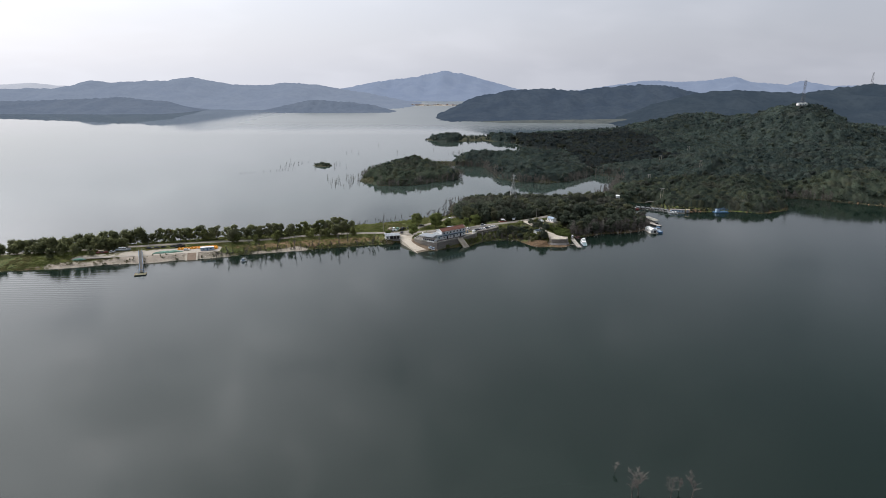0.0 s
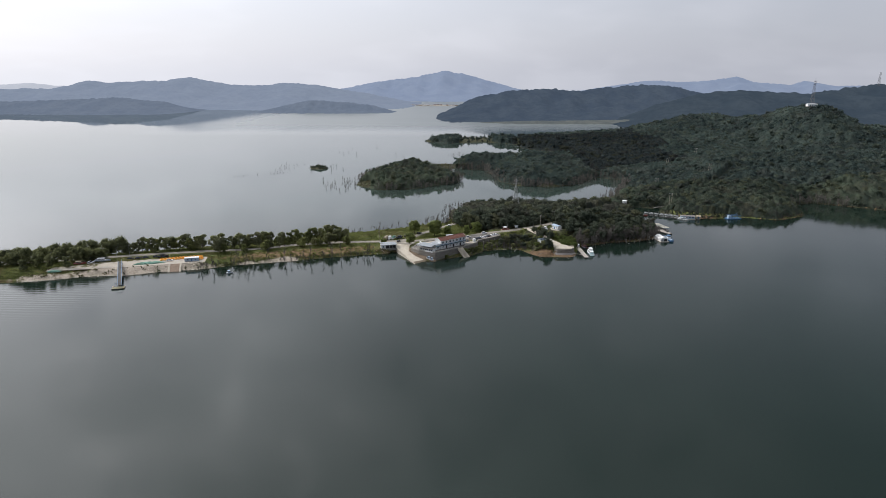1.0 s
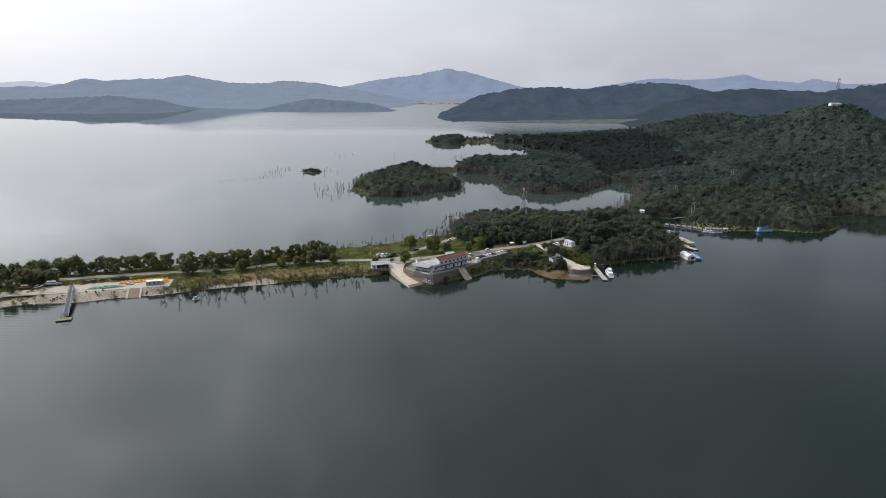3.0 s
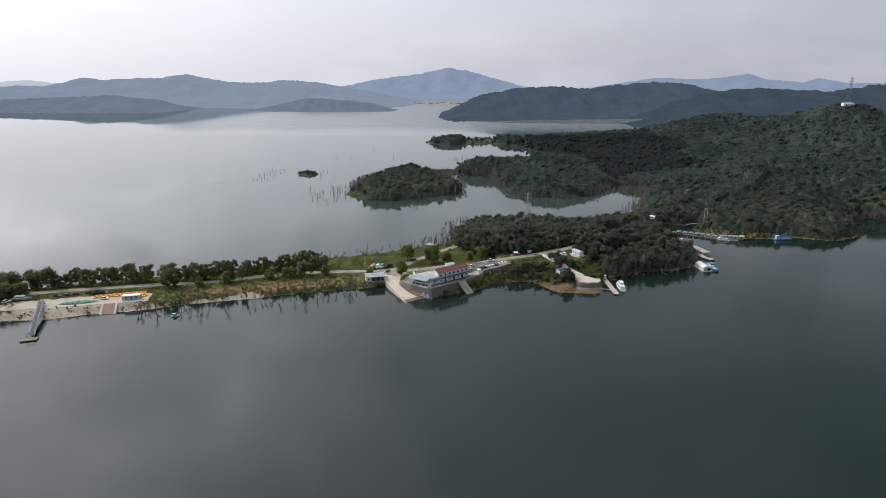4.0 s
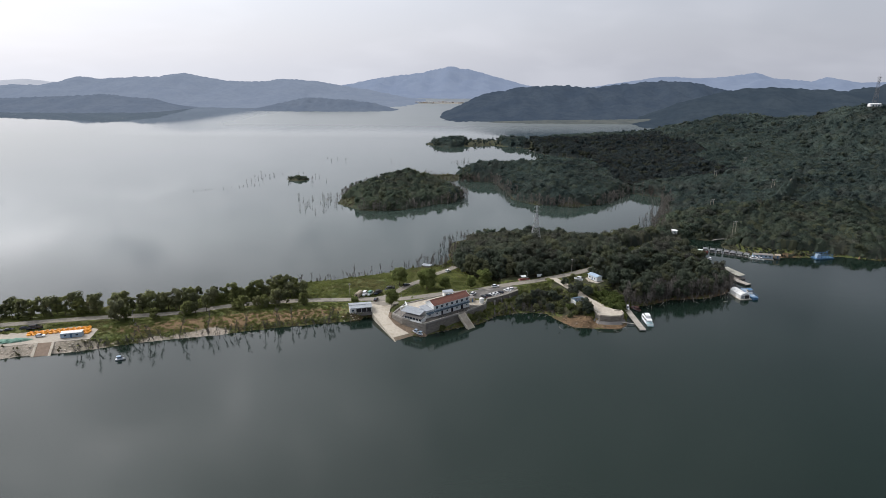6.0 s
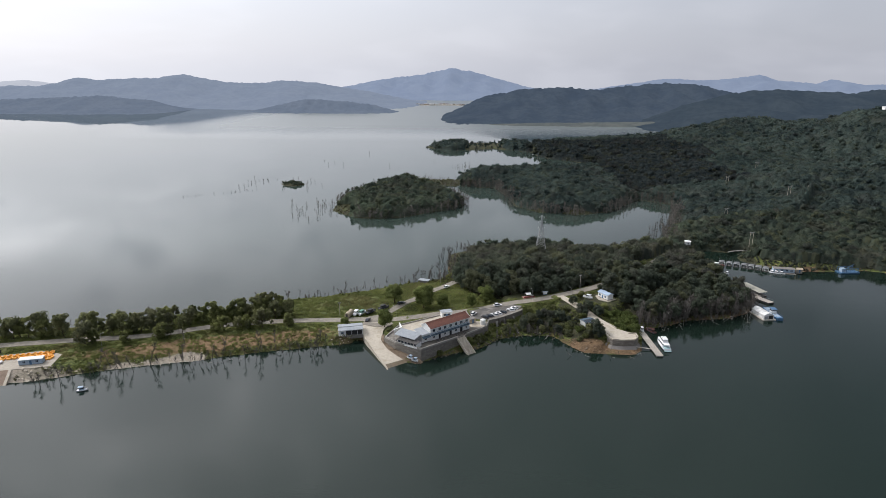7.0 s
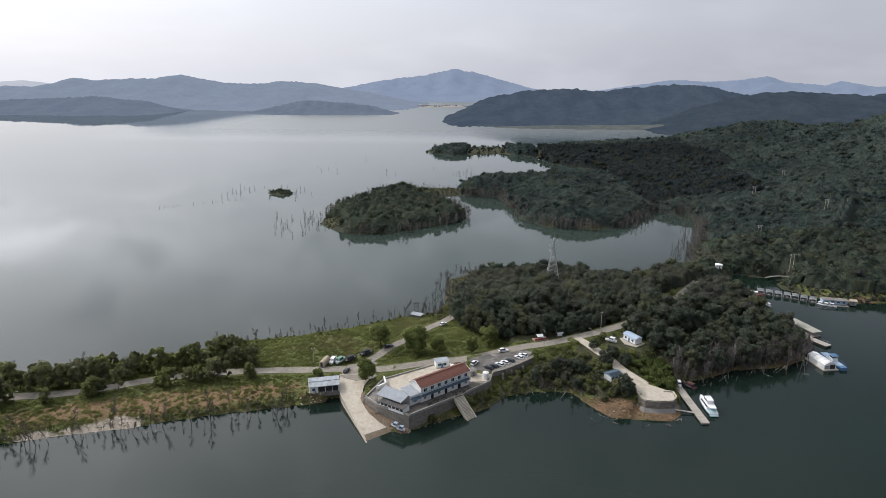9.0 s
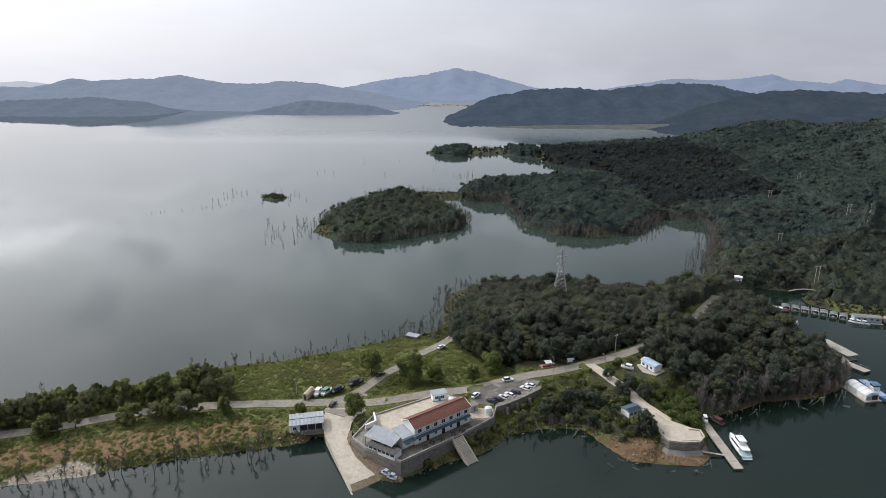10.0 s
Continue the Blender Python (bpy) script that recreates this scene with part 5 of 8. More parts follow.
for cx_, cy_, rx_, ry_ in MEADOWS[:5] + MEADOWS[-2:]:
    px, py, rng = scatter(cx_ - rx_, cy_ - ry_, cx_ + rx_, cy_ + ry_, 2.4, 744 + len(sets))
    good = (shore_distance(px, py) > 0.2) & (rng.uniform(size=px.size) < 0.85)
    sets.append(np.stack([px[good], py[good], height(px[good], py[good]) - 0.3, rng.uniform(0.5, 1.3, good.sum())], -1))
place_many("meadow_scrub", bush, np.concatenate(sets), M_MEADOW, "tawny grass and low scrub at the wood's edge", "scrub", 750)
px, py, rng = scatter(-322, 362, -250, 420, 4.0, 752)
good = (np.abs((py - 369) - (px + 318) * 0.737) < 2.2) & (rng.uniform(size=px.size) < 0.8)
place_many("snag_line", far_twigs, np.stack([px[good], py[good], 0 * px[good] - 0.6, rng.uniform(0.35, 0.75, good.sum())], -1), M_THICKET, "line of low snags breaking the lake surface", "snags", 753)


# ---- roads, yards and terraces ----
def smooth_line(line, n=6):
    """Points along a soft curve through the given ones."""
    p = np.array(line, float)
    q = np.vstack([2 * p[0] - p[1], p, 2 * p[-1] - p[-2]])
    out = []
    for i in range(1, len(q) - 2):
        for t in np.linspace(0, 1, n, endpoint=False):
            out.append(0.5 * (2 * q[i] + (q[i + 1] - q[i - 1]) * t + (2 * q[i - 1] - 5 * q[i] + 4 * q[i + 1] - q[i + 2]) * t * t + (3 * q[i] - q[i - 1] - 3 * q[i + 1] + q[i + 2]) * t ** 3))
    return np.array(out + [p[-1]])


def ribbon(line, half, thick=0.25, seed=0):
    """A paved strip with slightly ragged edges and a real thickness; half: a number, or one for each end."""
    c = smooth_line(line)
    rng = np.random.RandomState(seed)
    d = np.gradient(c[:, :2], axis=0)
    d /= np.linalg.norm(d, axis=1)[:, None]
    side = np.stack([-d[:, 1], d[:, 0]], -1)
    h0, h1 = half if isinstance(half, tuple) else (half, half)
    w_ = np.linspace(h0, h1, len(c))[:, None]
    left, right = c[:, :2] + side * (w_ + rng.uniform(-0.15, 0.15, (len(c), 1))), c[:, :2] - side * (w_ + rng.uniform(-0.15, 0.15, (len(c), 1)))
    mb = Mesh()
    rings = [[(*r, z - thick), (*r, z + 0.03), (*l, z + 0.03), (*l, z - thick)] for l, r, z in zip(left, right, c[:, 2])]
    return mb.loft(rings)


solid("road", ribbon(ROADS["causeway"][0], 2.7, seed=1), M_ROAD, "dusty grey lakeside road along the causeway", "road", kind="structure")
solid("road_branch", ribbon([(x, y, z + 0.02) for x, y, z in ROADS["branch"][0]], 2.3, seed=2), M_ROAD, "dusty grey side road down to the lake", "road", kind="structure")
solid("road_track", ribbon(ROADS["track"][0], 1.0, seed=3), M_YARD, "pale concrete track climbing the wooded slope", "road", kind="structure")
forecourt = Mesh().prism([(-60, 15), (-52, 12), (-45, 14), (-42, 20), (-40, 27), (-48, 30), (-58, 26)], 3.6, 4.24)
solid("pavement_forecourt", forecourt, M_ROAD, "worn grey forecourt where the roads meet", "pavement", kind="structure")

# the boat slipway of pale concrete, with a raised kerb towards the open water
slip = [((-59.5, 17), (-45.5, 18.5), 4.26), ((-58.5, 9), (-47.5, 8), 3.95), ((-55, 0.5), (-47, -1), 3.0), ((-49.3, -9.8), (-42.6, -9), 1.8), ((-43.6, -20), (-36, -15.5), 0.75), ((-38.6, -28.8), (-29.5, -20.5), -0.55)]
mb = Mesh().loft([[(*r, z - 0.5), (*r, z), (*l, z), (*l, z - 0.5)] for l, r, z in slip])
solid("slipway_ramp", mb, M_CONC, "broad pale concrete boat ramp sloping into the lake", "boat ramp", kind="structure")
solid("silt_on_ramp", Mesh().loft([[(*r, z - 0.1), (*r, z), (*l, z), (*l, z - 0.1)] for l, r, z in (((-41.6, -22.6), (-34.2, -16.8), 0.43), ((-40.0, -25.6), (-31.6, -18.6), 0.0), ((-38.2, -28.8), (-29.2, -20.5), -0.5))]), M_SILT, "brown wet silt at the foot of the boat ramp", "silt", kind="structure")
mb = Mesh()
for (l0, _, z0), (l1, _, z1) in zip(slip[1:], slip[2:]):
    dx, dy = l1[0] - l0[0], l1[1] - l0[1]
    q = math.hypot(dx, dy)
    ox, oy = dy / q * 0.55, -dx / q * 0.55
    mb.loft([[(l[0], l[1], -1.2), (l[0], l[1], z + 0.25), (l[0] + ox, l[1] + oy, z + 0.25), (l[0] + ox, l[1] + oy, -1.2)] for l, z in ((l0, z0), (l1, z1))])
solid("trim_ramp_kerb", mb, M_CONC, "raised pale concrete kerb beside the boat ramp", "kerb", kind="structure")

# a bank of bare dirt and rubble between the ramp and the terrace wall
rng = np.random.RandomState(88)
top_ = np.array([(-46.0, 3.0, 4.3), (-45.2, -4.6, 4.0), (-42.0, -8.3, 3.6), (-39.0, -11.3, 3.2), (-33.0, -14.4, 2.4), (-26.0, -17.9, 1.1), (-24.6, -18.6, 0.4)])
foot_ = np.array([(-47.4, 3.0, 3.75), (-47.3, -1.0, 3.05), (-44.6, -6.0, 2.35), (-42.4, -9.4, 1.85), (-37.4, -14.4, 0.95), (-30.6, -20.0, -0.3), (-26.5, -21.4, -0.6)])
mb = Mesh()
rows_, nb = [], 7
for u in np.linspace(0, 6, 25):
    i_, f_ = min(int(u), 5), u - min(int(u), 5)
    a_, b_ = top_[i_] + (top_[i_ + 1] - top_[i_]) * f_, foot_[i_] + (foot_[i_ + 1] - foot_[i_]) * f_
    rows_.append([tuple(a_ + (b_ - a_) * k / (nb - 1) + rng.uniform(-0.16, 0.16, 3) * (0 < k < nb - 1)) for k in range(nb)] + [(b_[0], b_[1], b_[2] - 1.5), (a_[0], a_[1], -1.5)])
solid("dirt_bank", mb.loft(rows_), M_DIRT, "bare brown dirt bank below the terrace wall", "bank", kind="structure")

# the restaurant's stone terrace above the water
TERRACE = [(-25.5, -18.0), (5.2, 10.8), (6.5, 18.6), (-1, 20.5), (-8, 26), (-14.5, 29.2), (-20.5, 24.8), (-39.8, 10.5), (-44.8, -5.0), (-38.7, -11.2)]
solid("wall_terrace", Mesh().prism(TERRACE, -1.5, 5.9), M_STONE, "high dark rubble-stone retaining wall under the terrace", "retaining wall", kind="structure")
court = [(-39.3, 10.0), (-37.5, 1.5), (-27.5, -2.0), (-9.5, 13.5), (-1.5, 19.8), (-8.2, 25.3), (-14.3, 28.4), (-20.2, 24.2)]
solid("pavement_court", Mesh().prism(court, 5.8, 5.98), M_CONC, "sun-bleached pale concrete courtyard behind the restaurant", "pavement", kind="structure")
solid("pavement_terrace", Mesh().prism([(-25.7, -17.2), (4.4, 11.0), (-4.0, 9.0), (-22.0, -7.4), (-30, -6), (-38, -10.5)], 5.8, 5.955), M_DARKPAVE, "grey paved lakeside terrace", "pavement", kind="structure")
solid("pavement_pad", Mesh().prism([(-2.6, 10.6), (3.9, 12.0), (5.2, 18.0), (-0.6, 18.6), (-5.5, 14)], 5.8, 5.985), M_CONC, "pale concrete pad beside the restaurant", "pavement", kind="structure")


def low_wall(name, line, thick, high, material, label, base=5.85):
    mb = Mesh()
    for (x0, y0), (x1, y1) in zip(line, line[1:]):
        a = math.atan2(y1 - y0, x1 - x0)
        m = Matrix.Translation((x0, y0, base)) @ Matrix.Rotation(a, 4, "Z")
        q = math.hypot(x1 - x0, y1 - y0)
        mb.box(-0.02, -thick / 2, 0, q + 0.02, thick / 2, high - 0.1, m)
        mb.box(-0.06, -thick / 2 - 0.06, high - 0.1, q + 0.06, thick / 2 + 0.06, high, m)
    return solid(name, mb, material, label, "wall", kind="structure")


low_wall("wall_parapet_1", [(-8.8, -2.8), (-25.3, -17.6), (-38.5, -10.9), (-44.4, -4.9)], 0.26, 0.95, M_PARAPET, "stained grey parapet along the terrace edge")
low_wall("wall_parapet_2", [(-4.6, 1.3), (4.9, 10.9), (6.2, 18.2)], 0.26, 0.95, M_PARAPET, "stained grey parapet beside the stone steps")
low_wall("wall_court", [(-44.2, -4.6), (-39.5, 10.2), (-20.4, 24.4), (-19.2, 25.3)], 0.35, 0.7, M_PARAPET, "low grey rendered wall round the courtyard")
low_wall("wall_court_end", [(-39.3, 9.8), (-37.6, 4.2), (-40.8, 1.0)], 0.5, 2.0, M_WHITE, "tall whitewashed wall at the court's entrance")

# parking place and its stone wall
solid("wall_parking", Mesh().prism([(5.6, 17.6), (11, 21), (18, 27), (24.5, 33.5), (25, 36), (22, 34.6), (16, 29.5), (6.3, 20.2)], -1.5, [6.9] * 8), M_STONE, "dark mossy stone wall holding the car park", "retaining wall", kind="structure")
for x_, y_ in ((10.4, 19.8), (14.6, 23.2), (19.4, 27.4)):
    mb = Mesh().loft([[(x_ - 0.7, y_ + 0.9, -1.2), (x_ + 0.7, y_ + 1.9, -1.2), (x_ + 2.0, y_ - 0.9, -1.2), (x_ + 0.6, y_ - 1.9, -1.2)], [(x_ - 0.5, y_ + 0.7, 5.4), (x_ + 0.5, y_ + 1.5, 5.4), (x_ + 0.8, y_ + 0.9, 5.4), (x_ - 0.2, y_ + 0.1, 5.4)]])
    solid("trim_buttress", mb, M_PARAPET, "pale leaning stone buttress against the car park wall", "buttress", kind="structure")
solid("pavement_parking", Mesh().prism([(-3, 20.5), (6, 20.0), (16, 29.2), (22.5, 35), (25, 41), (19, 43), (8, 38), (-4, 32)], 6.0, 6.46), M_PARK, "dusty grey car park above the lake", "pavement", kind="structure")

# stone steps from the terrace to the water
UX, UY = math.cos(radians(41.6)), math.sin(radians(41.6))
STEP_M = Matrix.Translation((-9.2, -3.4, 0)) @ Matrix.Rotation(radians(41.6), 4, "Z")
steps = thing("stone_stair", STEP_M, "straight flight of grey concrete steps down to the water", "stair")
tread = Mesh().box(0, -0.44, -0.5, 3.9, 0, 0.0, inset=0.015).mesh("step", M_YARD)
for k in range(19):
    ob = part("step", tread, M_GREYC, steps)
    ob.location = (0.35, -0.43 * k, 5.86 - 0.313 * k)
for x_ in (0.0, 4.25):
    part("cheek_wall", Mesh().loft([[(x_, 0.1, 4.6), (x_ + 0.35, 0.1, 4.6), (x_ + 0.35, 0.1, 6.2), (x_, 0.1, 6.2)], [(x_, -8.6, -1.2), (x_ + 0.35, -8.6, -1.2), (x_ + 0.35, -8.6, 0.25), (x_, -8.6, 0.25)]]), M_CONC, steps, "pale concrete cheek wall")
part("underside", Mesh().loft([[(0.3, 0.0, 4.0), (4.3, 0.0, 4.0), (4.3, 0.0, 5.3), (0.3, 0.0, 5.3)], [(0.3, -8.3, -2), (4.3, -8.3, -2), (4.3, -8.3, -0.75), (0.3, -8.3, -0.75)]]), M_STONE, steps)


# ---- the restaurant ----
def window(parent, x, y, z, w_, h_, frame_mat, depth=0.12, bars=1):
    """A window in a wall that faces -y: frame, sill and glass."""
    mb = Mesh()
    t = 0.09
    mb.box(x - w_ / 2, y - depth, z, x - w_ / 2 + t, y, z + h_).box(x + w_ / 2 - t, y - depth, z, x + w_ / 2, y, z + h_)
    mb.box(x - w_ / 2 + t, y - depth, z, x + w_ / 2 - t, y, z + t).box(x - w_ / 2 + t, y - depth, z + h_ - t, x + w_ / 2 - t, y, z + h_)
    for k in range(bars):
        bx = x - w_ / 2 + w_ * (k + 1) / (bars + 1)
        mb.box(bx - 0.03, y - depth, z + t, bx + 0.03, y, z + h_ - t)
    wn = part("window", mb, frame_mat, parent)
    part("pane", Mesh().box(x - w_ / 2 + t, y - depth * 0.6, z + t, x + w_ / 2 - t, y - 0.01, z + h_ - t), M_GLASS, wn, "dark window glass")
    return wn


def tile_course(x0, x1, y0, z0, y1, z1, c, courses, step=0.34, rise=0.07):
    """One course of roll tiles, lapping over the course below it."""
    n = int((x1 - x0) / step)
    a, b = c / courses, (c + 1.12) / courses
    rings = []
    for t, up_ in ((a, 0.06), (b, 0.0)):
        y_, z_ = y0 + (y1 - y0) * t, z0 + (z1 - z0) * t + up_
        top = [(x0 + (x1 - x0) * k / (2 * n), y_, z_ + (rise if k % 2 else 0)) for k in range(2 * n + 1)]
        rings.append([(x0, y_, z_ - 0.05), (x1, y_, z_ - 0.05)] + top[::-1])
    return Mesh().loft(rings)


def ribs(mb, x0, x1, y0, z0, y1, z1, n, thick=0.08):
    """One ribbed sheet from (y0, z0) to (y1, z1)."""
    rings = []
    for y_, z_ in ((y0, z0), (y1, z1)):
        top = [(x0 + (x1 - x0) * k / (2 * n), y_, z_ + thick * (1.8 if k % 2 else 1.0)) for k in range(2 * n + 1)]
        rings.append([(x0, y_, z_), (x1, y_, z_)] + top[::-1])
    return mb.loft(rings)


HOTEL = Matrix.Translation((-22.0, -7.6, 5.95)) @ Matrix.Rotation(radians(41.5), 4, "Z")
LEN, DEP, EAVE, RIDGE = 24.6, 7.2, 6.35, 8.25
rest = thing("restaurant", HOTEL, "two-storey white lakeside restaurant with a red tiled roof", "building")
wall = part("wall", Mesh().box(0, 0, -0.05, LEN, DEP, EAVE), M_WHITE, rest, "white plastered walls")
gab = Mesh()
for x_ in (0.0, LEN - 0.25):
    gab.loft([[(x_, 0, EAVE), (x_, DEP, EAVE), (x_, DEP / 2, RIDGE - 0.1)], [(x_ + 0.25, 0, EAVE), (x_ + 0.25, DEP, EAVE), (x_ + 0.25, DEP / 2, RIDGE - 0.1)]])
part("gable", gab, M_WHITE, rest)
roof_part = part("roof", Mesh().loft([[(x_, -0.52, EAVE - 0.12), (x_, DEP / 2, RIDGE - 0.06), (x_, DEP + 0.52, EAVE - 0.12), (x_, DEP / 2, RIDGE - 0.2)] for x_ in (-0.3, LEN + 0.3)]), M_TILE, rest, "weathered red clay tiles in courses")
for y_ in (-0.55, DEP + 0.55):
    for c_ in range(9):
        part("tile_course", tile_course(-0.35, LEN + 0.35, y_, EAVE - 0.05, DEP / 2, RIDGE, c_, 9), M_TILE, roof_part)
part("ridge_cap", Mesh().tube((-0.4, DEP / 2, RIDGE + 0.06), (LEN + 0.4, DEP / 2, RIDGE + 0.06), 0.16, sides=8), M_TILE, roof_part)
part("fascia", Mesh().box(-0.35, -0.6, EAVE - 0.28, LEN + 0.35, -0.52, EAVE - 0.06), M_WHITE, roof_part, "white eaves board")
for x_ in (-0.42, LEN + 0.30):
    verge = Mesh()
    for y_ in (-0.6, DEP + 0.6):
        verge.loft([[(x_, y_, EAVE - 0.12), (x_ + 0.14, y_, EAVE - 0.12), (x_ + 0.14, y_, EAVE + 0.1), (x_, y_, EAVE + 0.1)], [(x_, DEP / 2, RIDGE - 0.05), (x_ + 0.14, DEP / 2, RIDGE - 0.05), (x_ + 0.14, DEP / 2, RIDGE + 0.14), (x_, DEP / 2, RIDGE + 0.14)]])
    part("verge_board", verge, M_WHITE, roof_part)
canopy = part("canopy", Mesh().loft([[(x_, 0, 3.3), (x_, -1.15, 2.95), (x_, -1.15, 2.85), (x_, 0, 3.12)] for x_ in (0.05, LEN - 0.05)]), M_CANOPY, rest, "narrow slate-blue metal canopy between the storeys")
for k in range(9):
    part("bracket", Mesh().box(0.3 + k * 3.0, -1.1, 2.75, 0.38 + k * 3.0, -0.02, 2.82), M_STEEL, canopy)
part("sill_band", Mesh().box(0.02, -0.07, 3.55, LEN - 0.02, 0.0, 3.95), M_BLUEW, rest, "pale blue band under the upper windows")
for k in range(7):
    window(rest, 2.1 + k * 3.42, 0.0, 4.15, 1.6, 1.6, M_WHITE)
for k, (w_, z_, h_) in enumerate(((1.2, 1.0, 1.2), (1.3, 0.0, 2.3), (1.2, 1.0, 1.2), (1.4, 0.0, 2.3), (1.2, 1.0, 1.2), (1.6, 0.0, 2.3), (1.2, 1.0, 1.2))):
    x_ = 2.1 + k * 3.42
    if z_:
        window(rest, x_, 0.0, z_, w_, h_, M_WHITE)
    else:
        d_ = part("door", Mesh().box(x_ - w_ / 2, -0.1, 0.02, x_ + w_ / 2, 0.0, h_), M_BLACK, rest, "dark doorway with a double door")
        part("door_frame", Mesh().box(x_ - w_ / 2 - 0.1, -0.13, 0.02, x_ - w_ / 2, 0, h_ + 0.1).box(x_ + w_ / 2, -0.13, 0.02, x_ + w_ / 2 + 0.1, 0, h_ + 0.1).box(x_ - w_ / 2, -0.13, h_, x_ + w_ / 2, 0, h_ + 0.1), M_WHITE, d_)
for k in range(6):
    unit = part("air_conditioner", Mesh().box(3.6 + k * 3.42, -0.42, 3.98, 4.35 + k * 3.42, -0.02, 4.5, inset=0.03), M_WHITE, rest, "white outdoor cooling unit")
    part("fan_grille", Mesh().tube((3.9 + k * 3.42, -0.43, 4.24), (3.9 + k * 3.42, -0.41, 4.24), 0.19, sides=10), M_DARK, unit)


def terrace_table():
    t = thing("terrace_table", Matrix(), "dark round terrace table with stools outside the restaurant", "table", "tables on the terrace")
    part("tabletop", Mesh().tube((0, 0, 0.70), (0, 0, 0.76), 0.6, sides=10), M_DARK, t)
    part("pedestal", Mesh().tube((0, 0, 0), (0, 0, 0.70), 0.08), M_STEEL, t)
    for k in range(4):
        a_ = 0.4 + k * 1.571
        part("stool", Mesh().tube((math.cos(a_) * 1.0, math.sin(a_) * 1.0, 0), (math.cos(a_) * 1.0, math.sin(a_) * 1.0, 0.45), 0.19, 0.2, 8), M_DARK, t)
    return t


table_ = terrace_table()
for k, (x_, y_) in enumerate(((2.2, -3.0), (5.6, -2.4), (9.2, -3.1), (14.8, -2.6), (18.6, -2.9), (22.0, -2.3))):
    m_ = HOTEL @ Matrix.Translation((x_, y_, 0.02)) @ Matrix.Rotation(k, 4, "Z")
    if k:
        copy_thing(table_, m_)
    else:
        table_.matrix_basis = m_

# a lower wing with a sheet roof at the restaurant's end
wing = thing("side_wing", HOTEL @ Matrix.Translation((-4.6, 0.6, 0)), "low white wing with a grey sheet-metal roof", "building")
part("wall", Mesh().box(0, 0, -0.05, 4.55, 6.2, 4.2), M_WHITE, wing)
wr = ribs(Mesh(), -0.3, 4.5, -0.4, 4.15, 6.4, 5.0, 12)
part("roof", wr, M_METAL, wing, "grey corrugated sheets")
window(wing, 2.2, 0.0, 1.0, 1.6, 1.2, M_WHITE)
part("awning", Mesh().loft([[(x_, 0, 3.1), (x_, -1.6, 2.7), (x_, -1.6, 2.6), (x_, 0, 3.0)] for x_ in (0, 4.5)]), M_CANOPY, wing, "slate-blue metal awning")

# the open dining pavilion over the lake wall
PAV = Matrix.Translation((-38.4, -8.6, 5.95)) @ Matrix.Rotation(radians(-29), 4, "Z")
M_DARKROOF = surface("dark_felt_roof", (0.10, 0.095, 0.09), (0.07, 0.067, 0.064), 1.2, 0.9, 0.1)
pav = thing("dining_pavilion", PAV, "open lakeside dining pavilion under a wide grey sheet roof", "building")
part("front_wall", Mesh().box(2.2, -2.0, -0.05, 13.2, -1.78, 0.95), M_WHITE, pav, "low white wall facing the lake")
part("back_wall", Mesh().box(1.2, 5.0, -0.05, 8.6, 5.25, 3.0), M_WHITE, pav)
part("side_wall", Mesh().box(13.0, -1.77, -0.05, 13.22, 2.0, 2.3), M_WHITE, pav)
# shade under the pavilion roof is put into the floor's colour
part("court_floor", Mesh().box(-0.8, -1.7, -0.06, 12.9, 4.9, 0.06), M_DARKROOF, pav, "floor coloured dark for the shade under the roof")
for k in range(7):
    part("post", Mesh().box(2.22 + k * 1.8, -1.98, 0.95, 2.44 + k * 1.8, -1.80, 2.3), M_WHITE, pav)
for k in range(6):
    part("pane", Mesh().box(2.5 + k * 1.8, -1.92, 0.97, 3.96 + k * 1.8, -1.89, 2.25), M_GLASS, pav, "dark glazing between the posts")
part("lean_to_roof", ribs(Mesh(), 1.8, 13.5, -2.5, 2.28, 1.4, 2.62, 30), M_DARKROOF, pav, "dark low roof along the lake side")
part("roof", ribs(Mesh(), -1.2, 10.9, -0.2, 3.3, 6.0, 4.35, 30), M_METAL, pav, "pale grey ribbed sheet roof")
for x_ in (-0.8, 3.0, 6.8, 10.5):
    part("column", Mesh().tube((x_, 0.1, -0.05), (x_, 0.1, 3.35), 0.09), M_STEEL, pav)
    part("column", Mesh().tube((x_, 5.7, -0.05), (x_, 5.7, 4.3), 0.09), M_STEEL, pav)
for k in range(4):
    tb_ = part("table", Mesh().box(0.2 + k * 2.6, 2.4, 0.75, 1.6 + k * 2.6, 3.2, 0.82), M_WOOD, pav, "plain wooden table")
    part("pedestal", Mesh().tube((0.9 + k * 2.6, 2.8, 0.05), (0.9 + k * 2.6, 2.8, 0.75), 0.12), M_STEEL, tb_)


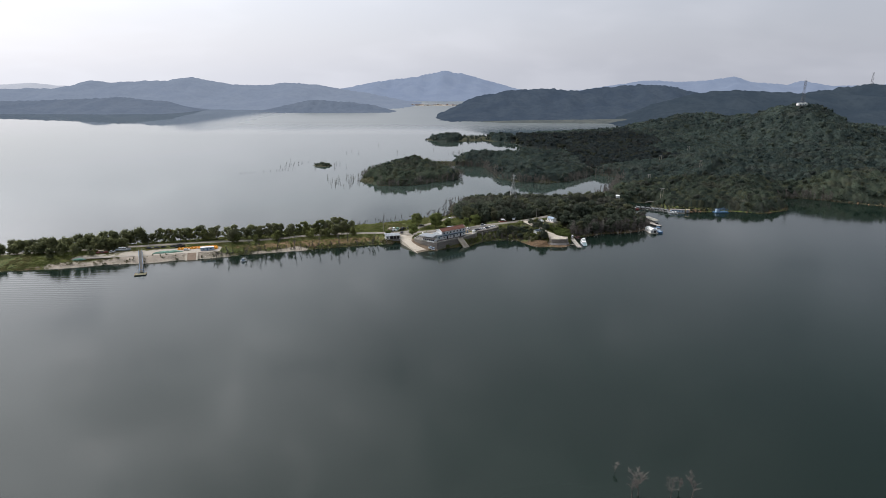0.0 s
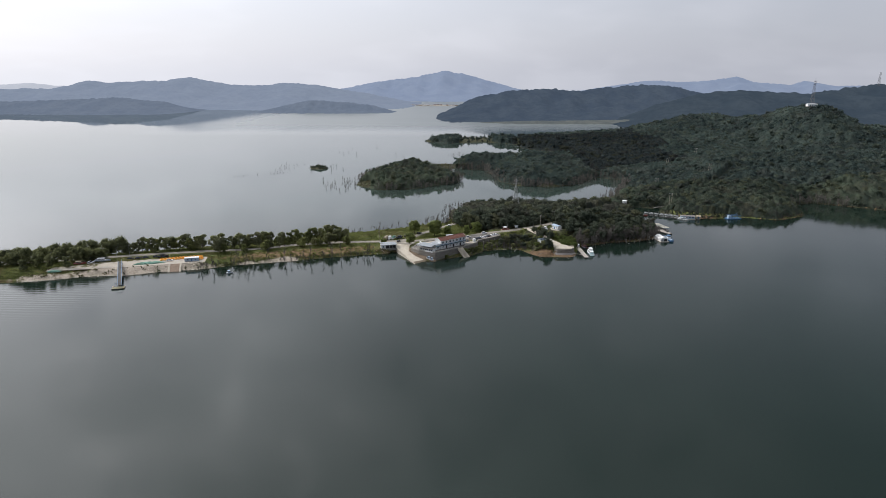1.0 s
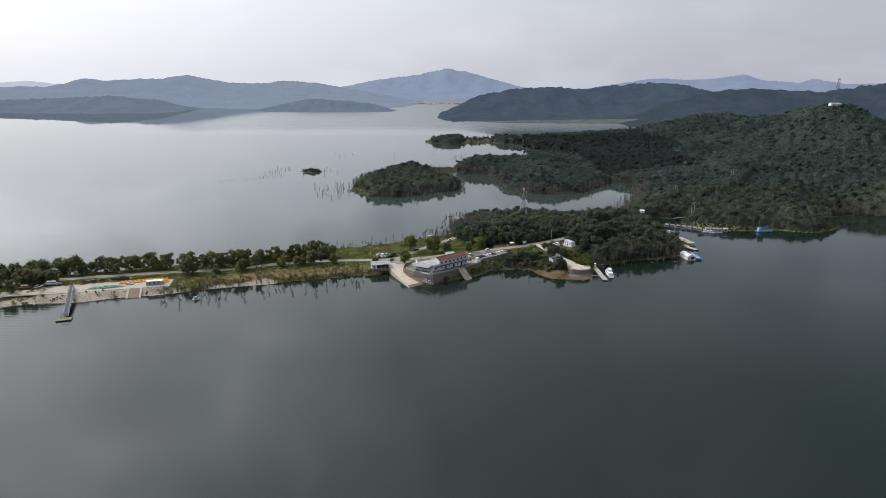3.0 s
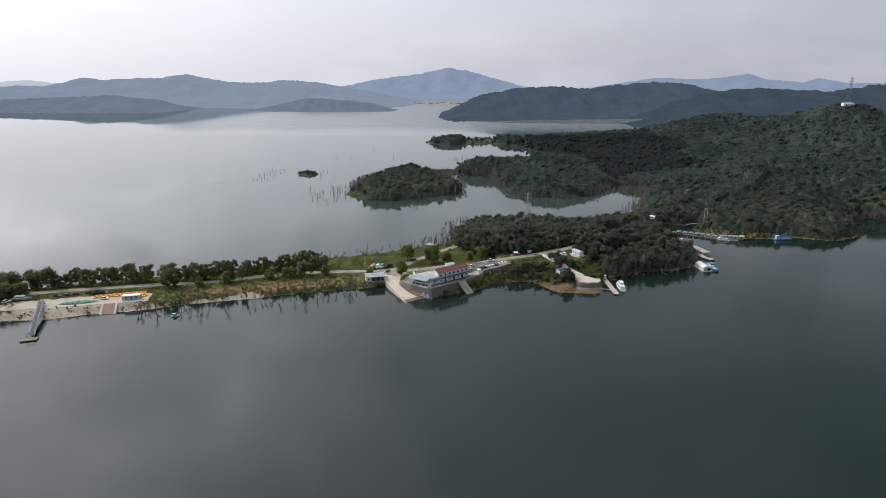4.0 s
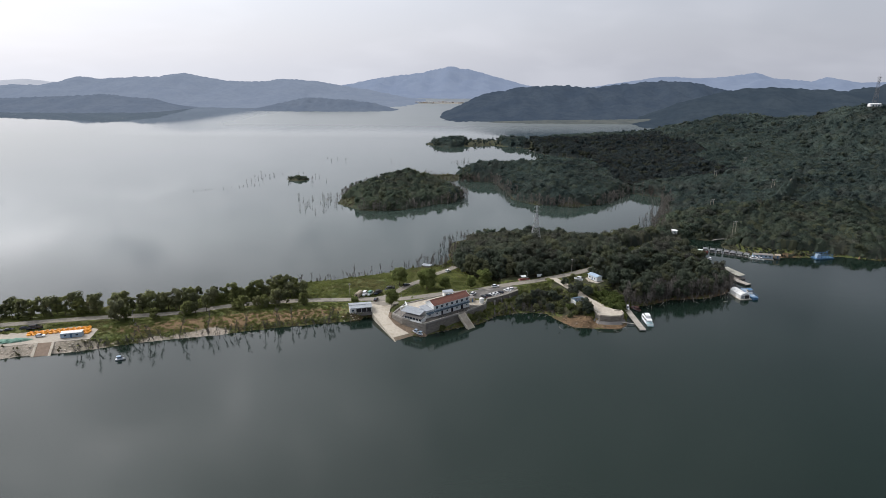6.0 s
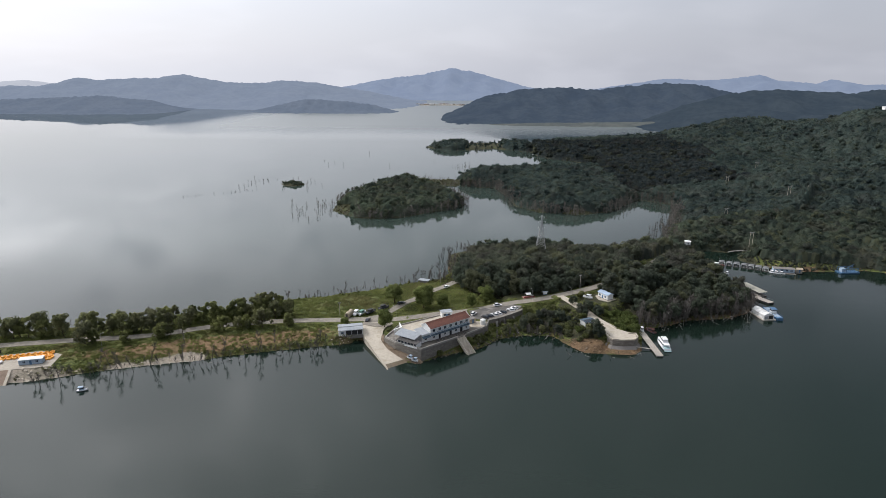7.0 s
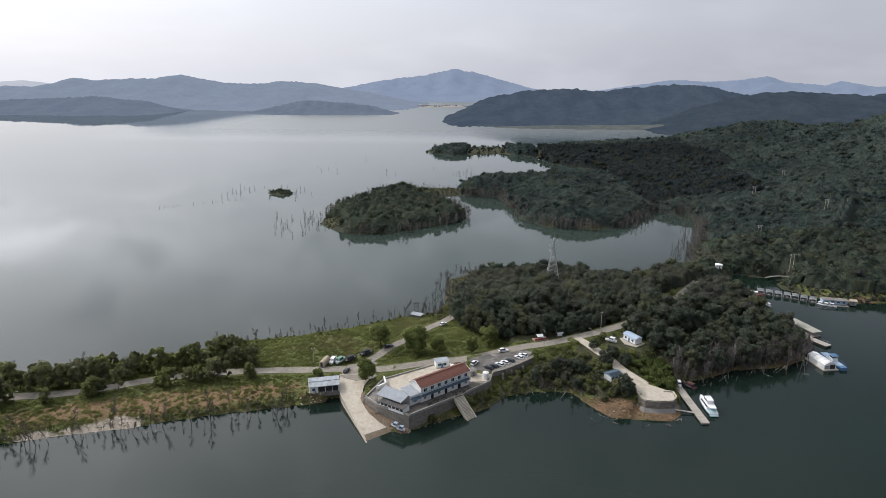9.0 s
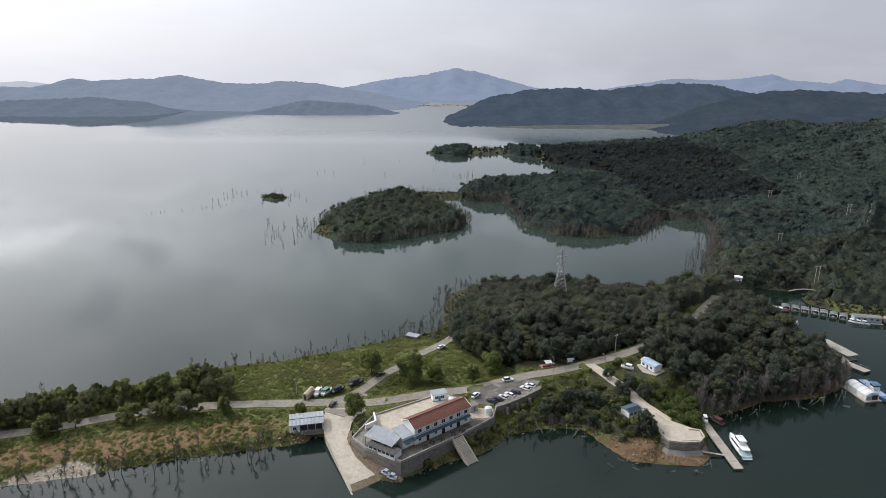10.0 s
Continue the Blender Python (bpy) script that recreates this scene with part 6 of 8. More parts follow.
# ---- small houses ----
def cabin(name, m, length, depth, high, pitch, wall_mat, roof_mat, label, category, windows=(), door=None, gable=True, overhang=0.35, roof_label="", mono=False, end_window=False):
    """A one-storey cabin, front towards -y."""
    t = thing(name, m, label, category)
    part("wall", Mesh().box(0, 0, -0.3, length, depth, high), wall_mat, t)
    part("plinth", Mesh().box(-0.06, -0.06, -0.6, length + 0.06, depth + 0.06, 0.18), M_GREYC, t)
    r = Mesh()
    n = max(6, int(length / 0.5))
    if mono:
        ribs(r, -overhang, length + overhang, -overhang, high, depth + overhang, high + pitch, n)
    else:
        ribs(r, -overhang, length + overhang, -overhang, high - 0.02, depth / 2, high + pitch, n)
        ribs(r, -overhang, length + overhang, depth + overhang, high - 0.02, depth / 2, high + pitch, n)
        g = Mesh()
        for x_ in (0.0, length - 0.12):
            g.loft([[(x_, 0, high), (x_, depth, high), (x_, depth / 2, high + pitch)], [(x_ + 0.12, 0, high), (x_ + 0.12, depth, high), (x_ + 0.12, depth / 2, high + pitch)]])
        part("gable", g, wall_mat, t)
    part("roof", r, roof_mat, t, roof_label)
    for x_, w_, h_ in windows:
        window(t, x_, 0.0, 1.0, w_, h_, M_BLUEW)
    if door is not None:
        part("door", Mesh().box(door - 0.45, -0.08, 0.02, door + 0.45, 0, 2.05), M_BLUE, t, "blue door")
    if end_window:
        part("end_window", Mesh().box(length, depth * 0.3, 1.0, length + 0.06, depth * 0.7, 2.0), M_GLASS, t, "dark window glass")
    return t


def at(x, y, deg, z=None):
    return Matrix.Translation((x, y, terrain_z(x, y) if z is None else z)) @ Matrix.Rotation(radians(deg), 4, "Z")


# boat shed on the shore beside the slipway
shed = thing("boat_shed", at(-68.6, 1.2, 16, 3.25), "long white shed with two grey sheet roofs and an open front", "shed")
part("wall", Mesh().box(0, 0, -0.8, 3.4, 5.5, 2.9).box(3.4, 4.9, -0.8, 11.8, 5.5, 3.1).box(11.5, 0.6, -0.8, 11.8, 4.9, 2.9), M_WHITE, shed)
part("floor_slab", Mesh().box(-0.3, -0.5, -1.6, 12.1, 5.8, -0.05), M_GREYC, shed)
# no real shutter: a dark sheet stands in for the shade inside
part("shutter", Mesh().box(3.4, 0.9, -0.04, 11.5, 1.0, 2.2), M_DARK, shed, "dark panel for the shade in the open front")
part("beam", Mesh().box(3.4, 0.1, 2.5, 11.8, 0.35, 2.85), M_WHITE, shed)
for x_ in (6.2, 9.0, 11.6):
    part("post", Mesh().box(x_, 0.1, -0.04, x_ + 0.16, 0.26, 2.5), M_WHITE, shed)
part("roof", ribs(Mesh(), -0.4, 12.2, -0.5, 2.92, 3.2, 3.35, 26), M_METAL, shed, "grey ribbed sheets")
part("upper_roof", ribs(Mesh(), -0.4, 12.2, 3.1, 3.55, 7.4, 3.15, 26), M_METAL, shed, "grey ribbed sheets")
window(shed, 1.6, 0.0, 1.0, 1.3, 1.1, M_BLUEW)

cabin("guard_hut", at(-18.2, 21.8, 21, 5.95), 5.6, 3.2, 2.9, 0.25, M_WHITE, M_METAL, "small white gatehouse with a flat pale roof", "hut", ((1.5, 1.4, 1.2), (3.9, 1.4, 1.2)), 2.7, mono=True)
cabin("blue_roof_cabin", at(68.6, 53.2, -60, 8.75), 7.8, 4.0, 2.8, 0.75, M_WHITE, M_BLUEW, "white prefabricated cabin with a pale blue roof", "cabin", ((1.6, 1.2, 1.1), (6.0, 1.2, 1.1)), 3.8, end_window=False)
kiosk = cabin("shore_kiosk", at(55.4, 15.0, 30, 5.75), 6.2, 4.2, 2.5, 0.4, M_WHITE, M_CANOPY, "white kiosk with dark blue panels on its roof", "kiosk", ((1.1, 1.2, 1.1), (3.0, 1.2, 1.1), (4.9, 1.2, 1.1)))
for i in range(4):
    part("roof_panel", Mesh().loft([[(0.3 + i * 1.4, 0.0, 2.68), (1.55 + i * 1.4, 0.0, 2.68), (1.55 + i * 1.4, 0.0, 2.74), (0.3 + i * 1.4, 0.0, 2.74)], [(0.3 + i * 1.4, 1.8, 3.08), (1.55 + i * 1.4, 1.8, 3.08), (1.55 + i * 1.4, 1.8, 3.14), (0.3 + i * 1.4, 1.8, 3.14)]]), M_GLASS, kiosk, "dark glossy panel")
cabin("white_hut", at(158.5, 184, -10, terrain_z(158.5, 184) + 1.2), 4.0, 3.0, 2.7, 0.3, M_WHITE, M_WHITE, "small white hut among the trees", "hut", ((2.2, 0.8, 1.0),), mono=True)
cabin("harbour_cabin", at(-204.9, -40.2, 17, 3.4), 9.6, 3.0, 2.5, 0.12, M_BLUEW, M_WHITE, "long pale blue container cabin with a white roof", "cabin", ((2.2, 1.2, 1.0), (7.4, 1.2, 1.0)), 4.8, mono=True, overhang=0.15)
cabin("raft_hut", at(-37.2, 88.5, -22, 2.0), 6.0, 3.0, 2.0, 0.3, M_GREYC, M_METAL, "low grey waterside hut with a sheet roof", "hut", mono=True)

# arched tan trailer
M_TRAILER = at(-69.3, 22.8, -11, 4.15)
tr = thing("arched_trailer", M_TRAILER, "small tan trailer with a rounded roof", "trailer")
arc = [(-1.3, 0.4)] + [(-1.3 * math.cos(a), 1.7 + 1.1 * math.sin(a)) for a in np.linspace(0, math.pi, 9)] + [(1.3, 0.4)]
part("body", Mesh().loft([[(x_, y_, z_) for x_, z_ in arc] for y_ in (0, 6.4)]), M_TAN, tr, smooth=False)
part("door", Mesh().box(-0.5, -0.05, 0.45, 0.5, 0.0, 2.1), M_DARK, tr, "dark doorway")
for x_ in (-1.1, 1.1):
    for y_ in (1.6, 4.8):
        part("wheel", Mesh().tube((x_ - 0.1, y_, 0.32), (x_ + 0.1, y_, 0.32), 0.34, sides=10), M_DARK, tr)


def tank(x, y, z, r, h, label):
    t = thing("water_tank", Matrix.Translation((x, y, z)), label, "tank")
    part("drum", Mesh().tube((0, 0, 0), (0, 0, h), r, sides=16), M_WHITE, t)
    part("cap", Mesh().tube((0, 0, h), (0, 0, h + 0.35 * r), r * 0.98, r * 0.3, 16), M_WHITE, t)
    part("band", Mesh().tube((0, 0, h * 0.5), (0, 0, h * 0.5 + 0.08), r * 1.02, sides=16), M_STEEL, t)


tank(3.3, 14.6, 5.98, 1.35, 2.6, "white round water tank with a domed lid")
tank(-11.2, 21.6, 5.98, 0.95, 2.0, "white round water tank beside the gatehouse")
cabin("brick_store", at(-3.2, 14.6, 41, 5.98), 3.6, 2.6, 2.4, 0.2, M_TAN, M_GREYC, "small tan store by the restaurant's end", "store", (), 1.8, mono=True, overhang=0.2)


# ---- cars ----
def car(label, paint, tall=1.55, length=4.55):
    t = thing("car", Matrix(), label, "car", "parked cars")
    L, W = length / 2, 0.9
    sect = [(-L, 0.45, 0.80), (-L * 0.97, 0.30, 0.95), (-L * 0.5, 0.28, 1.00), (L * 0.35, 0.28, 0.98), (L * 0.9, 0.30, 0.86), (L, 0.42, 0.70)]
    rings = []
    for x_, z0, z1 in sect:
        w_ = W if abs(x_) < L * 0.95 else W * 0.86
        rings.append([(x_, -w_ * 0.94, z0), (x_, w_ * 0.94, z0), (x_, w_, (z0 + z1) / 2), (x_, w_ * 0.92, z1), (x_, -w_ * 0.92, z1), (x_, -w_, (z0 + z1) / 2)])
    body = part("body", Mesh().loft(rings), paint, t)
    cab = [(-L * 0.86, 0.97, 0.80), (-L * 0.66, tall - 0.08, 0.66), (L * 0.05, tall - 0.04, 0.66), (L * 0.44, 0.99, 0.80)]
    part("glasshouse", Mesh().loft([[(cab[0][0], -0.8, 0.96), (cab[0][0], 0.8, 0.96), (cab[1][0], 0.66, cab[1][1]), (cab[1][0], -0.66, cab[1][1])], [(cab[3][0], -0.8, 0.96), (cab[3][0], 0.8, 0.96), (cab[2][0], 0.66, cab[2][1]), (cab[2][0], -0.66, cab[2][1])]]), M_GLASS, t, "dark car windows")
    part("roof", Mesh().box(cab[1][0] - 0.05, -0.67, tall - 0.09, cab[2][0] + 0.08, 0.67, tall, inset=0.08), paint, t)
    for x_ in (-L * 0.62, L * 0.62):
        for y_ in (-0.82, 0.82):
            wh = part("wheel", Mesh().tube((x_, y_ - 0.11, 0.33), (x_, y_ + 0.11, 0.33), 0.33, sides=12), M_DARK, t)
            part("rim", Mesh().tube((x_, y_ - 0.125, 0.33), (x_, y_ + 0.125, 0.33), 0.19, sides=8), M_STEEL, wh)
    for y_ in (-0.62, 0.62):
        part("headlight", Mesh().box(L * 0.93, y_ - 0.2, 0.62, L * 1.005, y_ + 0.2, 0.76), M_STEEL, t)
        part("tail_light", Mesh().box(-L * 1.005, y_ - 0.16, 0.66, -L * 0.95, y_ + 0.16, 0.84), M_RED, t)
    return t


white_car = car("white hatchback parked above the lake wall", M_SILVER)
dark_car = car("dark saloon parked above the lake wall", M_BLACK, 1.48)
suv = car("white off-road car parked by the road", M_SILVER, 1.78, 4.7)
PARK = [(dark_car, 4.6, 22.2, 142), (dark_car, 7.0, 23.8, 141), (white_car, 9.4, 25.6, 143), (white_car, 11.7, 27.5, 140), (dark_car, 14.2, 29.6, 141), (white_car, 18.3, 33.2, 146), (white_car, 20.3, 35.6, 150)]
seen_ = set()
for proto, x_, y_, deg in PARK:
    m_ = at(x_, y_, deg, 6.49)
    if proto.name not in seen_:
        seen_.add(proto.name)
        proto.matrix_basis = m_
    else:
        copy_thing(proto, m_)
suv.matrix_basis = at(11.6, 39.8, 18, 6.49)
copy_thing(suv, at(-1.6, 26.2, 60, 6.49))
copy_thing(dark_car, at(-42.8, 45.2, 38, 4.35))
copy_thing(white_car, at(-18.6, 75.2, 52, 3.95))
for x_, y_, deg in ((-242, -34.2, 20), (-237.4, -32.4, 24), (-231.0, -30.0, 20), (-246.8, -36.2, 15)):
    tagged(copy_thing(dark_car, at(x_, y_, deg, 3.45)), "dark saloon parked in the boatyard")
tagged(copy_thing(white_car, at(-216.5, -38.6, 12, 3.45)), "white car parked beside the orange boats")
tagged(copy_thing(suv, at(-270, -47, 60, 3.5)), "white off-road car parked in the boatyard")
tagged(copy_thing(dark_car, at(-57.4, 19.5, 80, 4.28)), "dark saloon parked beside the boat shed")


# ---- boats ----
def hull_rings(L, W, H, draft=0.25, bow=1.35):
    rings = []
    for k, t in enumerate((0, 0.12, 0.35, 0.6, 0.8, 0.93, 1.0)):
        half = W / 2 * (0.88, 0.97, 1.0, 0.94, 0.70, 0.32, 0.03)[k]
        top = H * (1, 1, 1, 1.04, 1.14, 1.25, bow)[k]
        y = -L / 2 + L * t
        rings.append([(-half * 0.55, y, -draft * (1 - t * t)), (half * 0.55, y, -draft * (1 - t * t)), (half, y, H * 0.45), (half * 1.02, y, top), (half * 0.88, y, top), (half * 0.86, y, top - 0.18), (-half * 0.86, y, top - 0.18), (-half * 0.88, y, top), (-half * 1.02, y, top), (-half, y, H * 0.45)])
    return rings


def motor_boat(name, m, L, W, H, label, hull_mat, cabin_mat, tiers=1, group=""):
    t = thing(name, m, label, "boat", group)
    h = part("hull", Mesh().loft(hull_rings(L, W, H)), hull_mat, t)
    part("rubbing_strake", Mesh().box(-W * 0.5, -L * 0.49, H * 0.62, -W * 0.47, L * 0.12, H * 0.74).box(W * 0.47, -L * 0.49, H * 0.62, W * 0.5, L * 0.12, H * 0.74), M_BLUE, h, "blue strake")
    z = H - 0.1
    y0, y1, w_ = -L * 0.28, L * 0.20, W * 0.40
    for k in range(tiers):
        hh = 1.9 if tiers > 1 else 1.25
        c = part("cabin", Mesh().loft([[(-w_, y0, z), (w_, y0, z), (w_, y1, z), (-w_, y1, z)], [(-w_ * 0.9, y0 + 0.2, z + hh), (w_ * 0.9, y0 + 0.2, z + hh), (w_ * 0.9, y1 - 0.7, z + hh), (-w_ * 0.9, y1 - 0.7, z + hh)]]), cabin_mat, t)
        part("window_band", Mesh().loft([[(-w_ * 0.985, y0 + 0.25, z + hh * 0.42), (w_ * 0.985, y0 + 0.25, z + hh * 0.42), (w_ * 0.985, y1 - 0.2, z + hh * 0.42), (-w_ * 0.985, y1 - 0.2, z + hh * 0.42)], [(-w_ * 0.955, y0 + 0.28, z + hh * 0.76), (w_ * 0.955, y0 + 0.28, z + hh * 0.76), (w_ * 0.955, y1 - 0.42, z + hh * 0.76), (-w_ * 0.955, y1 - 0.42, z + hh * 0.76)]]), M_GLASS, c, "dark band of windows")
        part("cabin_roof", Mesh().box(-w_ * 1.02, y0 - 0.4, z + hh, w_ * 1.02, y1 - 0.5, z + hh + 0.12, inset=0.05), cabin_mat, c)
        z += hh + 0.12
        y0, y1, w_ = y0 + L * 0.07, y1 - L * 0.12, w_ * 0.8
    for s_ in (-1, 1):
        rail = Mesh()
        for k in range(6):
            y = L * (0.12 + 0.062 * k)
            x = s_ * W * (0.46, 0.43, 0.38, 0.31, 0.22, 0.12)[k]
            rail.tube((x, y, H * 1.0), (x, y, H * 1.1 + 0.75), 0.025, sides=4)
            if k:
                rail.tube(last, (x, y, H * 1.1 + 0.75), 0.025, sides=4)
            last = (x, y, H * 1.1 + 0.75)
        part("rail", rail, M_STEEL, t)
    return t


M_AQUA = surface("aqua_deck", (0.36, 0.50, 0.52), (0.31, 0.44, 0.46), 2.0, 0.6, 0.04)
yacht = motor_boat("motor_yacht", at(92.9, 7.9, 2, 0.0) @ Matrix.Scale(0.84, 4), 17.0, 4.6, 1.5, "white two-deck motor yacht moored at the plank jetty", M_SILVER, M_SILVER, 2)
part("aft_deck", Mesh().box(-1.9, -8.2, 1.42, 1.9, -4.6, 1.52), M_AQUA, yacht, "aqua-green aft deck")
part("bathing_platform", Mesh().box(-2.0, -9.6, 0.3, 2.0, -8.3, 0.5), M_AQUA, yacht)
part("mast", Mesh().tube((0, 0.4, 5.4), (0, -0.2, 7.4), 0.06, 0.03), M_STEEL, yacht)
part("radar_arch", Mesh().tube((-1.3, -1.5, 5.4), (-1.0, -1.8, 6.3), 0.06).tube((1.3, -1.5, 5.4), (1.0, -1.8, 6.3), 0.06).tube((-1.0, -1.8, 6.3), (1.0, -1.8, 6.3), 0.06), M_STEEL, yacht)
part("awning", Mesh().box(-1.7, -7.4, 3.35, 1.7, -4.4, 3.45, inset=0.1), M_WHITE, yacht, "white awning over the aft deck")

motor_boat("excursion_boat", at(168.5, 145.0, 250, 0.0), 10.5, 3.4, 1.0, "small excursion boat with a red hull and white cabin", M_RED, M_WHITE)
motor_boat("beached_launch", at(-65.3, 28.6, -8, 4.55), 6.2, 2.2, 0.9, "white motor launch laid up on the grass", M_SILVER, M_SILVER, group="laid-up boats")
motor_boat("beached_launch", at(-62.0, 28.9, -26, 4.55), 6.0, 2.2, 0.9, "white and green motor launch laid up on the grass", M_SILVER, M_NET, group="laid-up boats")
motor_boat("covered_boat", at(-57.6, 30.6, -40, 4.55), 6.4, 2.3, 0.9, "dark covered boat on the roadside", M_BLACK, M_DARK, group="laid-up boats")
motor_boat("covered_boat", at(-51.5, 37.0, -50, 4.55), 6.8, 2.4, 1.0, "dark covered boat on the roadside", M_BLACK, M_DARK, group="laid-up boats")
motor_boat("cabin_cruiser", at(-264.0, -42.4, -80, 3.9), 11.0, 3.2, 1.0, "white cabin cruiser with a grey hull on the hard standing", surface("grey_hull", (0.36, 0.39, 0.42), (0.30, 0.33, 0.36), 2, 0.4, 0.02), M_SILVER)
motor_boat("beached_launch", at(62.4, 50.8, 60, 8.5), 5.4, 2.0, 0.8, "white launch laid up among weeds by the cabin", M_SILVER, M_SILVER, group="laid-up boats")
motor_boat("covered_boat", at(-225.4, -30.2, -70, 3.9), 7.4, 2.5, 1.0, "dark covered boat laid up in the boatyard", M_BLACK, M_DARK, group="laid-up boats")
motor_boat("red_launch", at(-276.0, -50.0, -76, 3.9), 8.0, 2.4, 0.8, "faded red launch laid up in the boatyard", M_RED, M_TAN)
for m_ in (at(200.6, 130.6, 215, 0.0), at(203.2, 129.2, 222, 0.0), at(205.8, 128.4, 218, 0.0)):
    motor_boat("dinghy", m_, 4.6, 1.7, 0.6, "small white launch moored at the marina", M_SILVER, M_SILVER, group="marina launches")
motor_boat("harbour_dinghy", at(-166.8, -54.0, -70, 0.0), 4.4, 1.8, 0.6, "small white and blue boat afloat off the shore", M_SILVER, M_BLUEW)
motor_boat("rusty_boat", at(91.2, 24.6, 35, 0.0), 6.5, 2.4, 0.8, "old red rusty boat moored against the jetty", M_RUST, M_RUST)
motor_boat("rowing_boat", at(168.6, 127.0, 30, 0.0), 3.8, 1.5, 0.5, "small white rowing boat under the trees", M_SILVER, M_SILVER)
motor_boat("white_launch", at(86.6, 23.5, 176, 0.9), 4.6, 1.6, 0.6, "slim white launch lying on the jetty", M_SILVER, M_SILVER)

# orange pedal boats in a row
def pedal_boat():
    t = thing("pedal_boat", Matrix(), "bright orange plastic pedal boat drawn up in a row", "boat", "orange boats")
    part("hull", Mesh().loft([[(x_ - w_, y_, 0.0), (x_ + w_, y_, 0.0), (x_ + w_ * 1.15, y_, h_), (x_ - w_ * 1.15, y_, h_)] for x_, y_, w_, h_ in ((0, -1.6, 0.55, 0.5), (0, -0.6, 0.75, 0.6), (0, 0.9, 0.72, 0.62), (0, 1.7, 0.25, 0.75))]), M_ORANGE, t)
    part("seat", Mesh().box(-0.6, -0.5, 0.6, 0.6, 0.0, 0.72).box(-0.6, -0.62, 0.6, 0.6, -0.5, 1.15), M_ORANGE, t)
    part("cowl", Mesh().box(-0.5, 0.7, 0.6, 0.5, 1.3, 0.95, inset=0.15), M_ORANGE, t)
    return t


pb = pedal_boat()
for k in range(15):
    f_ = k / 11
    x_, y_ = -223.5 + 25.0 * f_, -36.4 + 8.8 * f_
    if k > 11:
        x_, y_ = -199.4 + 1.7 * (k - 12), -33.5 + 0.9 * (k - 12)
    m_ = at(x_, y_, 14 + 6 * math.sin(k * 2.1), 3.4) @ Matrix.Scale(1.25, 4)
    if k == 0:
        pb.matrix_basis = m_
    else:
        copy_thing(pb, Matrix()).matrix_basis = m_

# ---- jetties, pontoons and boathouses ----
jetty = thing("plank_jetty", at(85.6, 26.2, -86.3, 0.0), "long floating jetty of weathered pale planks", "jetty")
part("float", Mesh().box(0.2, -1.3, -0.3, 32.0, 1.3, 0.62), M_GREYC, jetty, "dark pontoon floats")
plank = Mesh().box(0, -1.55, 0, 0.52, 1.55, 0.09, inset=0.01).mesh("plank", M_WOOD)
rp = random.Random(3)
for k in range(58):
    ob = part("plank", plank, M_WOOD, jetty)
    ob.location = (0.1 + 0.555 * k, rp.uniform(-0.06, 0.06), 0.63)
for k in range(6):
    for s_ in (-1.6, 1.6):
        part("mooring_post", Mesh().tube((1.5 + k * 6, s_, -0.8), (1.5 + k * 6, s_, 1.25), 0.09), M_STEEL, jetty)
part("edge_rail", Mesh().box(0, 1.5, 0.72, 32.2, 1.62, 0.9).box(0, -1.62, 0.72, 32.2, -1.5, 0.9), M_WOOD, jetty)
part("gangplank", Mesh().loft([[(24, -1.5, 0.65), (24.9, -1.5, 0.65), (24.9, -1.5, 0.75), (24, -1.5, 0.75)], [(22.6, -8.5, 1.1), (23.5, -8.5, 1.1), (23.5, -8.5, 1.2), (22.6, -8.5, 1.2)]]), M_WOOD, jetty)


def barge(name, m, L, W, H, deck, label, rails=True):
    t = thing(name, m, label, "pontoon")
    part("hull", Mesh().box(-L / 2, -W / 2, -0.4, L / 2, W / 2, H, inset=-0.1), M_DARK, t, "dark steel hull")
    part("deck", Mesh().box(-L / 2 - 0.15, -W / 2 - 0.15, H, L / 2 + 0.15, W / 2 + 0.15, H + 0.14), deck, t)
    if rails:
        for s_ in (-1, 1):
            r = Mesh()
            for k in range(int(L / 2.5) + 1):
                r.tube((-L / 2 + k * 2.5, s_ * W / 2, H + 0.1), (-L / 2 + k * 2.5, s_ * W / 2, H + 1.05), 0.03, sides=4)
            r.tube((-L / 2, s_ * W / 2, H + 1.05), (L / 2, s_ * W / 2, H + 1.05), 0.03, sides=4)
            part("handrail", r, M_STEEL, t)
    return t


b1 = barge("landing_barge", at(170.5, 90.5, -74, 0.0), 18, 5.5, 0.5, M_WOOD, "moored landing barge with a pale flat roof")
for k in range(5):
    for s_ in (-2.4, 2.4):
        part("roof_post", Mesh().tube((-8.2 + k * 4.1, s_, 0.6), (-8.2 + k * 4.1, s_, 2.9), 0.06), M_STEEL, b1)
part("flat_roof", ribs(Mesh(), -9.2, 9.2, -3.0, 2.9, 3.0, 3.05, 30), surface("pale_sheet_roof", (0.38, 0.37, 0.31), (0.30, 0.29, 0.245), 0.8, 0.8, 0.05), b1, "pale cream flat roof")
barge("work_barge", at(165.4, 84.0, -62, 0.0), 32, 4.0, 0.9, M_WOOD, "long moored barge with a weathered plank deck")

